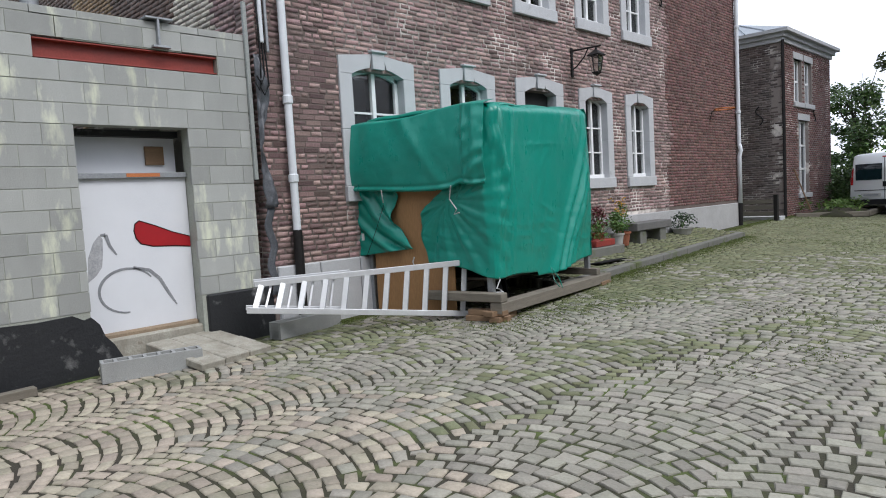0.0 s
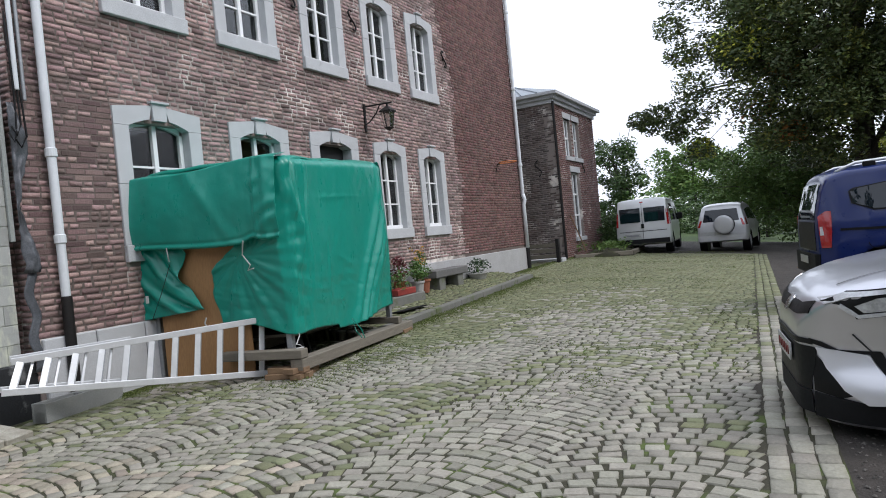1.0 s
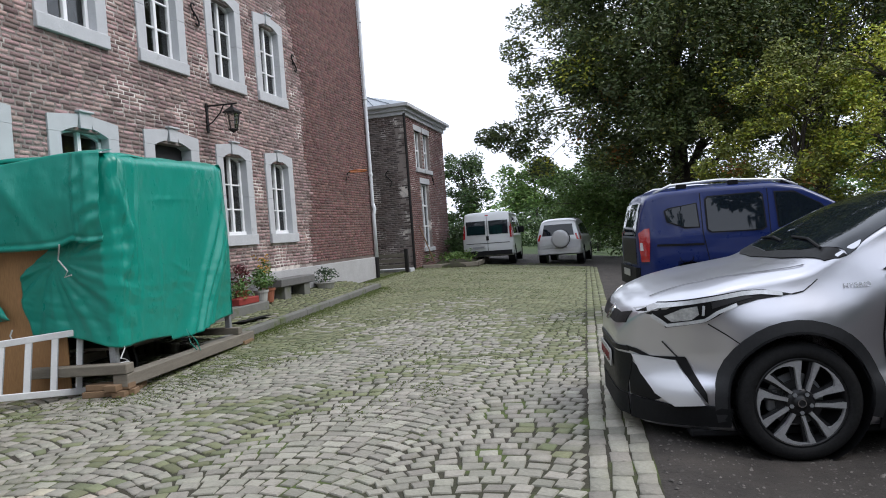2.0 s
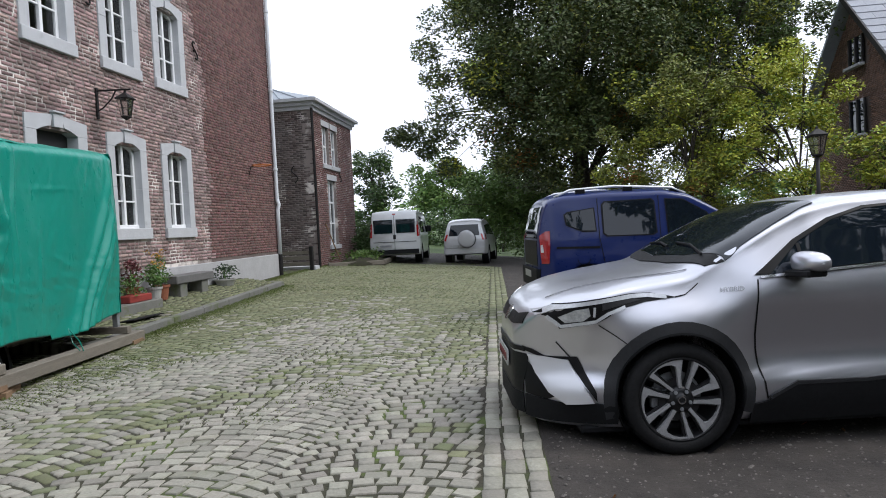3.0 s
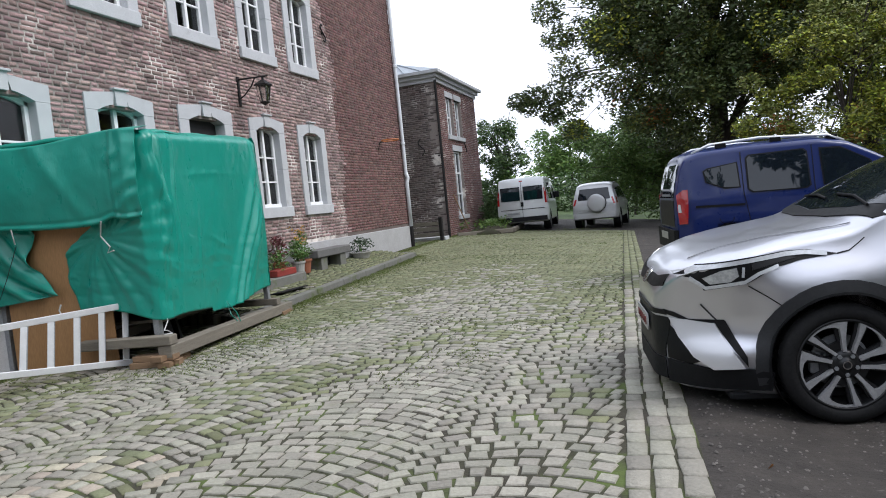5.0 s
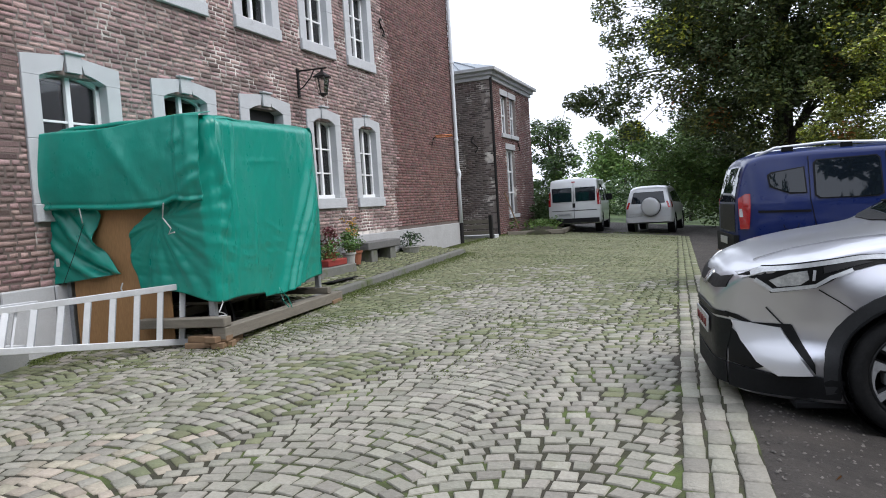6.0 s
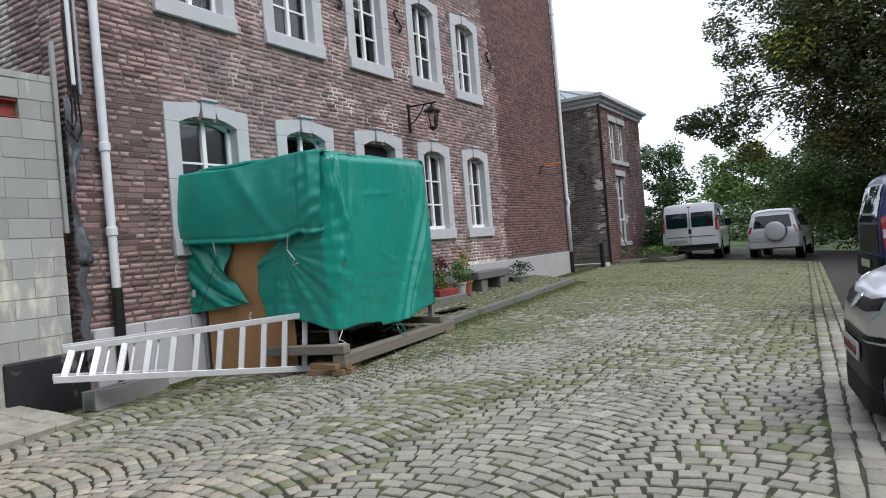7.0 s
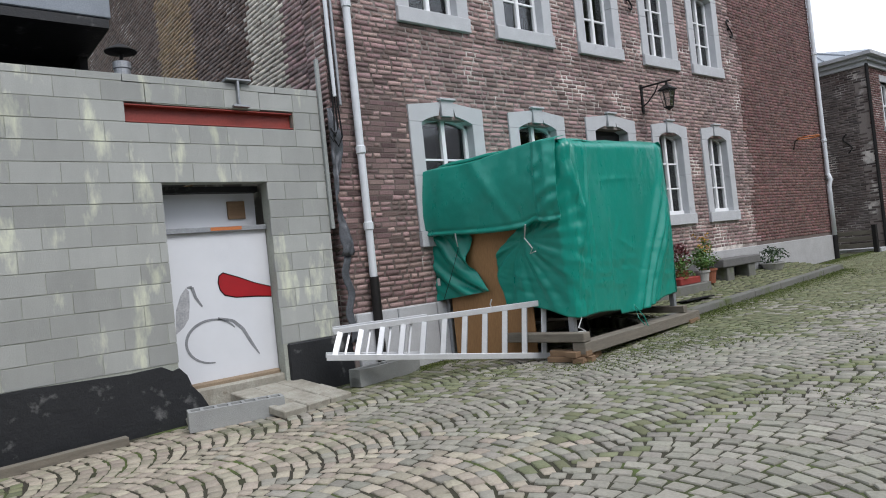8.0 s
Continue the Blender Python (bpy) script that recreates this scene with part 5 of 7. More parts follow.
car.body(WELLS, 0.392)
car.turbine_wheels(WELLS, 0.341, 0.254)
for s in WELLS:
    car.on_side("arch_cladding", ring_poly(s, 0.355, 0.388, 0.462, -16, 196), M_ARCH, 0.010, "dark plastic arch cladding", thick=0.014)
    car.on_side("arch_lip", ring_poly(s, 0.355, 0.384, 0.398, -14, 194), M_CLAD, 0.018, thick=0.012)
# the sill faces down, and that shade is in its near-black colour
car.on_side("sill_cladding", [(1.38, 0.16), (3.19, 0.17), (3.12, 0.44), (2.90, 0.47), (2.57, 0.415), (2.09, 0.385), (1.67, 0.39), (1.50, 0.30), (1.40, 0.28)], M_CLAD, 0.008, "plastic sill cladding, coloured darker for its shade", thick=0.012)
part("floor_pan", box(0.35, -0.78, 0.135, 4.0, 0.78, 0.18, 0.01), M_CLAD, suv_root)
car.on_side("sill_lip", line_poly([(1.50, 0.315), (1.67, 0.405), (2.09, 0.40), (2.57, 0.43), (2.90, 0.485), (3.05, 0.475)], 0.020), M_ARCH, 0.012, thick=0.012)
# glazing
car.side_glass("front_window", [(1.53, 1.068), (1.94, 1.094), (2.535, 1.128), (2.535, 1.452), (2.40, 1.450), (2.23, 1.434), (2.0, 1.375), (1.755, 1.255)])
car.side_glass("rear_window", [(2.655, 1.135), (3.02, 1.172), (3.105, 1.195), (3.085, 1.392), (2.90, 1.425), (2.655, 1.450)])
car.side_glass("quarter_window", [(3.135, 1.21), (3.21, 1.255), (3.29, 1.325), (3.265, 1.365), (3.115, 1.392)])
car.on_side("pillar_trim", [(2.535, 1.125), (2.655, 1.133), (2.655, 1.462), (2.535, 1.462)], M_BLACKP, 0.016)
car.on_side("pillar_trim", [(3.085, 1.19), (3.135, 1.205), (3.115, 1.40), (3.085, 1.40)], M_BLACKP, 0.016)
car.on_side("pillar_trim", [(1.44, 1.07), (1.53, 1.07), (1.755, 1.258), (2.0, 1.38), (2.23, 1.44), (2.54, 1.458), (2.66, 1.456), (2.90, 1.432), (3.12, 1.398), (3.30, 1.34), (3.30, 1.36), (3.12, 1.418), (2.90, 1.450), (2.66, 1.474), (2.54, 1.474), (2.22, 1.456), (1.97, 1.39), (1.72, 1.268)], M_BLACKP, 0.014)
car.on_side("window_post", line_poly([(1.745, 1.085), (1.745, 1.245)], 0.022), M_BLACKP, 0.018)
car.on_side("window_trim", line_poly([(1.47, 1.055), (1.94, 1.082), (2.575, 1.118), (3.02, 1.158), (3.12, 1.182), (3.22, 1.25), (3.33, 1.335)], 0.015), M_CHROME, 0.018)
# panel joints
car.on_side("door_gap", line_poly([(1.456, 1.04), (1.438, 0.88), (1.435, 0.70), (1.454, 0.51), (1.492, 0.31)], 0.007), M_BLACKP, 0.0035)
car.on_side("door_gap", line_poly([(2.575, 1.115), (2.600, 1.04), (2.602, 0.74), (2.575, 0.44)], 0.007), M_BLACKP, 0.0035)
car.on_side("hood_gap", line_poly([(0.955, 0.957), (1.02, 0.968), (1.07, 1.0), (1.11, 1.03)], 0.006), M_BLACKP, 0.0035)
car.on_side("bumper_gap", line_poly([(0.477, 0.81), (0.57, 0.745), (0.652, 0.68)], 0.005), M_BLACKP, 0.0035)
# thin dark strip draws the shade in the bumper's fold
car.on_side("bumper_fold", line_poly([(0.235, 0.70), (0.30, 0.62), (0.36, 0.56)], 0.006), M_ARCH, 0.0035)
for d in (-1, 1):
    hx, hy = 2.44, d * (sh.w(2.44, 0.965) + 0.030)
    handle = part("door_handle", tube([(hx - 0.118, hy - d * 0.03, 0.950), (hx - 0.095, hy, 0.954), (hx, hy + d * 0.006, 0.962), (hx + 0.095, hy, 0.970), (hx + 0.118, hy - d * 0.03, 0.972)], [0.013, 0.016, 0.017, 0.017, 0.014], seg=10), M_SILVER, suv_root, smooth=True)
    part("handle_strip", tube([(hx - 0.09, hy + d * 0.015, 0.957), (hx + 0.09, hy + d * 0.015, 0.972)], 0.004, seg=6), M_CHROME, handle)
# flat dark disc painted for the shade in the scoop behind the handle
car.on_side("handle_recess", [(2.44 + 0.052 * math.cos(a), 0.958 + 0.046 * math.sin(a)) for a in np.linspace(0, 2 * math.pi, 18)[:-1]], M_ARCH, 0.004)
# lamps
car.on_side("headlamp", [(0.115, 0.878), (0.23, 0.938), (0.45, 0.970), (0.685, 0.992), (0.80, 0.992), (0.955, 0.958), (0.77, 0.940), (0.60, 0.900), (0.525, 0.853), (0.465, 0.820), (0.255, 0.787), (0.225, 0.845), (0.178, 0.868)], M_BLACKP, 0.006, "swept-back headlamp")
car.on_side("headlamp_lens", [(0.245, 0.862), (0.34, 0.905), (0.42, 0.918), (0.43, 0.870), (0.39, 0.838), (0.285, 0.825)], M_HEAD, 0.010)
car.on_side("headlamp_lens", [(0.50, 0.90), (0.60, 0.925), (0.74, 0.952), (0.70, 0.962), (0.56, 0.948), (0.50, 0.938)], M_RIMDARK, 0.010)
car.on_side("lamp_strip", line_poly([(0.118, 0.876), (0.22, 0.920), (0.445, 0.950), (0.683, 0.976), (0.79, 0.978), (0.90, 0.963)], 0.024), M_LAMPTRIM, 0.012)
car.on_side("lamp_strip", line_poly([(0.18, 0.866), (0.232, 0.826), (0.262, 0.802), (0.460, 0.832), (0.53, 0.878), (0.64, 0.916)], 0.020), M_LAMPTRIM, 0.012)
car.on_side("lamp_strip", line_poly([(0.455, 0.92), (0.450, 0.862)], 0.014), M_LAMPTRIM, 0.012)
# bumper
blade = [(0.075, 0.605), (0.16, 0.602), (0.305, 0.585), (0.38, 0.435), (0.445, 0.340), (0.285, 0.325), (0.185, 0.392), (0.12, 0.492)]
for d in (-1, 1):
    # blades leaned outward at the foot so that they face the sky
    car._add("bumper_blade", patch(blade, lambda s, z: Vector((s - 0.06 * (0.6 - z), d * (sh.w(s, z) + 0.016 + 0.10 * max(0.55 - z, 0)), z))), M_SILVER_LIT, "", 0.016)
car.on_side("fog_recess", [(0.30, 0.596), (0.358, 0.602), (0.446, 0.398), (0.450, 0.340), (0.385, 0.435)], M_BLACKP, 0.008)
car.on_side("bumper_slit", [(0.05, 0.650), (0.10, 0.640), (0.17, 0.604), (0.355, 0.606), (0.348, 0.590), (0.19, 0.582), (0.10, 0.612), (0.05, 0.625)], M_BLACKP, 0.006)
car.on_side("bumper_mesh", [(0.055, 0.58), (0.115, 0.505), (0.18, 0.40), (0.22, 0.362), (0.17, 0.338), (0.055, 0.35)], M_BLACKP, 0.004)
car.on_side("front_cladding", [(0.055, 0.20), (0.57, 0.20), (0.58, 0.31), (0.45, 0.33), (0.28, 0.318), (0.18, 0.335), (0.055, 0.345)], M_CLAD, 0.010, thick=0.014)
car.on_nose("grille_bar", [(-0.50, 0.872), (-0.3, 0.842), (0.3, 0.842), (0.50, 0.872), (0.50, 0.80), (0.3, 0.775), (-0.3, 0.775), (-0.50, 0.80)], M_BLACKP, 0.006)
car.on_nose("lower_grille", [(-0.52, 0.60), (0.52, 0.60), (0.50, 0.35), (-0.50, 0.35)], M_BLACKP, 0.006)
car.on_nose("grille_slit", [(-0.50, 0.645), (0.50, 0.645), (0.50, 0.615), (-0.50, 0.615)], M_BLACKP, 0.008)
car.on_nose("chin_lip", [(-0.50, 0.345), (0.50, 0.345), (0.50, 0.21), (-0.50, 0.21)], M_CLAD, 0.012)
car.on_nose("number_plate", [(-0.26, 0.475), (0.26, 0.475), (0.26, 0.585), (-0.26, 0.585)], M_PLATE, 0.024, thick=0.01)
for k in range(6):
    car.on_nose("plate_bar", [(-0.21 + 0.075 * k, 0.503), (-0.185 + 0.075 * k, 0.503), (-0.185 + 0.075 * k, 0.557), (-0.21 + 0.075 * k, 0.557)], M_PLATEBAR, 0.032)
car.on_nose("badge", [(0.075 * math.cos(a), 0.815 + 0.05 * math.sin(a)) for a in np.linspace(0, 2 * math.pi, 16)[:-1]], M_CHROME, 0.016)
# windscreen and cowl
car.on_top("windscreen", [(1.29, -0.765), (1.16, -0.45), (1.10, 0.0), (1.16, 0.45), (1.29, 0.765), (1.55, 0.705), (1.77, 0.645), (1.955, 0.575), (1.90, 0.3), (1.875, 0.0), (1.90, -0.3), (1.955, -0.575), (1.77, -0.645), (1.55, -0.705)], M_CARGLASS, 0.006)
car.on_top("cowl", [(1.17, -0.74), (1.05, -0.40), (1.0, 0.0), (1.05, 0.40), (1.17, 0.74), (1.285, 0.765), (1.155, 0.45), (1.095, 0.0), (1.155, -0.45), (1.285, -0.765)], M_BLACKP, 0.005)
car.on_top("hood_crease", line_poly([(0.22, -0.46), (0.5, -0.56), (0.85, -0.64), (1.08, -0.68)], 0.006), M_SILVER, 0.006)
for y0, y1 in ((-0.62, -0.08), (-0.02, 0.5)):
    part("wiper", tube([(1.20, y0, sh.roof(1.20, y0) + 0.02), (1.24, (y0 + y1) / 2, sh.roof(1.24, (y0 + y1) / 2) + 0.022), (1.25, y1, sh.roof(1.25, y1) + 0.02)], 0.009, seg=6), M_RUBBER, suv_root)
for d in (-1, 1):
    mx, my, mz = 1.70, d * (sh.w(1.72, 1.1) + 0.15), 1.135
    mb = bmesh.new()
    bmesh.ops.create_uvsphere(mb, u_segments=24, v_segments=14, radius=1, matrix=Matrix.Translation((mx, my, mz)))
    for v in mb.verts:
        q = v.co - Vector((mx, my, mz))
        out = 0.5 + 0.5 * q.y * d
        q = Vector((math.copysign(abs(q.x) ** 0.8, q.x) * 0.085, math.copysign(abs(q.y) ** 0.75, q.y) * 0.125, math.copysign(abs(q.z) ** 0.8, q.z) * (0.082 - 0.034 * out)))
        if q.x > 0.035:
            q.x = 0.035 + (q.x - 0.035) * 0.15
        q.x += 0.035 * out
        v.co = Vector((mx, my, mz)) + q
    mirror = part("door_mirror", mb, M_SILVER, suv_root, "silver door mirror housing", True)
    part("mirror_base", beam((mx - 0.02, d * (sh.w(1.72, 1.06) - 0.02), 1.065), (mx + 0.01, my + d * 0.08, 1.078), 0.13, 0.045, 0.012), M_BLACKP, mirror)
    part("mirror_indicator", tube([(mx - 0.06, my + d * 0.02, 1.138), (mx - 0.03, my + d * 0.09, 1.135), (mx + 0.02, my + d * 0.122, 1.132)], 0.006, seg=6), M_LAMPTRIM, mirror)
part("shark_fin", prism([(3.10, 1.545), (3.42, 1.525), (3.40, 1.60), (3.33, 1.605), (3.24, 1.575)], -0.03, 0.03, Matrix(((1, 0, 0, 0), (0, 0, 1, 0), (0, 1, 0, 0), (0, 0, 0, 1)))), M_SILVER, suv_root)
# the lettering on the front wing
txt = bpy.data.curves.new("lettering", "FONT")
txt.body, txt.size, txt.extrude = "HYBRID", 0.040, 0.002
tx = new("lettering", txt)
tx.parent = suv_root
txt.materials.append(M_CHROME)
tx.matrix_basis = Matrix.Translation((1.235, -(sh.w(1.235, 0.985) + 0.012), 0.972)) @ pose(0, 0, 0, 90 - 16, -3, -math.degrees(math.atan2(sh.w(1.40, 0.99) - sh.w(1.235, 0.99), 0.165)))
tx["label"] = "chrome hybrid lettering"
car.on_nose("rear_lamp", [(0.45, 0.9), (0.74, 0.86), (0.74, 0.98), (0.45, 1.0)], M_TAIL, 0.01, rear=True)
car.on_nose("rear_lamp", [(-0.45, 0.9), (-0.74, 0.86), (-0.74, 0.98), (-0.45, 1.0)], M_TAIL, 0.01, rear=True)

# blue people carrier, seen from its tail and right side
bz = ground_z(2.5, 11)
BLUE = pose(0.27, 10.5, bz, 0, 0, 180 + 9.0) @ pose(-3.90, -0.80, 0)
blue = thing("blue_van", "dark blue compact people carrier with silver roof rails", "car", at=BLUE)
sb = Shell(3.96,
           [(0, 0.55), (0.08, 0.68), (0.25, 0.78), (0.7, 0.835), (2.0, 0.84), (3.4, 0.83), (3.75, 0.79), (3.9, 0.74), (3.96, 0.70)],
           [(0, 0.72), (0.08, 0.84), (0.4, 0.98), (0.8, 1.07), (1.0, 1.14), (1.4, 1.42), (1.75, 1.62), (2.1, 1.69), (3.0, 1.70), (3.6, 1.67), (3.82, 1.60), (3.9, 1.40), (3.96, 1.0)],
           [(0, 0.28), (0.2, 0.20), (3.7, 0.22), (3.96, 0.30)],
           [(0.2, 0.95), (0.4, 0.985), (0.7, 1.0), (0.98, 0.985), (1.05, 0.965), (1.5, 0.855), (1.7, 0.80)],
           cap=[(0, 0.08), (0.8, 0.12), (1.8, 0.14), (3.5, 0.13), (3.96, 0.12)])
cb = Car(blue, sb, M_BLUE)
cb.body((0.78, 3.29), 0.33)
cb.wheels((0.78, 3.29), 0.30, 0.20)
cb.side_glass("front_window", [(1.35, 1.06), (2.10, 1.03), (2.10, 1.50), (1.85, 1.48), (1.55, 1.30)])
cb.side_glass("side_window", [(2.28, 1.04), (2.34, 1.01), (2.98, 1.02), (3.03, 1.06), (3.02, 1.46), (2.98, 1.50), (2.32, 1.51), (2.28, 1.47)])
cb.side_glass("quarter_window", [(3.15, 1.10), (3.34, 1.11), (3.55, 1.20), (3.57, 1.34), (3.52, 1.37), (3.16, 1.42)])
cb.on_side("door_gap", line_poly([(2.20, 1.56), (2.22, 1.0), (2.20, 0.35)], 0.010), M_BLACKP, 0.003)
cb.on_side("door_gap", line_poly([(3.09, 1.56), (3.10, 1.0), (3.04, 0.62)], 0.010), M_BLACKP, 0.003)
cb.on_side("slide_rail", line_poly([(3.10, 0.86), (3.72, 0.88)], 0.03), M_BLACKP, 0.006)
cb.on_side("rub_strip", line_poly([(1.2, 0.62), (3.0, 0.62)], 0.06), M_CLAD, 0.008)
cb.on_side("fuel_flap", line_poly([(3.34 + 0.09 * math.cos(a), 0.70 + 0.08 * math.sin(a)) for a in np.linspace(math.pi, 2 * math.pi, 14)], 0.008), M_BLACKP, 0.003, sides=(1,))
cb.on_side("tail_lamp", [(3.83, 0.66), (3.93, 0.66), (3.945, 0.86), (3.945, 1.06), (3.86, 1.12), (3.80, 1.12), (3.81, 0.88)], M_TAIL, 0.014, "red upright tail lamp", thick=0.025)
cb.on_side("lamp_window", [(3.90, 0.82), (3.94, 0.82), (3.94, 0.93), (3.91, 0.93)], M_LAMPTRIM, 0.03, sides=(1,))
cb.on_nose("rear_window", [(-0.56, 1.02), (0.56, 1.02), (0.52, 1.48), (-0.52, 1.48)], M_CARGLASS, 0.008, rear=True)
cb.on_nose("rear_panel", [(-0.55, 0.62), (0.55, 0.62), (0.56, 0.99), (-0.56, 0.99)], M_BLACKP, 0.006, rear=True)
cb.on_nose("rear_bumper", [(-0.70, 0.30), (0.70, 0.30), (0.72, 0.58), (-0.72, 0.58)], M_CLAD, 0.03, rear=True, thick=0.03)
cb.on_nose("number_plate", [(-0.26, 0.44), (0.26, 0.44), (0.26, 0.54), (-0.26, 0.54)], M_PLATE, 0.06, rear=True)
cb.on_top("windscreen", [(0.98, -0.62), (0.95, 0), (0.98, 0.62), (1.68, 0.56), (1.72, 0), (1.68, -0.56)], M_CARGLASS, 0.006)
for d in (-1, 1):
    rail = tube([(1.75, d * 0.58, sb.roof(1.75, 0.58)), (1.95, d * 0.58, sb.roof(1.9, 0.58) + 0.06), (2.8, d * 0.57, sb.roof(2.8, 0.57) + 0.07), (3.45, d * 0.56, sb.roof(3.45, 0.56) + 0.06), (3.68, d * 0.56, sb.roof(3.68, 0.56))], 0.02, seg=8)
    r_ = part("roof_rail", rail, M_ALU, blue, "silver roof rail", True)
    for s in (1.9, 2.6, 3.3):
        part("rail_foot", box(s - 0.07, d * 0.57 - 0.025, sb.roof(s, 0.57) - 0.01, s + 0.07, d * 0.57 + 0.025, sb.roof(s, 0.57) + 0.06, 0.008), M_BLACKP, r_)
part("door_mirror", box(1.36, 0.86, 0.98, 1.46, 1.04, 1.16, 0.03), M_BLUE, blue)
part("door_mirror", box(1.36, -1.04, 0.98, 1.46, -0.86, 1.16, 0.03), M_BLUE, blue)

# pale van at the end of the yard
vz = ground_z(-4.7, 26.5)
van = thing("delivery_van", "pale silver van with twin rear windows parked by the garden", "van", at=pose(-5.15, 29.6, vz, 0, 0, -86))
sv = Shell(4.78,
           [(0, 0.6), (0.15, 0.78), (0.5, 0.90), (1.2, 0.945), (4.5, 0.95), (4.72, 0.93), (4.78, 0.90)],
           [(0, 0.9), (0.3, 1.12), (0.8, 1.25), (1.5, 1.75), (2.0, 1.93), (2.5, 1.96), (4.6, 1.95), (4.73, 1.88), (4.78, 1.5)],
           [(0, 0.28), (4.6, 0.30), (4.78, 0.36)],
           [(0.25, 0.96), (0.6, 1.0), (1.05, 0.99), (1.6, 0.91), (1.95, 0.86)], cap=0.11, round_n=3.2)
cv = Car(van, sv, M_VANWHITE)
cv.body((0.93, 4.03), 0.37)
cv.wheels((0.93, 4.03), 0.335, 0.21)
for a, b in ((-0.80, -0.03), (0.03, 0.80)):
    cv.on_nose("rear_window", [(a + 0.04, 1.12), (b - 0.04, 1.12), (b - 0.03, 1.62), (a + 0.03, 1.62)], M_CARGLASS, 0.008, rear=True)
cv.on_nose("door_gap", line_poly([(0, 0.5), (0, 1.8)], 0.014), M_BLACKP, 0.008, rear=True)
cv.on_nose("door_handle", [(-0.05, 0.90), (0.05, 0.90), (0.05, 1.06), (-0.05, 1.06)], M_BLACKP, 0.02, rear=True)
for d in (-1, 1):
    cv.on_nose("pillar_trim", [(d * 0.86, 0.98), (d * 0.93, 0.98), (d * 0.88, 1.70), (d * 0.83, 1.70)], M_CLAD, 0.006, rear=True)
cv.on_nose("high_lamp", [(-0.06, 1.80), (0.06, 1.80), (0.06, 1.84), (-0.06, 1.84)], M_TAIL, 0.012, rear=True)
cv.on_nose("door_step", line_poly([(-0.80, 0.80), (0.80, 0.80)], 0.02), M_CLAD, 0.008, rear=True)
cv.on_nose("rear_bumper", [(-0.88, 0.36), (0.88, 0.36), (0.88, 0.52), (-0.88, 0.52)], M_CLAD, 0.05, rear=True, thick=0.04)
cv.on_nose("number_plate", [(-0.62, 0.60), (-0.10, 0.60), (-0.10, 0.71), (-0.62, 0.71)], M_PLATE, 0.02, rear=True)
cv.on_nose("plate_bar", [(-0.56, 0.63), (-0.16, 0.63), (-0.16, 0.68), (-0.56, 0.68)], M_GREYPAINT, 0.026, rear=True)
for d in (-1, 1):
    cv.on_nose("tail_lamp", [(d * 0.83, 0.98), (d * 0.90, 0.98), (d * 0.86, 1.52), (d * 0.81, 1.52)], M_TAIL, 0.012, "tall red tail lamp", rear=True)
cv.on_side("tail_lamp", [(4.66, 0.98), (4.75, 0.98), (4.74, 1.5), (4.68, 1.52)], M_TAIL, 0.01)
cv.on_side("side_window", [(2.9, 1.10), (4.35, 1.10), (4.35, 1.60), (2.9, 1.60)], M_CARGLASS, 0.008)
cv.on_side("front_window", [(1.4, 1.10), (2.2, 1.08), (2.2, 1.60), (1.85, 1.60)], M_CARGLASS, 0.008)
for d in (-1, 1):
    part("door_mirror", box(1.35, d * 1.0 - 0.1, 1.1, 1.5, d * 1.0 + 0.1, 1.36, 0.03), M_BLACKP, van)

# pale off-road car with a spare wheel on its tail
oz = ground_z(-2.3, 28.5)
off_r = thing("offroad_car", "pale silver off-road car with a covered spare wheel", "car", at=pose(-2.15, 30.3, oz, 0, 0, -93.5))
so = Shell(4.1,
           [(0, 0.6), (0.15, 0.75), (0.5, 0.84), (2, 0.87), (3.7, 0.86), (4.02, 0.82), (4.1, 0.78)],
           [(0, 0.85), (0.2, 0.98), (1.0, 1.08), (1.5, 1.42), (1.9, 1.70), (2.4, 1.77), (3.5, 1.75), (3.8, 1.68), (4.0, 1.34), (4.1, 0.98)],
           [(0, 0.35), (3.9, 0.36), (4.1, 0.42)],
           [(0.3, 0.95), (0.6, 1.0), (0.95, 0.985), (1.05, 0.96), (1.45, 0.82), (1.68, 0.74)], cap=0.12)
co = Car(off_r, so, M_SUV)
co.body((0.8, 3.25), 0.38)
co.wheels((0.8, 3.25), 0.345, 0.22)
co.on_nose("rear_window", [(-0.60, 1.10), (0.60, 1.10), (0.53, 1.52), (-0.53, 1.52)], M_CARGLASS, 0.01, rear=True)
co.on_nose("rear_bumper", [(-0.78, 0.42), (0.78, 0.42), (0.78, 0.62), (-0.78, 0.62)], M_SUV, 0.05, rear=True, thick=0.05)
co.on_nose("number_plate", [(-0.68, 0.64), (-0.20, 0.64), (-0.20, 0.75), (-0.68, 0.75)], M_PLATE, 0.06, rear=True)
for d in (-1, 1):
    co.on_nose("tail_lamp", [(d * 0.70, 0.92), (d * 0.78, 0.92), (d * 0.70, 1.16), (d * 0.63, 1.16)], M_TAIL, 0.014, rear=True)
co.on_side("tail_lamp", [(3.86, 0.92), (4.02, 0.92), (3.92, 1.16), (3.82, 1.16)], M_TAIL, 0.01)
co.on_side("side_window", [(2.95, 1.10), (3.6, 1.12), (3.55, 1.45), (2.95, 1.50)], M_CARGLASS, 0.008)
co.on_side("side_window", [(2.1, 1.08), (2.88, 1.10), (2.88, 1.50), (2.1, 1.52)], M_CARGLASS, 0.008)
co.on_side("front_window", [(1.4, 1.06), (2.03, 1.08), (2.03, 1.52), (1.85, 1.48)], M_CARGLASS, 0.008)
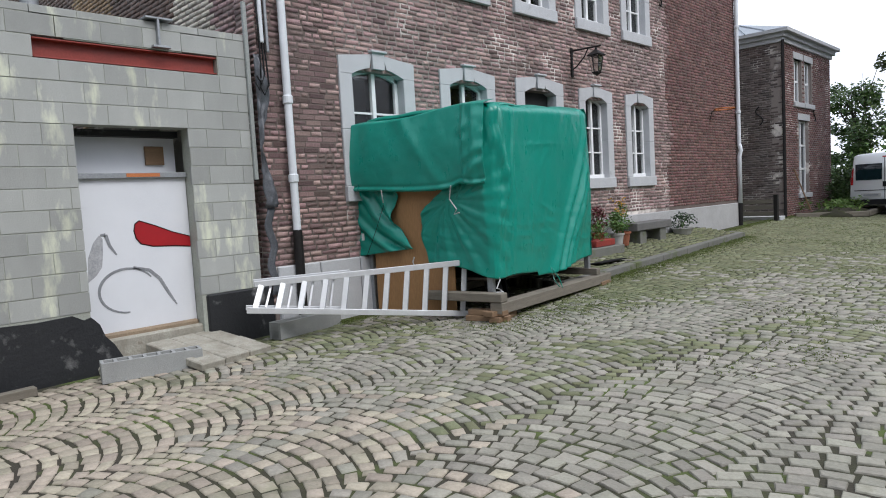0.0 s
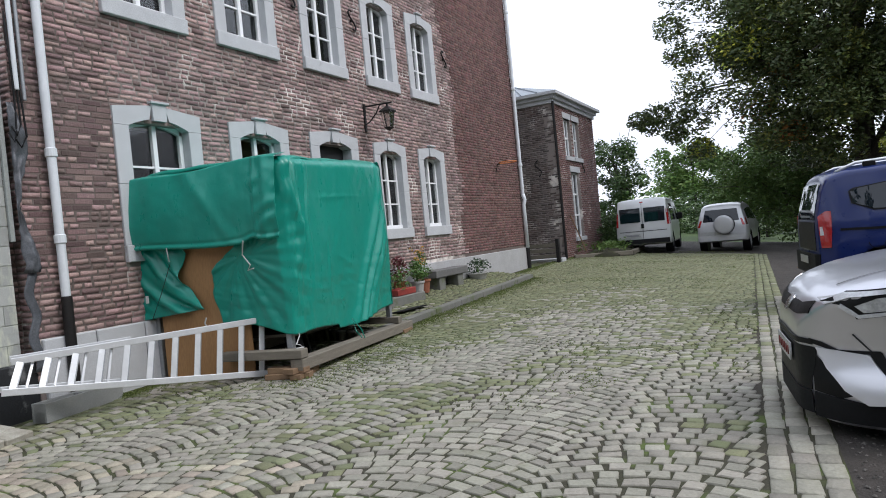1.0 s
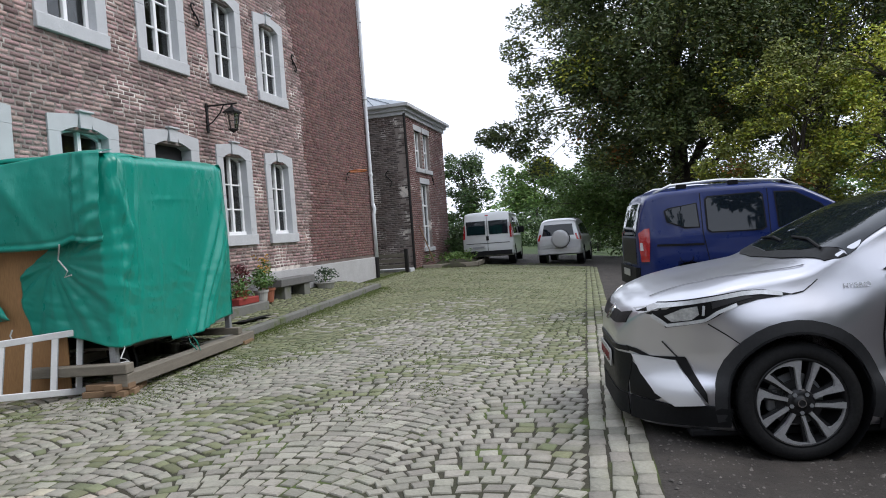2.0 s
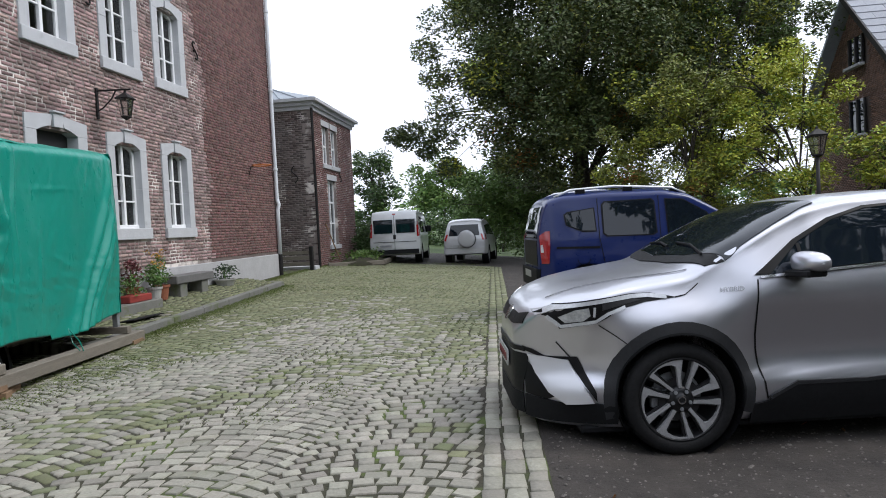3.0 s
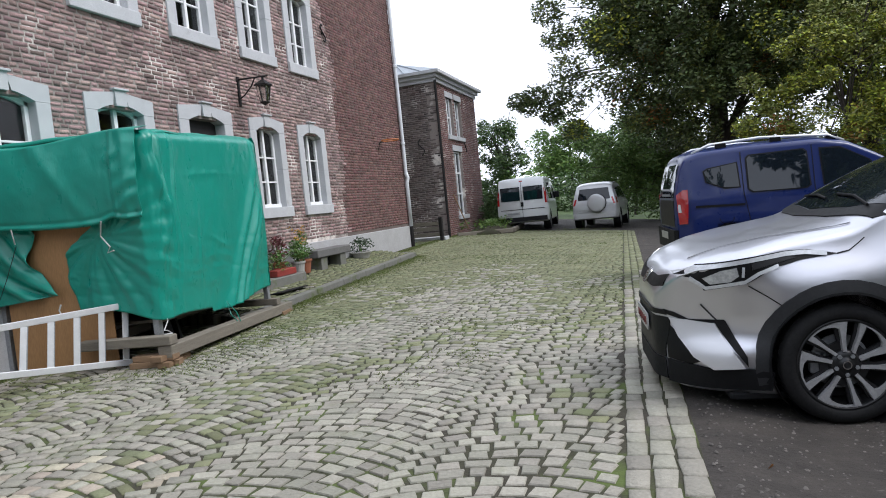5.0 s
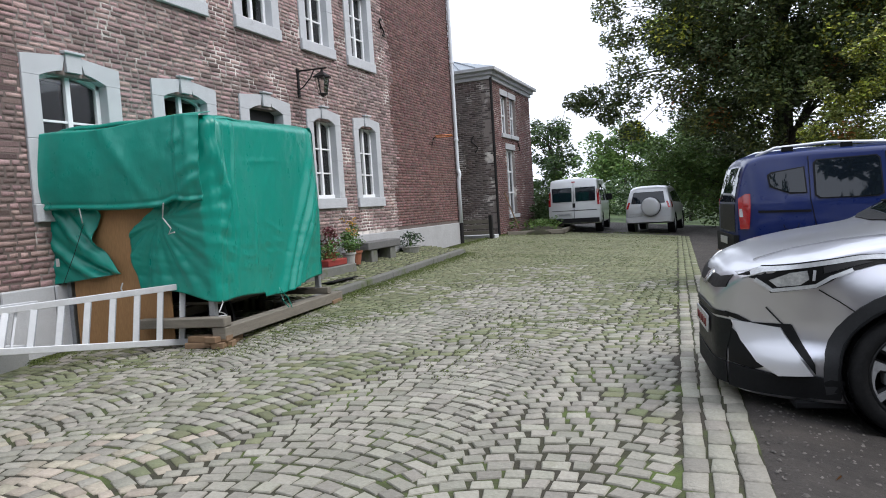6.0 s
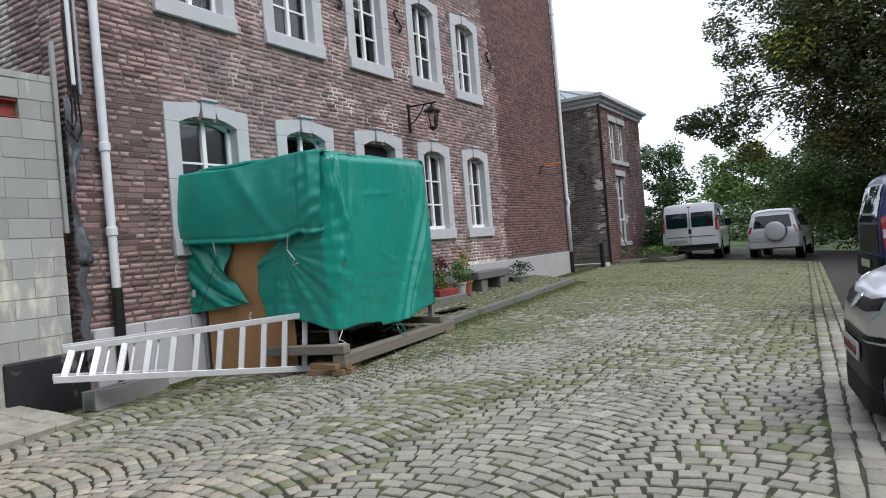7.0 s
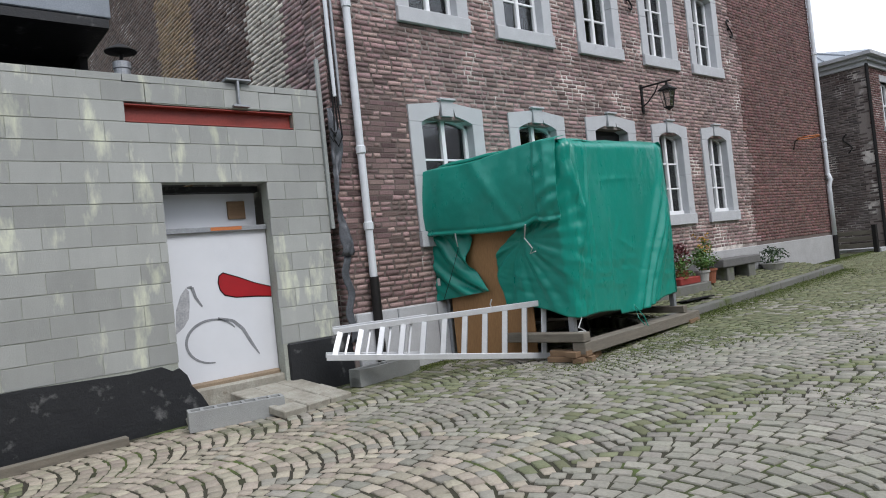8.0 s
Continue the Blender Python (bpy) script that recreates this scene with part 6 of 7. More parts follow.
spare = lathe([(0.0, 0.13), (0.24, 0.13), (0.31, 0.11), (0.345, 0.05), (0.345, -0.06), (0.30, -0.1), (0.0, -0.1)], seg=32, m=Matrix.Translation((4.2, 0.12, 0.98)) @ pose(0, 0, 0, 0, 90, 0))
sp = part("spare_wheel", spare, M_RUBBER, off_r, "spare wheel", True)
part("spare_cover", lathe([(0.0, 0.14), (0.26, 0.145), (0.325, 0.13), (0.335, 0.10)], seg=32, m=Matrix.Translation((4.2, 0.12, 0.98)) @ pose(0, 0, 0, 0, 90, 0)), M_SUV, sp, "pale spare wheel cover", True)
for d in (-1, 1):
    part("roof_rail", tube([(1.9, d * 0.52, 1.63), (2.1, d * 0.52, 1.72), (3.4, d * 0.5, 1.71), (3.6, d * 0.5, 1.62)], 0.018, seg=6), M_ALU, off_r)

# ---- annex house at the end ----
ann = thing("annex_house", "small two-storey brick house with a stone cornice and zinc roof", "house")
AX, AY0, AY1, AZ = -6.72, 21.72, 26.6, 5.42
AW = [(22.85, 23.55, 3.72, 5.02), (23.85, 24.55, 3.72, 5.02), (23.2, 24.15, 0.95, 3.2)]
bm = bmesh.new()
cols = sorted({AY0, AY1, *[v for h in AW for v in h[:2]]})
zs = sorted({-0.4, AZ, *[v for h in AW for v in h[2:]]})
for a, b in zip(cols, cols[1:]):
    for c, d in zip(zs, zs[1:]):
        if not any(h[0] - 0.01 < (a + b) / 2 < h[1] + 0.01 and h[2] - 0.01 < (c + d) / 2 < h[3] + 0.01 for h in AW):
            box(AX - 0.3, a, c, AX - 0.008, b, d, 0, bm)
bmesh.ops.remove_doubles(bm, verts=bm.verts, dist=0.0005)
part("wall", bm, M_MORTAR, ann)
part("wall", box(-12, AY0 + 0.008, -0.4, AX - 0.301, AY0 + 0.3, AZ), M_MORTAR, ann)
part("wall", box(-12, AY1 - 0.3, -0.4, AX - 0.301, AY1, AZ), M_MORTAR, ann)
cor = bmesh.new()
for k, (o, z0, z1) in enumerate(((0.06, AZ - 0.05, AZ + 0.08), (0.14, AZ + 0.08, AZ + 0.2), (0.26, AZ + 0.2, AZ + 0.3))):
    box(-12, AY0 - o, z0, AX + o, AY1 + o, z1, 0.006, cor)
part("cornice", cor, M_STONE, ann, "pale stone cornice")
rf = bmesh.new()
e0 = [(-12, AY0 - 0.26), (AX + 0.26, AY0 - 0.26), (AX + 0.26, AY1 + 0.26), (-12, AY1 + 0.26)]
lo = [rf.verts.new((x, y, AZ + 0.3)) for x, y in e0]
r0, r1 = rf.verts.new((-12, (AY0 + AY1) / 2, AZ + 1.25)), rf.verts.new((AX - 2.2, (AY0 + AY1) / 2, AZ + 1.25))
for q in ((lo[0], lo[1], r1, r0), (lo[1], lo[2], r1), (lo[2], lo[3], r0, r1), (lo[3], lo[2], lo[1], lo[0])):
    rf.faces.new(q)
roof_a = part("roof", rf, M_SLATE, ann, "grey standing-seam zinc roof")
for k in range(9):
    x = -11.5 + 0.55 * k
    part("seam", beam((x, AY0 - 0.22, AZ + 0.33), (min(x, AX - 2.2), (AY0 + AY1) / 2 - 0.05, AZ + 1.26), 0.025, 0.03), M_SLATE, roof_a)
for h in AW:
    wn_ = new("window")
    wn_.parent = ann
    part("window_sill", box(AX - 0.2, h[0] - 0.12, h[2] - 0.14, AX + 0.06, h[1] + 0.12, h[2], 0.006), M_STONE, wn_)
    part("lintel", box(AX - 0.2, h[0] - 0.1, h[3], AX + 0.015, h[1] + 0.1, h[3] + 0.2, 0.006), M_STONE, wn_)
    fr = bmesh.new()
    for a, b in ((h[0], h[0] + 0.07), (h[1] - 0.07, h[1]), ((h[0] + h[1]) / 2 - 0.04, (h[0] + h[1]) / 2 + 0.04)):
        box(AX - 0.16, a, h[2], AX - 0.1, b, h[3], 0, fr)
    n = 3 if h[3] - h[2] > 2 else 2
    for k in range(n + 1):
        z = h[2] + (h[3] - h[2] - 0.06) * k / n
        box(AX - 0.158, h[0], z, AX - 0.098, h[1], z + 0.06, 0, fr)
    part("frame", fr, M_WHITE, wn_)
    part("pane", box(AX - 0.15, h[0] + 0.02, h[2], AX - 0.144, h[1] - 0.02, h[3]), M_CARGLASS, wn_)
part("corner_pipe", tube([(AX + 0.05, AY0 - 0.03, 0.2), (AX + 0.05, AY0 - 0.03, AZ)], 0.045, seg=8), M_IRON, ann)
wall_tie(AX, 24.7, 3.4, 0.5)
tie = thing("wall_tie", "black iron S-shaped wall tie on the annex flank", "wall tie", "wall ties")
part("scroll", tube([(-7.35 + 0.10 * math.sin(2 * math.pi * k / 20), AY0 - 0.03, 3.05 + 0.55 * k / 20) for k in range(21)], 0.02, seg=6), M_IRON, tie)

gate = thing("low_gate", "weathered low timber gate between the two houses", "gate")
for z in (0.42, 0.60, 0.76):
    part("board", box(-7.9, 20.5, z, -6.55, 20.54, z + 0.11, 0.004), M_TIMBER, gate)
for x in (-7.85, -6.55):
    part("post", box(x - 0.05, 20.45, 0.1, x + 0.05, 20.58, 1.0 if x > -7 else 0.95, 0.006), M_IRON, gate)
stepb = thing("passage_step", "grey stone step in the passage between the houses", "step")
part("slab", box(-8.2, 20.7, 0.0, -6.5, 21.1, 0.38, 0.01), M_STONE, stepb)

bed = thing("garden_bed", "planted bed edged with old timber by the annex", "garden bed")
gb = ground_z(-5.8, 23.5)
part("edging", beam((-6.6, 22.3, gb + 0.08), (-5.0, 23.6, gb + 0.04), 0.14, 0.16, 0.02), M_TIMBER, bed)
part("edging", beam((-5.0, 23.6, gb + 0.04), (-5.2, 26.5, gb + 0.06), 0.14, 0.16, 0.02), M_TIMBER, bed)
mound = bmesh.new()
bmesh.ops.create_icosphere(mound, subdivisions=3, radius=1, matrix=Matrix.Translation((-5.9, 24.3, gb)) @ Matrix.Diagonal((0.75, 1.7, 0.28, 1)))
for v in mound.verts:
    v.co.z += 0.05 * wob(v.co.x, v.co.y, 0, 4)
part("soil", mound, M_SOIL, bed, smooth=True)
frng = np.random.default_rng(21)
M_LEAF_BUSH = mat("bush_leaf", (0.06, 0.115, 0.025), (0.04, 0.08, 0.02), island=0.4, hue=0.025, rough=0.6, bump=0)
M_LEAF_MID = mat("hedge_leaf", (0.13, 0.215, 0.045), (0.09, 0.165, 0.035), island=0.4, hue=0.02, rough=0.65, bump=0)
M_LEAF_TREE = mat("beech_leaf", (0.060, 0.092, 0.024), (0.085, 0.105, 0.027), island=0.45, hue=0.03, rough=0.6, bump=0)
M_LEAF_YEL = mat("autumn_yellow_leaf", (0.46, 0.48, 0.05), (0.34, 0.40, 0.05), island=0.35, hue=0.03, rough=0.6, bump=0)
M_LEAF_RED = mat("autumn_orange_leaf", (0.36, 0.15, 0.03), (0.25, 0.12, 0.03), island=0.4, hue=0.03, rough=0.6, bump=0)
M_LEAF_OLIVE = mat("olive_autumn_leaf", (0.20, 0.215, 0.04), (0.14, 0.18, 0.035), island=0.4, hue=0.03, rough=0.6, bump=0)
M_BARK = mat("dark_tree_bark", (0.075, 0.062, 0.05), (0.05, 0.042, 0.035), rough=0.95, scale=4, bump=0.8, bump_scale=18, aniso=(1, 1, 0.25))
bedplants = [(-5.9 + frng.normal() * 0.35, 24.2 + frng.normal() * 0.8, gb + frng.uniform(0.2, 0.4), 0.22) for _ in range(26)]
leaf_part("ground_plants", leaf_cloud(frng, bedplants, 40, 0.06), M_LEAF_MID, bed)
stick = thing("garden_cane", "pale garden cane leaning against the annex wall", "cane")
part("cane", tube([(-6.35, 22.9, 0.45), (AX + 0.02, 22.6, 1.7)], 0.02, seg=6), M_TIMBER_NEW, stick)
bushy = thing("garden_bush", "dense round dark green bush beside the annex", "bush")
part("stem", tube([(-5.95, 25.6, gb), (-5.9, 25.6, gb + 0.7)], [0.06, 0.03], seg=7), M_BARK, bushy)
cs = [(-5.95 + frng.normal() * 0.32, 25.6 + frng.normal() * 0.4, gb + 0.75 + frng.normal() * 0.28, 0.32) for _ in range(24)]
leaf_part("crown", leaf_cloud(frng, cs, 150, 0.05), M_LEAF_BUSH, bushy)
fence = thing("iron_fence", "dark iron fence and brick pier beside the van", "fence")
part("pier", box(-6.3, 29.2, 0.0, -5.9, 29.6, 1.75, 0.02), M_BRICK_ONE, fence)
for k in range(9):
    part("fence_bar", tube([(-7.6 + 0.16 * k, 29.4, 0.1), (-7.6 + 0.16 * k, 29.4, 1.5)], 0.014, seg=5), M_IRON, fence)
for z in (0.4, 1.35):
    part("fence_rail", tube([(-7.7, 29.4, z), (-6.1, 29.4, z)], 0.018, seg=5), M_IRON, fence)


# ---- trees and shrubs ----
def limb(bm, a, b, r0, r1, bend, seg=7, n=5):
    a, b = Vector(a), Vector(b)
    pts, rad = [], []
    for i in range(n + 1):
        t = i / n
        p = a.lerp(b, t) + Vector(bend) * math.sin(math.pi * t)
        pts.append(p)
        rad.append(r0 + (r1 - r0) * t)
    tube(pts, rad, bm, seg)
    return pts


def tree(name, label, base, height, crown, seed, leaves, per, size, trunk_r, n_limbs=14, group="", accents=(), clump=0.75, n_clumps=160, low=0.15, extra=()):
    """A tapered trunk, limbs to the crown's clumps, and the clumps' leaves. crown: centre and radii."""
    rng = np.random.default_rng(seed)
    t = thing(name, label, "tree" if "tree" in name else "shrub", group)
    (cx, cy, cz), (rx, ry, rz) = crown
    bx, by, bz_ = base
    bm = bmesh.new()
    top = limb(bm, base, (cx, cy, bz_ + height * 0.78), trunk_r, trunk_r * 0.25, (0.2, 0.1, 0), 10, 8)
    part("trunk", bm, M_BARK, t, smooth=True)
    clumps = []
    while len(clumps) < n_clumps:
        d = rng.uniform(-1, 1, 3)
        q = float(np.linalg.norm(d))
        edge = 0.82 + 0.3 * noise.noise(Vector((d[0] * 2.2 + seed, d[1] * 2.2, d[2] * 2.2)))
        if q > edge or (q < 0.35 and rng.random() < 0.6):
            continue
        p = (cx + d[0] * rx, cy + d[1] * ry, cz + d[2] * rz)
        if p[2] < bz_ + low:
            continue
        clumps.append((*p, clump * rng.uniform(0.55, 1.25)))
    clumps += list(extra)
    order = sorted(range(len(clumps)), key=lambda k: -clumps[k][3])[:n_limbs]
    for k in order:
        c = clumps[k]
        s = top[min(max(int(8 * (c[2] - bz_) / height * 0.75), 2), 7)]
        bm = bmesh.new()
        mid = limb(bm, s, c[:3], trunk_r * 0.28, 0.02, (0, 0, 0.3), 6, 5)
        for j in range(3):
            e = Vector(c[:3]) + Vector(rng.normal(size=3)) * c[3] * 0.8
            limb(bm, mid[3], e, 0.03, 0.008, (0, 0, 0.1), 5, 3)
        part("limb", bm, M_BARK, t, smooth=True)
    for k, e in enumerate(extra):
        bm = bmesh.new()
        limb(bm, Vector(e[:3]).lerp(top[5], 0.45), e[:3], 0.03, 0.008, (0, 0.2, 0.35), 6, 6)
        part("limb", bm, M_BARK, t, smooth=True)
    leaf_part("crown", leaf_cloud(rng, clumps, per, size), leaves, t)
    for m_, share, lo_, hi_ in accents:
        sel = [c for c in clumps if lo_ <= (c[2] - bz_) / height <= hi_]
        sel = [sel[i] for i in rng.choice(len(sel), max(int(len(sel) * share), 1), replace=False)]
        leaf_part("autumn_leaves", leaf_cloud(rng, sel, per // 2, size), m_, t, "turning autumn leaves")
    return t


g0 = ground_z(2, 30)
tree("beech_tree", "large dark green beech tree spreading over the parking lot", (2.3, 29.5, g0 - 0.05), 15, ((1.9, 28.0, 9.0), (6.6, 5.0, 6.8)), 3, M_LEAF_TREE, 430, 0.080, 0.45, 22,
     accents=((M_LEAF_RED, 0.08, 0.1, 0.6), (M_LEAF_OLIVE, 0.38, 0.1, 0.9), (M_LEAF_YEL, 0.05, 0.1, 0.8)), clump=1.05, n_clumps=400, low=3.4,
     extra=((-4.9, 26.5, 5.0, 0.5), (-4.2, 26.3, 5.1, 0.6), (-3.5, 26.2, 5.0, 0.7), (-3.7, 26.4, 4.3, 0.5), (-3.6, 27, 8.3, 0.7), (-2.9, 27, 3.7, 0.6), (-3.2, 27, 9.4, 0.8), (-4.5, 26.4, 4.75, 0.5), (-3.1, 26.5, 4.6, 0.8), (-2.6, 26.6, 5.2, 0.9), (-3.0, 26.8, 6.0, 0.8), (-3.3, 27, 7.2, 0.7)))
tree("maple_tree", "large dark tree with turning leaves behind the lot", (7.6, 31, g0 - 0.1), 13, ((7.8, 29.5, 8.0), (4.6, 4.0, 5.6)), 8, M_LEAF_TREE, 380, 0.085, 0.35, 16,
     accents=((M_LEAF_YEL, 0.5, 0.0, 0.9), (M_LEAF_MID, 0.4, 0.1, 0.9)), clump=0.95, n_clumps=120)
tree("lot_shrub", "tall shrub turning yellow and orange at the lot's edge", (5.0, 22.5, ground_z(5, 22) - 0.05), 5.4, ((5.0, 22.8, 3.3), (3.2, 1.5, 3.1)), 12, M_LEAF_OLIVE, 260, 0.058, 0.09, 14,
     "shrubs of the lot", ((M_LEAF_YEL, 0.8, 0, 1), (M_LEAF_RED, 0.2, 0, 0.6)), 0.55, 95, 0.3)
tree("lot_shrub", "bright yellow-green shrub behind the lamp post", (8.4, 21.6, ground_z(8, 22) - 0.05), 5.6, ((7.6, 21.8, 3.7), (2.2, 1.3, 3.0)), 15, M_LEAF_YEL, 230, 0.055, 0.08, 14,
     "shrubs of the lot", ((M_LEAF_MID, 0.5, 0, 1), (M_LEAF_RED, 0.07, 0, 0.6)), 0.5, 70, 0.3)
tree("lot_shrub", "low yellow shrub before the brick house", (11.2, 22.8, ground_z(11, 23) - 0.05), 3.6, ((11.0, 22.6, 2.6), (1.3, 0.9, 1.5)), 17, M_LEAF_YEL, 110, 0.07, 0.06, 10,
     "shrubs of the lot", ((M_LEAF_MID, 0.3, 0, 1),), 0.42, 32, 0.3)
tree("lot_shrub", "dense green shrub at the end of the lot", (1.2, 32.6, g0 - 0.1), 4.5, ((0.6, 32.6, 2.2), (4.4, 1.5, 2.5)), 19, M_LEAF_MID, 300, 0.075, 0.08, 12,
     "shrubs of the lot", ((M_LEAF_MID, 0.5, 0, 1),), 0.75, 110, 0.0)
tree("garden_tree", "slender green garden tree behind the van", (-8.6, 38, -0.1), 6.0, ((-8.6, 38, 3.6), (1.8, 1.5, 2.7)), 23, M_LEAF_BUSH, 110, 0.10, 0.1, 12, "garden trees", ((M_LEAF_MID, 0.3, 0, 1),), 0.6, 46, 0.3)
tree("garden_tree", "bushy green garden tree behind the fence", (-1.4, 38.5, -0.2), 5.6, ((-1.6, 38.5, 3.1), (3.2, 1.8, 2.7)), 27, M_LEAF_MID, 170, 0.11, 0.1, 12, "garden trees", ((M_LEAF_BUSH, 0.4, 0, 1),), 0.8, 60, 0.2)
tree("garden_tree", "pale distant tree over the meadow", (-9, 70, -0.3), 8.5, ((-8.5, 70, 5.0), (5.5, 3, 4.0)), 29, M_LEAF_MID, 150, 0.2, 0.2, 10, "garden trees", (), 1.3, 50, 0.2)
hedge_c = [(float(frng.uniform(-16, 16)), float(46 + frng.normal() * 1.2), float(frng.uniform(0.0, 2.2)), 0.8) for _ in range(170)]
tagged(leaf_part("hedge", leaf_cloud(frng, hedge_c, 120, 0.12), M_LEAF_BUSH, None), "dense green hedge closing the garden", "hedge", kind="stuff")
wood_c = [(float(frng.uniform(-90, 110)), float(120 + frng.normal() * 6), float(frng.uniform(0, 6.5)), 2.2) for _ in range(420)]
tagged(leaf_part("far_woods", leaf_cloud(frng, wood_c, 60, 0.5), M_LEAF_MID, None), "far line of woods behind the garden", "woods", kind="stuff")
# unseen hedge, added so that panes and paint mirror something dark
side_c = [(float(20 + frng.normal() * 1.2), float(frng.uniform(-16, 20)), float(frng.uniform(0, 9.5)), 1.5) for _ in range(480)]
tagged(leaf_part("lot_hedge", leaf_cloud(frng, side_c, 90, 0.28), M_LEAF_BUSH, None), "tall hedge added out of view to darken reflections", "hedge", kind="stuff")

back_c = [(float(frng.uniform(-22, 24)), float(-13 + frng.normal() * 1.5), float(frng.uniform(0, 1.0) ** 0.8 * (8.5 + 3.0 * math.sin(k * 1.7))), 1.3) for k in range(420)]
tagged(leaf_part("rear_trees", leaf_cloud(frng, back_c, 80, 0.22), M_LEAF_BUSH, None), "dense row of trees closing the yard", "trees", kind="stuff")
tall_c = [(float(14 + frng.normal() * 1.2), float(frng.uniform(-12, 1)), float(frng.uniform(0, 1) ** 0.8 * (11.0 + 3.5 * math.sin(k * 1.3))), 1.3) for k in range(260)]
tagged(leaf_part("lot_trees", leaf_cloud(frng, tall_c, 120, 0.28), M_LEAF_BUSH, None), "tall dense trees beside the parking lot", "trees", kind="stuff")
# unseen wall, added to close the yard and darken what the cars reflect
bw2 = thing("wall_rear_added", "plain brick wall added unseen behind the camera", "wall", kind="structure")
part("wall_body", box(-7.2, -9.4, -0.5, 8, -9.0, 2.6), M_BRICK_ONE, bw2)

# twigs with broad leaves reaching over the lot from beside the silver car
twig = thing("overhanging_shrub", "thin branches with broad dull green leaves", "shrub")
bx_, by_ = 7.4, 10.6
gz2 = ground_z(bx_, by_)
tips = [(4.85, 10.2, 2.75), (5.0, 10.4, 3.7), (5.5, 10.0, 4.1), (6.3, 10.3, 4.3), (5.2, 9.8, 2.1), (5.6, 10.3, 1.8), (6.1, 9.9, 2.9), (6.6, 10.2, 3.6), (6.9, 9.8, 2.4), (7.3, 10.2, 4.2), (6.4, 9.7, 1.6)]
part("stem", tube([(bx_, by_, gz2 - 0.05), (bx_ - 0.1, by_, gz2 + 0.9), (bx_ - 0.3, by_, gz2 + 1.7)], [0.07, 0.05, 0.035], seg=7), M_BARK, twig)
M_LEAF_BROAD = mat("broad_dull_leaf", (0.075, 0.11, 0.055), (0.05, 0.08, 0.04), island=0.35, rough=0.5, bump=0)
lc = []
for k, p in enumerate(tips):
    bm = bmesh.new()
    pts = limb(bm, (bx_ - 0.15, by_, gz2 + 0.8 + 0.06 * k), p, 0.02, 0.004, (0, 0, 0.25), 5, 14)
    part("branch", bm, M_BARK, twig)
    for q in pts[5:]:
        lc.append((q.x, q.y, q.z, 0.16))
leaf_part("foliage", leaf_cloud(frng, lc, 15, 0.062), M_LEAF_BROAD, twig)

# ---- lamp post ----
post = thing("lamp_post", "dark green iron lamp post with a glazed lantern", "lamp post")
lpz = ground_z(6.63, 17)
part("base", lathe([(0.12, 0), (0.12, 0.1), (0.08, 0.2), (0.07, 0.6), (0.05, 0.65)], m=Matrix.Translation((6.63, 17, lpz)), seg=14), M_IRON, post)
part("column", tube([(6.63, 17, lpz + 0.6), (6.63, 17, 2.55)], [0.05, 0.038], seg=12), M_IRON, post, smooth=True)
lantern(6.63, 17, 3.24, 1.25, post)

# ---- brick house on the lot's far side ----
hr = thing("brick_house", "brown brick house with a steep grey tiled roof", "house")
HX, HY0, HY1, EZ, RZ = 12.2, 23.6, 31.6, 5.2, 9.1
M_BRICK_FAR = mat("brown_house_brick", (0.26, 0.145, 0.105), (0.19, 0.11, 0.085), island=0.3, rough=0.9, scale=2, fine=50, bump=0.3)
HM = (HY0 + HY1) / 2
HW = [(26.9, 28.0, 6.55, 7.6), (26.85, 28.05, 4.0, 5.3)]
core = bmesh.new()
prism([(HY0, -0.5), (HY1, -0.5), (HY1, EZ), (HM, RZ - 0.1), (HY0, EZ)], HX + 0.25, HX + 0.5, FACE_X, core)
part("wall", core, M_MORTAR_DARK, hr)
part("wall", box(HX + 0.02, HY0 + 0.01, -0.5, 26, HY0 + 0.25, EZ), M_MORTAR_DARK, hr)
part("wall", box(25.7, HY0 + 0.25, -0.5, 26, HY1, EZ), M_MORTAR, hr)
for a, b, c, d in HW:
    w_ = new("window")
    w_.parent = hr
    part("pane", box(HX + 0.16, a, c, HX + 0.17, b, d), M_CARGLASS, w_)
    fr = bmesh.new()
    for p, q in ((a, a + 0.09), (b - 0.09, b), ((a + b) / 2 - 0.05, (a + b) / 2 + 0.05)):
        box(HX + 0.10, p, c, HX + 0.159, q, d, 0, fr)
    part("frame", fr, M_IRON, w_)
    part("sill", box(HX - 0.06, a - 0.08, c - 0.1, HX + 0.14, b + 0.08, c, 0.005), M_STONE, w_)
M_TILE = mat("grey_roof_tile", (0.30, 0.315, 0.35), (0.24, 0.25, 0.28), rnd=0.12, rough=0.6, scale=1.5, fine=40, bump=0.2)
slope = bmesh.new()
for y0, y1 in ((HY0 - 0.4, HM), (HY1 + 0.4, HM)):
    z0 = EZ - 0.38
    v = [slope.verts.new(p) for p in ((HX - 0.25, y0, z0), (26.2, y0, z0), (26.2, y1, RZ), (HX - 0.25, y1, RZ))]
    slope.faces.new(v)
roof_h = part("roof", slope, M_SLATE, hr)
so_ = roof_h.modifiers.new("thickness", "SOLIDIFY")
so_.thickness = 0.12
rowsn = 13
dyr, dzr = (HM - HY0 + 0.4), (RZ - EZ + 0.38)
ang = math.degrees(math.atan2(dzr, dyr))
leng = math.hypot(dyr, dzr) / rowsn
bmt = box(-0.52, 0, 0, 0.52, leng * 1.1, 0.055, 0.006)
tile_me = bpy.data.meshes.new("roof_tile")
bmt.to_mesh(tile_me)
bmt.free()
tile_me.materials.append(M_TILE)
half_bm = box(-0.25, 0, 0, 0.26, leng * 1.1, 0.055, 0.006)
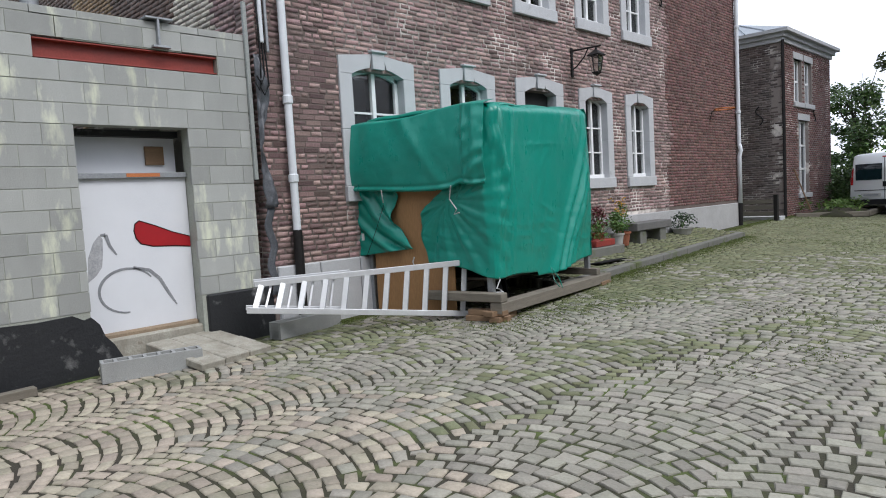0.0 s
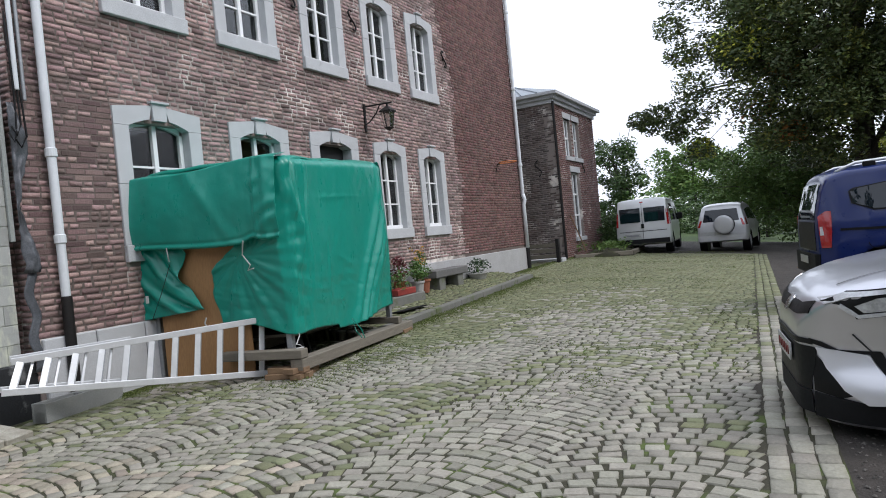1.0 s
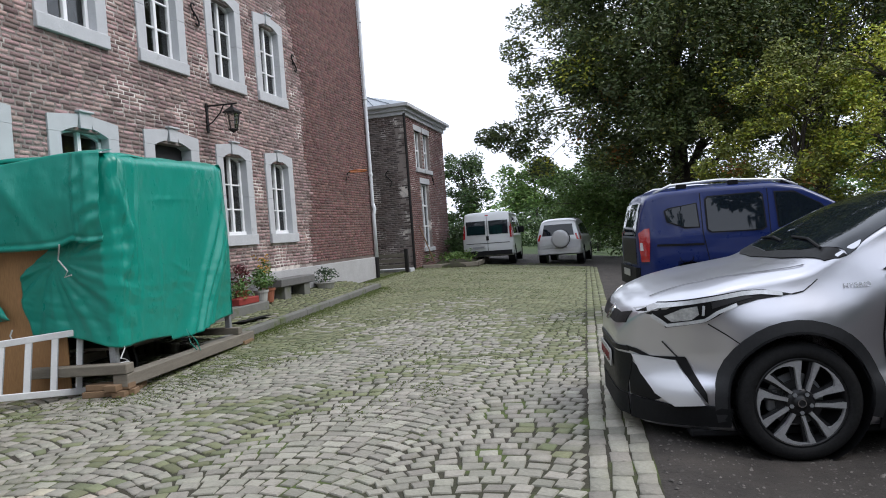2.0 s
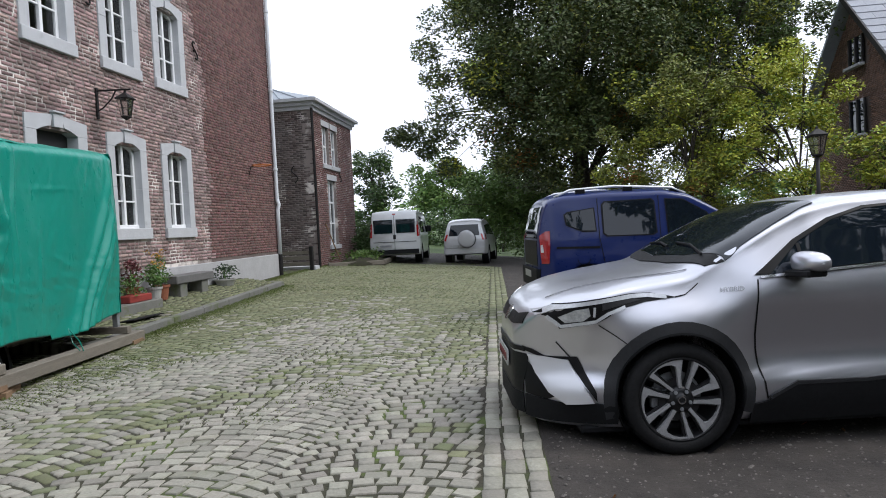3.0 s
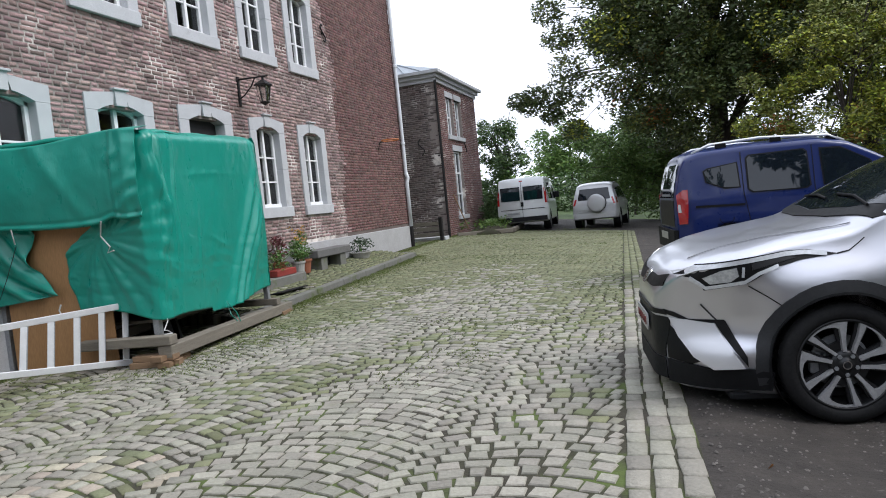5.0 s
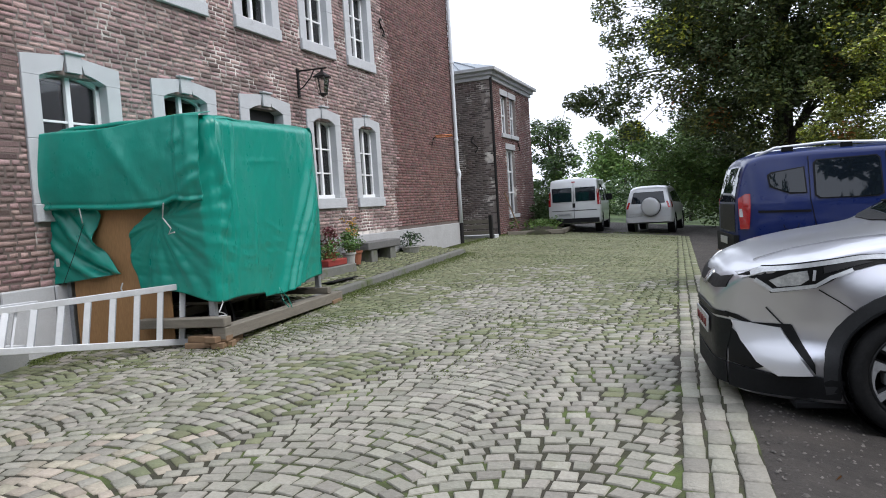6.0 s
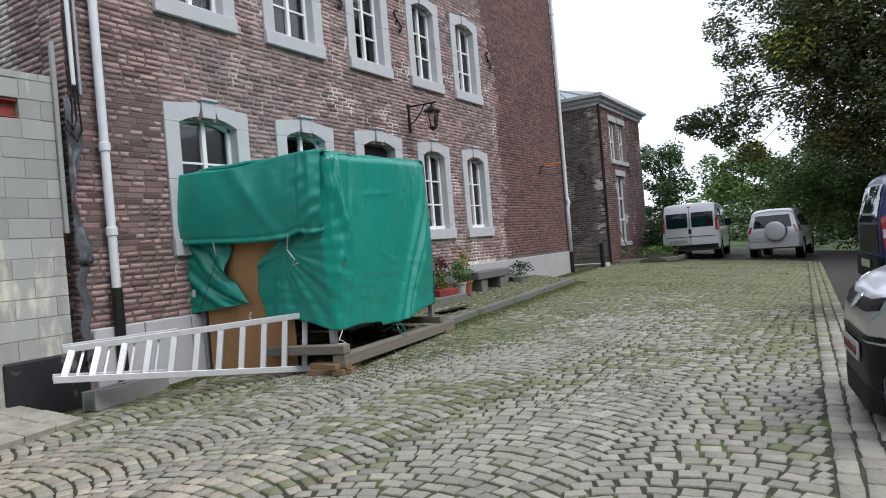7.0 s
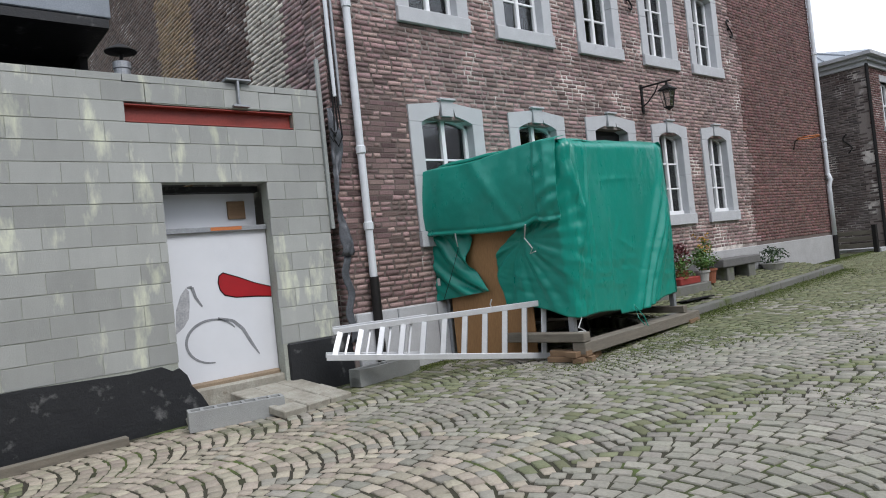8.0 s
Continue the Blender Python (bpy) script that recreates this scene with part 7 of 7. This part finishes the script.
half_me = bpy.data.meshes.new("roof_tile")
half_bm.to_mesh(half_me)
half_bm.free()
half_me.materials.append(M_TILE)
for k in range(1, rowsn, 2):
    ob = new("roof_tile", half_me)
    ob.parent = roof_h
    ob.matrix_basis = pose(HX + 0.02, HY0 - 0.4 + dyr * k / rowsn, EZ - 0.38 + dzr * k / rowsn + 0.09, ang - 3.2, 0, 0)
for k in range(rowsn):
    for j in range(14):
        ob = new("roof_tile", tile_me)
        ob.parent = roof_h
        t_ = k / rowsn
        ob.matrix_basis = pose(HX + 0.3 + 1.05 * j + (0.5 if k % 2 else 0), HY0 - 0.4 + dyr * t_, EZ - 0.38 + dzr * t_ + 0.09, ang - 3.2, 0, 0)
part("verge_board", beam((HX - 0.27, HY0 - 0.45, EZ - 0.42), (HX - 0.27, HM, RZ + 0.02), 0.05, 0.2), M_IRON, hr)
part("gutter", tube([(HX - 0.25, HY0 - 0.5, EZ - 0.36), (26, HY0 - 0.5, EZ - 0.36)], 0.08, seg=10), M_IRON, hr)
part("downpipe", tube([(HX + 0.15, HY0 - 0.45, EZ - 0.36), (HX + 0.15, HY0 - 0.08, EZ - 0.7), (HX + 0.15, HY0 - 0.08, 0)], 0.05, seg=8), M_ZINC, hr)
part("alarm_box", box(HX + 0.45, HY0 - 0.16, EZ - 0.9, HX + 0.75, HY0 - 0.01, EZ - 0.55, 0.02), M_POTWHITE, hr)
part("base_course", box(HX - 0.05, HY0 - 0.05, -0.5, 26, HY0 + 0.009, 1.3, 0.01), M_STONE, hr)

# ---- bricks, blocks and setts, piece by piece ----
brng = np.random.default_rng(11)


def brick_mesh(name, size, material, bev=0.004):
    bm = box(-size[0] / 2, -size[1] / 2, -size[2] / 2, size[0] / 2, size[1] / 2, size[2] / 2, bev)
    me = bpy.data.meshes.new(name)
    bm.to_mesh(me)
    bm.free()
    me.materials.append(material)
    return me


def in_hole(a, b, c, d):
    for h0, h1, z0, z1 in holes:
        top = z1 + 0.0
        if b > h0 + 0.004 and a < h1 - 0.004 and d > z0 + 0.004 and c < top - 0.004:
            return (h0, h1)
    return None


def course_runs(a0, a1, z, h, off):
    """Brick spans of one course, cut at the openings."""
    spans, a = [], a0 - off
    while a < a1:
        b = a + (0.222 if brng.random() < 0.52 else 0.118 if brng.random() < 0.6 else 0.17)
        p, q = max(a, a0), min(b - 0.020, a1)
        hole = in_hole(p, q, z, z + h)
        if hole:
            for c, d in ((p, min(q, hole[0])), (max(p, hole[1]), q)):
                if d - c > 0.03:
                    spans.append((c, d))
        elif q - p > 0.03:
            spans.append((p, q))
        a = b
    return spans


def brick_boxes(spans, axis, face, out, jitter=0.005):
    """Five-sided bricks: spans are (a, b, z0, z1); the face looks along +x (axis 0) or -y (axis 1)."""
    s = np.array(spans)
    n = len(s)
    pr = out + brng.uniform(-jitter, jitter, n)
    # courses that run a little uneven
    wave = np.array([0.0045 * wob(a * 1.1, c * 3, 5, 1.0) + 0.003 * wob(a * 5, c * 13, 9, 1.0) for a, b, c, d in spans])
    high = brng.uniform(-0.0035, 0.0035, n)
    s[:, 2] += wave - high
    s[:, 3] += wave + high
    s[:, 0] += brng.uniform(-0.003, 0.004, n)
    s[:, 1] -= brng.uniform(-0.002, 0.005, n)
    e = 0.0035
    pts = np.zeros((n, 8, 3))
    cor = ((0, 2), (1, 2), (1, 3), (0, 3))
    jit = brng.uniform(-0.006, 0.006, (n, 4, 2))
    for k, (i, j) in enumerate(cor):
        sa, sz = (1 if i == 0 else -1), (1 if j == 2 else -1)
        a, z = s[:, i] + jit[:, k, 0], s[:, j] + jit[:, k, 1]
        for ring, (da, d) in enumerate(((0, -0.012), (e, 0))):
            depth = pr + d if ring else np.full(n, -0.012)
            if axis == 0:
                pts[:, ring * 4 + k] = np.stack([face + depth, a + sa * da, z + sz * da], 1)
            else:
                pts[:, ring * 4 + k] = np.stack([a + sa * da, face - depth, z + sz * da], 1)
    q = [(4, 5, 6, 7), (0, 1, 5, 4), (1, 2, 6, 5), (2, 3, 7, 6), (3, 0, 4, 7)]
    faces = (np.arange(n)[:, None, None] * 8 + np.array(q)[None]).reshape(-1, 4)
    return pts.reshape(-1, 3), faces


def quads(name, verts, faces, material, parent=None, kind=""):
    me = bpy.data.meshes.new(name)
    nf = len(faces)
    me.vertices.add(len(verts))
    me.vertices.foreach_set("co", np.asarray(verts, np.float32).ravel())
    me.loops.add(4 * nf)
    me.loops.foreach_set("vertex_index", np.asarray(faces, np.int32).ravel())
    me.polygons.add(nf)
    me.polygons.foreach_set("loop_start", np.arange(0, 4 * nf, 4, dtype=np.int32))
    me.update(calc_edges=True)
    me.materials.append(material)
    ob = new(name, me)
    ob.parent = parent
    if kind:
        ob["kind"] = kind
    return ob


PITCH, HIGH = 0.0665, 0.0525
near_bricks, far_bricks, dark_bricks = [], [], []
row = 0
z = 0.735
while z < 9.3:
    for a, b in course_runs(Y0 + 0.003, Y1 - 0.003, z, HIGH, 0.111 * (row % 2) + 0.02 * math.sin(row * 2.3)):
        if z < 0.87 and b > 11.15:
            if a > 11.15:
                continue
            b = 11.15
        if 4.85 < a < 6.0 and 1.5 < z < 3.3 and b - a > 0.2:
            near_bricks.append((a, b, z))
        elif a > 15.0 + 0.12 * math.sin(z * 3) - max(0, z - 5.6) * 0.55:
            dark_bricks.append((a, b + 0.005, z, z + HIGH + 0.006))
        else:
            far_bricks.append((a, b, z, z + HIGH))
    z += PITCH
    row += 1
v_, f_ = brick_boxes(far_bricks, 0, WX - 0.008, 0.006, 0.003)
quads("brickwork", v_, f_, M_BRICK, house, "stuff")
v_, f_ = brick_boxes(dark_bricks, 0, WX - 0.008, 0.006, 0.003)
quads("relaid_brickwork", v_, f_, M_BRICK_DARK, house, "stuff")
part("relaid_mortar", prism([(15.0, 0.0), (Y1 - 0.004, 0.0), (Y1 - 0.004, 9.2), (13.0, 9.2), (14.95, 5.65)], WX - 0.012, WX - 0.0072, FACE_X), M_MORTAR_DARK, house)
part("dark_mortar", box(WX - 0.012, Y0 + 0.004, 0.725, WX - 0.0072, 5.985, 4.3), M_MORTAR_DARK, house)
me = brick_mesh("brick", (0.03, 0.211, HIGH), M_BRICK_ONE)
for a, b, z in near_bricks[:300]:
    ob = new("brick", me)
    ob.parent = house
    ob.matrix_basis = pose(WX - 0.0185 + brng.uniform(-0.001, 0.002), (a + b) / 2, z + HIGH / 2, brng.uniform(-0.8, 0.8), 0, brng.uniform(-0.5, 0.5))
v_, f_ = (lambda s: brick_boxes(s, 0, WX - 0.008, 0.008))([(a, b, z, z + HIGH) for a, b, z in near_bricks[300:]] or [(5, 5.2, 0.74, 0.79)])
quads("brickwork", v_, f_, M_BRICK, house, "stuff")

# gable: red bricks with limewashed and yellow patches
M_LIME = mat("limewashed_brick", (0.66, 0.62, 0.53), (0.54, 0.49, 0.40), island=0.22, rough=0.9, scale=5, fine=60, bump=0.4, spot=(0.16, 0.10, 0.07), spot_at=0.58, spot_scale=9)
M_OCHRE = mat("ochre_brick", (0.32, 0.23, 0.125), (0.22, 0.13, 0.08), island=0.25, rough=0.9, scale=4, fine=60, bump=0.4)
M_BROWN = mat("brown_brick", (0.15, 0.10, 0.08), (0.11, 0.078, 0.065), island=0.3, rough=0.9, scale=4, fine=60, bump=0.4)
patches = {"red": [], "lime": [], "ochre": [], "brown": []}
row, z = 0, 3.0
while z < 8.5:
    a = -21.9 - 0.111 * (row % 2)
    while a < WX - 0.42:
        b = min(a + 0.211, WX - 0.42)
        mid = (a + b) / 2 + 0.03 * math.sin(z * 7)
        kind = "lime" if -9.05 < mid < -7.95 else "ochre" if -13.0 < mid < -11.2 else "brown" if mid < -13.0 else "brown" if mid < -9.05 else "red"
        patches[kind].append((a, b, z, z + HIGH))
        a += 0.222
    z += PITCH
    row += 1
for kind, m_ in (("red", M_BRICK), ("lime", M_LIME), ("ochre", M_OCHRE), ("brown", M_BROWN)):
    v_, f_ = brick_boxes(patches[kind], 1, Y0, 0.010)
    quads("gable_brickwork", v_, f_, m_, house, "stuff")
# return of the facade corner, facing the block wall
corner, z = [], 0.3
while z < 9.0:
    corner.append((WX - 0.41, WX - 0.21, z, z + HIGH))
    corner.append((WX - 0.20, WX - 0.003, z, z + HIGH))
    z += PITCH
part("corner_core", box(WX - 0.41, Y0 - 0.008, 0.0, WX - 0.009, Y0 - 0.0005, 9.1), M_MORTAR, house)
v_, f_ = brick_boxes(corner, 1, Y0 - 0.008, 0.008)
quads("corner_brickwork", v_, f_, M_BRICK, house, "stuff")

# concrete blocks
sizes = {}


def block(a, b, z0, z1):
    key = (round(b - a, 3), round(z1 - z0, 3))
    if key not in sizes:
        sizes[key] = brick_mesh("concrete_block", (0.04, b - a + 0.003, z1 - z0), M_BLOCK, 0.0015)
    ob = new("block", sizes[key])
    ob.parent = bw
    ob.matrix_basis = pose(BX - 0.02 + brng.uniform(-0.0015, 0.0015), (a + b) / 2, (z0 + z1) / 2)


for k in range(15):
    z0 = 0.515 + 0.2 * k
    z1 = z0 + 0.19 if k < 14 else 3.385
    a = -3.0 - 0.2 * (k % 2)
    while a < 4.72:
        b = a + 0.39
        cuts = [(a, min(b, 4.72))]
        if z1 < DZ + 0.02:
            cuts = [(a, min(b, DY0))] if a < DY0 else [(max(a, DY1), min(b, 4.72))] if b > DY1 else []
            if a < DY0 and b > DY1:
                cuts = []
        if k == 12:
            cuts = [(a, min(b, 2.59))] if a < 2.59 else [(max(a, 4.40), min(b, 4.72))] if b > 4.40 else []
        for p, q in cuts:
            if q - p > 0.04 and q > -2.5:
                block(p, q, z0, z1)
        a += 0.4

# ---- setts of the yard ----
def sett_arrays(cx, cy, ang, w, d, lift):
    n = len(cx)
    ux, uy = np.cos(ang), np.sin(ang)
    cor = np.array([(-1, -1), (1, -1), (1, 1), (-1, 1)], float)
    pts = np.zeros((n, 12, 3))
    jit = brng.uniform(-0.009, 0.009, (n, 4, 2))
    tilt = brng.normal(0, 0.018, (n, 2))
    gz_ = np.array([ground_z(x, y) for x, y in zip(cx, cy)])

    def put(i, s, t, z):
        pts[:, i, 0] = cx + s * ux - t * uy
        pts[:, i, 1] = cy + s * uy + t * ux
        pts[:, i, 2] = gz_ + z + s * tilt[:, 0] + t * tilt[:, 1]
    for k in range(4):
        s = cor[k, 0] * w / 2 + jit[:, k, 0]
        t = cor[k, 1] * d / 2 + jit[:, k, 1]
        put(k, s, t, -0.03)
        put(4 + k, s * 0.99, t * 0.99, lift - 0.0045)
        put(8 + k, s * 0.90, t * 0.90, lift + 0.002)
    q = [(0, 1, 5, 4), (1, 2, 6, 5), (2, 3, 7, 6), (3, 0, 4, 7), (4, 5, 9, 8), (5, 6, 10, 9), (6, 7, 11, 10), (7, 4, 8, 11), (8, 9, 10, 11)]
    faces = (np.arange(n)[:, None, None] * 12 + np.array(q)[None]).reshape(-1, 4)
    return pts.reshape(-1, 3), faces


setts = []
WID, RAD, PR = 1.4, 1.2, 0.116
nx = 7
for col in range(nx):
    xc = -7.0 + WID * (col + 0.5)
    for r in range(-22, 262):
        base_y = r * PR - 2.0 + 0.045 * math.sin(col * 2.4)
        if base_y > 24.6:
            break
        half = math.asin(WID / 2 / RAD)
        th = -half
        while th < half - 0.02:
            w = float(brng.uniform(0.095, 0.145))
            th1 = min(th + (w + 0.016) / RAD, half)
            if half - th1 < 0.05:
                th1 = half
            m = (th + th1) / 2
            x = xc + RAD * math.sin(m)
            y = base_y + RAD * (math.cos(m) - math.cos(half)) + 0.006 * float(brng.normal())
            wd = (th1 - th) * RAD - float(brng.uniform(0.015, 0.026))
            dep = PR * math.cos(m) - float(brng.uniform(0.015, 0.027))
            th = th1
            edge = strip_x(y) - 0.014
            if y < -3.8 or x - wd / 2 > edge - 0.04 or x < WX + 0.07:
                continue
            if x + wd / 2 > edge:
                x, wd = (x - wd / 2 + edge) / 2, edge - x + wd / 2
                dep *= 0.96
            if 8.6 < y < 16.4 and x < kerb_x(y) + 0.05:
                lift = terrace_rise(x, y) + 0.007
                if x > kerb_x(y) - 0.18:
                    continue
            else:
                lift = 0.0
            setts.append((x, y, -m, wd, dep, lift + float(brng.uniform(0.0, 0.006))))
for k in range(3):
    y = -2.0 + 0.05 * k
    while y < 24.5:
        l = float(brng.uniform(0.13, 0.22))
        setts.append((strip_x(y) + 0.06 + 0.122 * k, y + l / 2, 0.0535, 0.104, l - 0.020, float(brng.uniform(0.001, 0.007))))
        y += l
for k in range(2):
    x = -6.6
    while x < strip_x(24.6):
        l = float(brng.uniform(0.15, 0.24))
        setts.append((x + l / 2, 24.62 + 0.13 * k, 0.0, l - 0.02, 0.11, 0.004))
        x += l
S = np.array(setts)
pick = (S[:, 0] > -2.6) & (S[:, 1] > 3.3) & (S[:, 1] < 5.8)
idx = np.flatnonzero(pick)[:300]
mask = np.zeros(len(S), bool)
mask[idx] = True
mossy = np.array([(y - 6.0) / 7 + 0.16 * max(0, -3.2 - x) + 1.0 * wob(x, y, 2, 0.5) > q for x, y, q in zip(S[:, 0], S[:, 1], brng.random(len(S)))]) & (S[:, 0] < strip_x(5) - 0.1)
# sand dust from the building work, before the block wall
dusty = np.array([min((4.3 - y) / 1.6, (-1.4 - x) / 2.2) + 0.7 * wob(x, y, 7, 0.9) > q for x, y, q in zip(S[:, 0], S[:, 1], brng.random(len(S)))]) & ~mossy
v_, f_ = sett_arrays(*S[~mask & ~mossy & ~dusty].T)
quads("sett_paving", v_, f_, M_COBBLE, yard, "stuff")
v_, f_ = sett_arrays(*S[~mask & dusty].T)
quads("dusty_sett_paving", v_, f_, M_COBBLE_SAND, yard, "stuff")
v_, f_ = sett_arrays(*S[~mask & mossy].T)
quads("mossy_sett_paving", v_, f_, M_COBBLE_MOSS, yard, "stuff")
v_, f_ = sett_arrays(*S[mask].T)
per = v_.reshape(-1, 12, 3)
q9 = f_[:9].tolist()
for p in per:
    c = p.mean(0)
    me = bpy.data.meshes.new("sett")
    me.from_pydata((p - c).tolist(), [], q9)
    me.materials.append(M_COBBLE_ONE)
    ob = new("sett", me)
    ob.parent = yard
    ob.location = c
# moss and grass in the joints, thick along the kerb and the house
blades = []
tuft = []
for _ in range(14000):
    y = float(brng.uniform(5.5, 26))
    r = float(brng.random())
    if r < 0.5:
        x = (kerb_x(y) + abs(float(brng.normal(0, 0.2))) + 0.02) if 8.2 < y < 16.4 else (-4.72 + float(brng.normal(0, 0.32))) if 6 < y < 9.6 and r < 0.3 else -6.8 + abs(float(brng.normal(0, 0.12)))
    else:
        x = float(brng.uniform(-6.6, strip_x(y)))
    if wob(x, y, 0, 0.8) < 0.16 and r > 0.35:
        continue
    tuft.append((x, y, ground_z(x, y) - 0.004, 0.05))
M_BLADE = mat("short_yard_grass", (0.095, 0.14, 0.024), (0.115, 0.13, 0.03), island=0.3, rough=0.8, bump=0)
gv = leaf_cloud(brng, tuft, 18, 0.010, 0.6)
gv[:, 2] = np.maximum(gv[:, 2], -1)
gr = tagged(leaf_part("yard_grass", gv, M_BLADE, None), "short grass and moss growing between the setts", "grass", kind="stuff")

# brickwork of the annex and of the house across the lot
def clear(a, b, c, d, rects):
    return not any(b > h0 and a < h1 and d > z0 and c < z1 for h0, h1, z0, z1 in rects)


sp_f, sp_s = [], []
row, z = 0, 0.1
while z < AZ - 0.06:
    a = AY0 - 0.111 * (row % 2)
    while a < AY1:
        p, q = max(a, AY0 + 0.003), min(a + 0.211, AY1)
        if q - p > 0.03 and clear(p, q, z, z + HIGH, AW):
            sp_f.append((p, q, z, z + HIGH))
        a += 0.222
    a = -9.6 - 0.111 * (row % 2)
    while a < AX - 0.01:
        sp_s.append((a, min(a + 0.211, AX - 0.004), z, z + HIGH))
        a += 0.222
    z += PITCH
    row += 1
v_, f_ = brick_boxes(sp_f, 0, AX - 0.008, 0.008)
quads("brickwork", v_, f_, M_BRICK_DARK, ann, "stuff")
v_, f_ = brick_boxes(sp_s, 1, AY0 + 0.008, 0.008)
quads("brickwork", v_, f_, mat("grey_weathered_brick", (0.17, 0.145, 0.137), (0.115, 0.075, 0.068), island=0.4, rough=0.9, scale=1.6, mix=0.3, bump=0.4), ann, "stuff")
sp_g, sp_e = [], []
row, z = 0, -0.2
while z < RZ - 0.15:
    lim = 4.0 if z < EZ else 4.0 * (RZ - z) / (RZ - EZ)
    a = HM - lim
    a -= 0.111 * (row % 2)
    while a < HM + lim:
        p, q = max(a, HM - lim), min(a + 0.211, HM + lim)
        if q - p > 0.03 and clear(p, q, z, z + HIGH, HW):
            sp_g.append((-q, -p, z, z + HIGH))
        a += 0.222
    if z < EZ:
        a = HX - 0.111 * (row % 2)
        while a < 20:
            sp_e.append((max(a, HX + 0.25), a + 0.211 if a + 0.211 > HX + 0.27 else HX + 0.27, z, z + HIGH))
            a += 0.222
    z += PITCH * (1 if z < 1 else 1)
    row += 1
v_, f_ = brick_boxes(sp_g, 0, 0.0, 0.008)
v_ = np.stack([HX + 0.25 - v_[:, 0] - 0.0, -v_[:, 1], v_[:, 2]], 1)
quads("brickwork", v_, f_, M_BRICK_FAR, hr, "stuff")
v_, f_ = brick_boxes(sp_e, 1, HY0 + 0.01, 0.008)
quads("brickwork", v_, f_, M_BRICK_FAR, hr, "stuff")

# loose pebbles and fallen leaves on the lot
peb_v, peb_f = [], []
octa = np.array([(1, 0, 0), (0, 1, 0), (-1, 0, 0), (0, -1, 0), (0.4, 0.3, 0.7), (-0.3, 0.4, 0.75), (-0.4, -0.3, 0.7), (0.35, -0.4, 0.72)])
pq = [(0, 1, 5, 4), (1, 2, 6, 5), (2, 3, 7, 6), (3, 0, 4, 7), (4, 5, 6, 7)]
for k in range(16000):
    y = float(brng.uniform(2.2, 7.5)) if k % 3 else float(brng.uniform(2.2, 24))
    x = strip_x(y) + 0.4 + float(brng.uniform(0, 6.5))
    s = float(brng.uniform(0.003, 0.011)) * (1.6 if k % 11 == 0 else 1)
    c, d = math.cos(k), math.sin(k)
    p = octa * s * np.array([1.2, 0.9, 0.8])
    q = np.stack([x + p[:, 0] * c - p[:, 1] * d, y + p[:, 0] * d + p[:, 1] * c, ground_z(x, y) - 0.003 + p[:, 2]], 1)
    peb_f += [[i + 8 * k for i in f] for f in pq]
    peb_v.append(q)
M_PEB = mat("lot_pebble", (0.15, 0.137, 0.124), (0.08, 0.073, 0.066), island=0.55, rough=0.9, bump=0.1)
ob = quads("lot_pebbles", np.concatenate(peb_v), np.array(peb_f), M_PEB)
tagged(ob, "loose grey pebbles scattered over the parking lot", "pebbles", kind="stuff")
lit = []
for k in range(190):
    y = float(brng.uniform(2.5, 20))
    x = strip_x(y) + 0.5 + float(brng.uniform(0, 6))
    lit.append((x, y, ground_z(x, y) + 0.012, 0.02))
lv = leaf_cloud(brng, lit, 1, 0.03, 0.1)
tagged(leaf_part("fallen_leaves", lv, M_LEAF_RED, None), "scattered fallen brown and orange leaves", "leaves", kind="stuff")
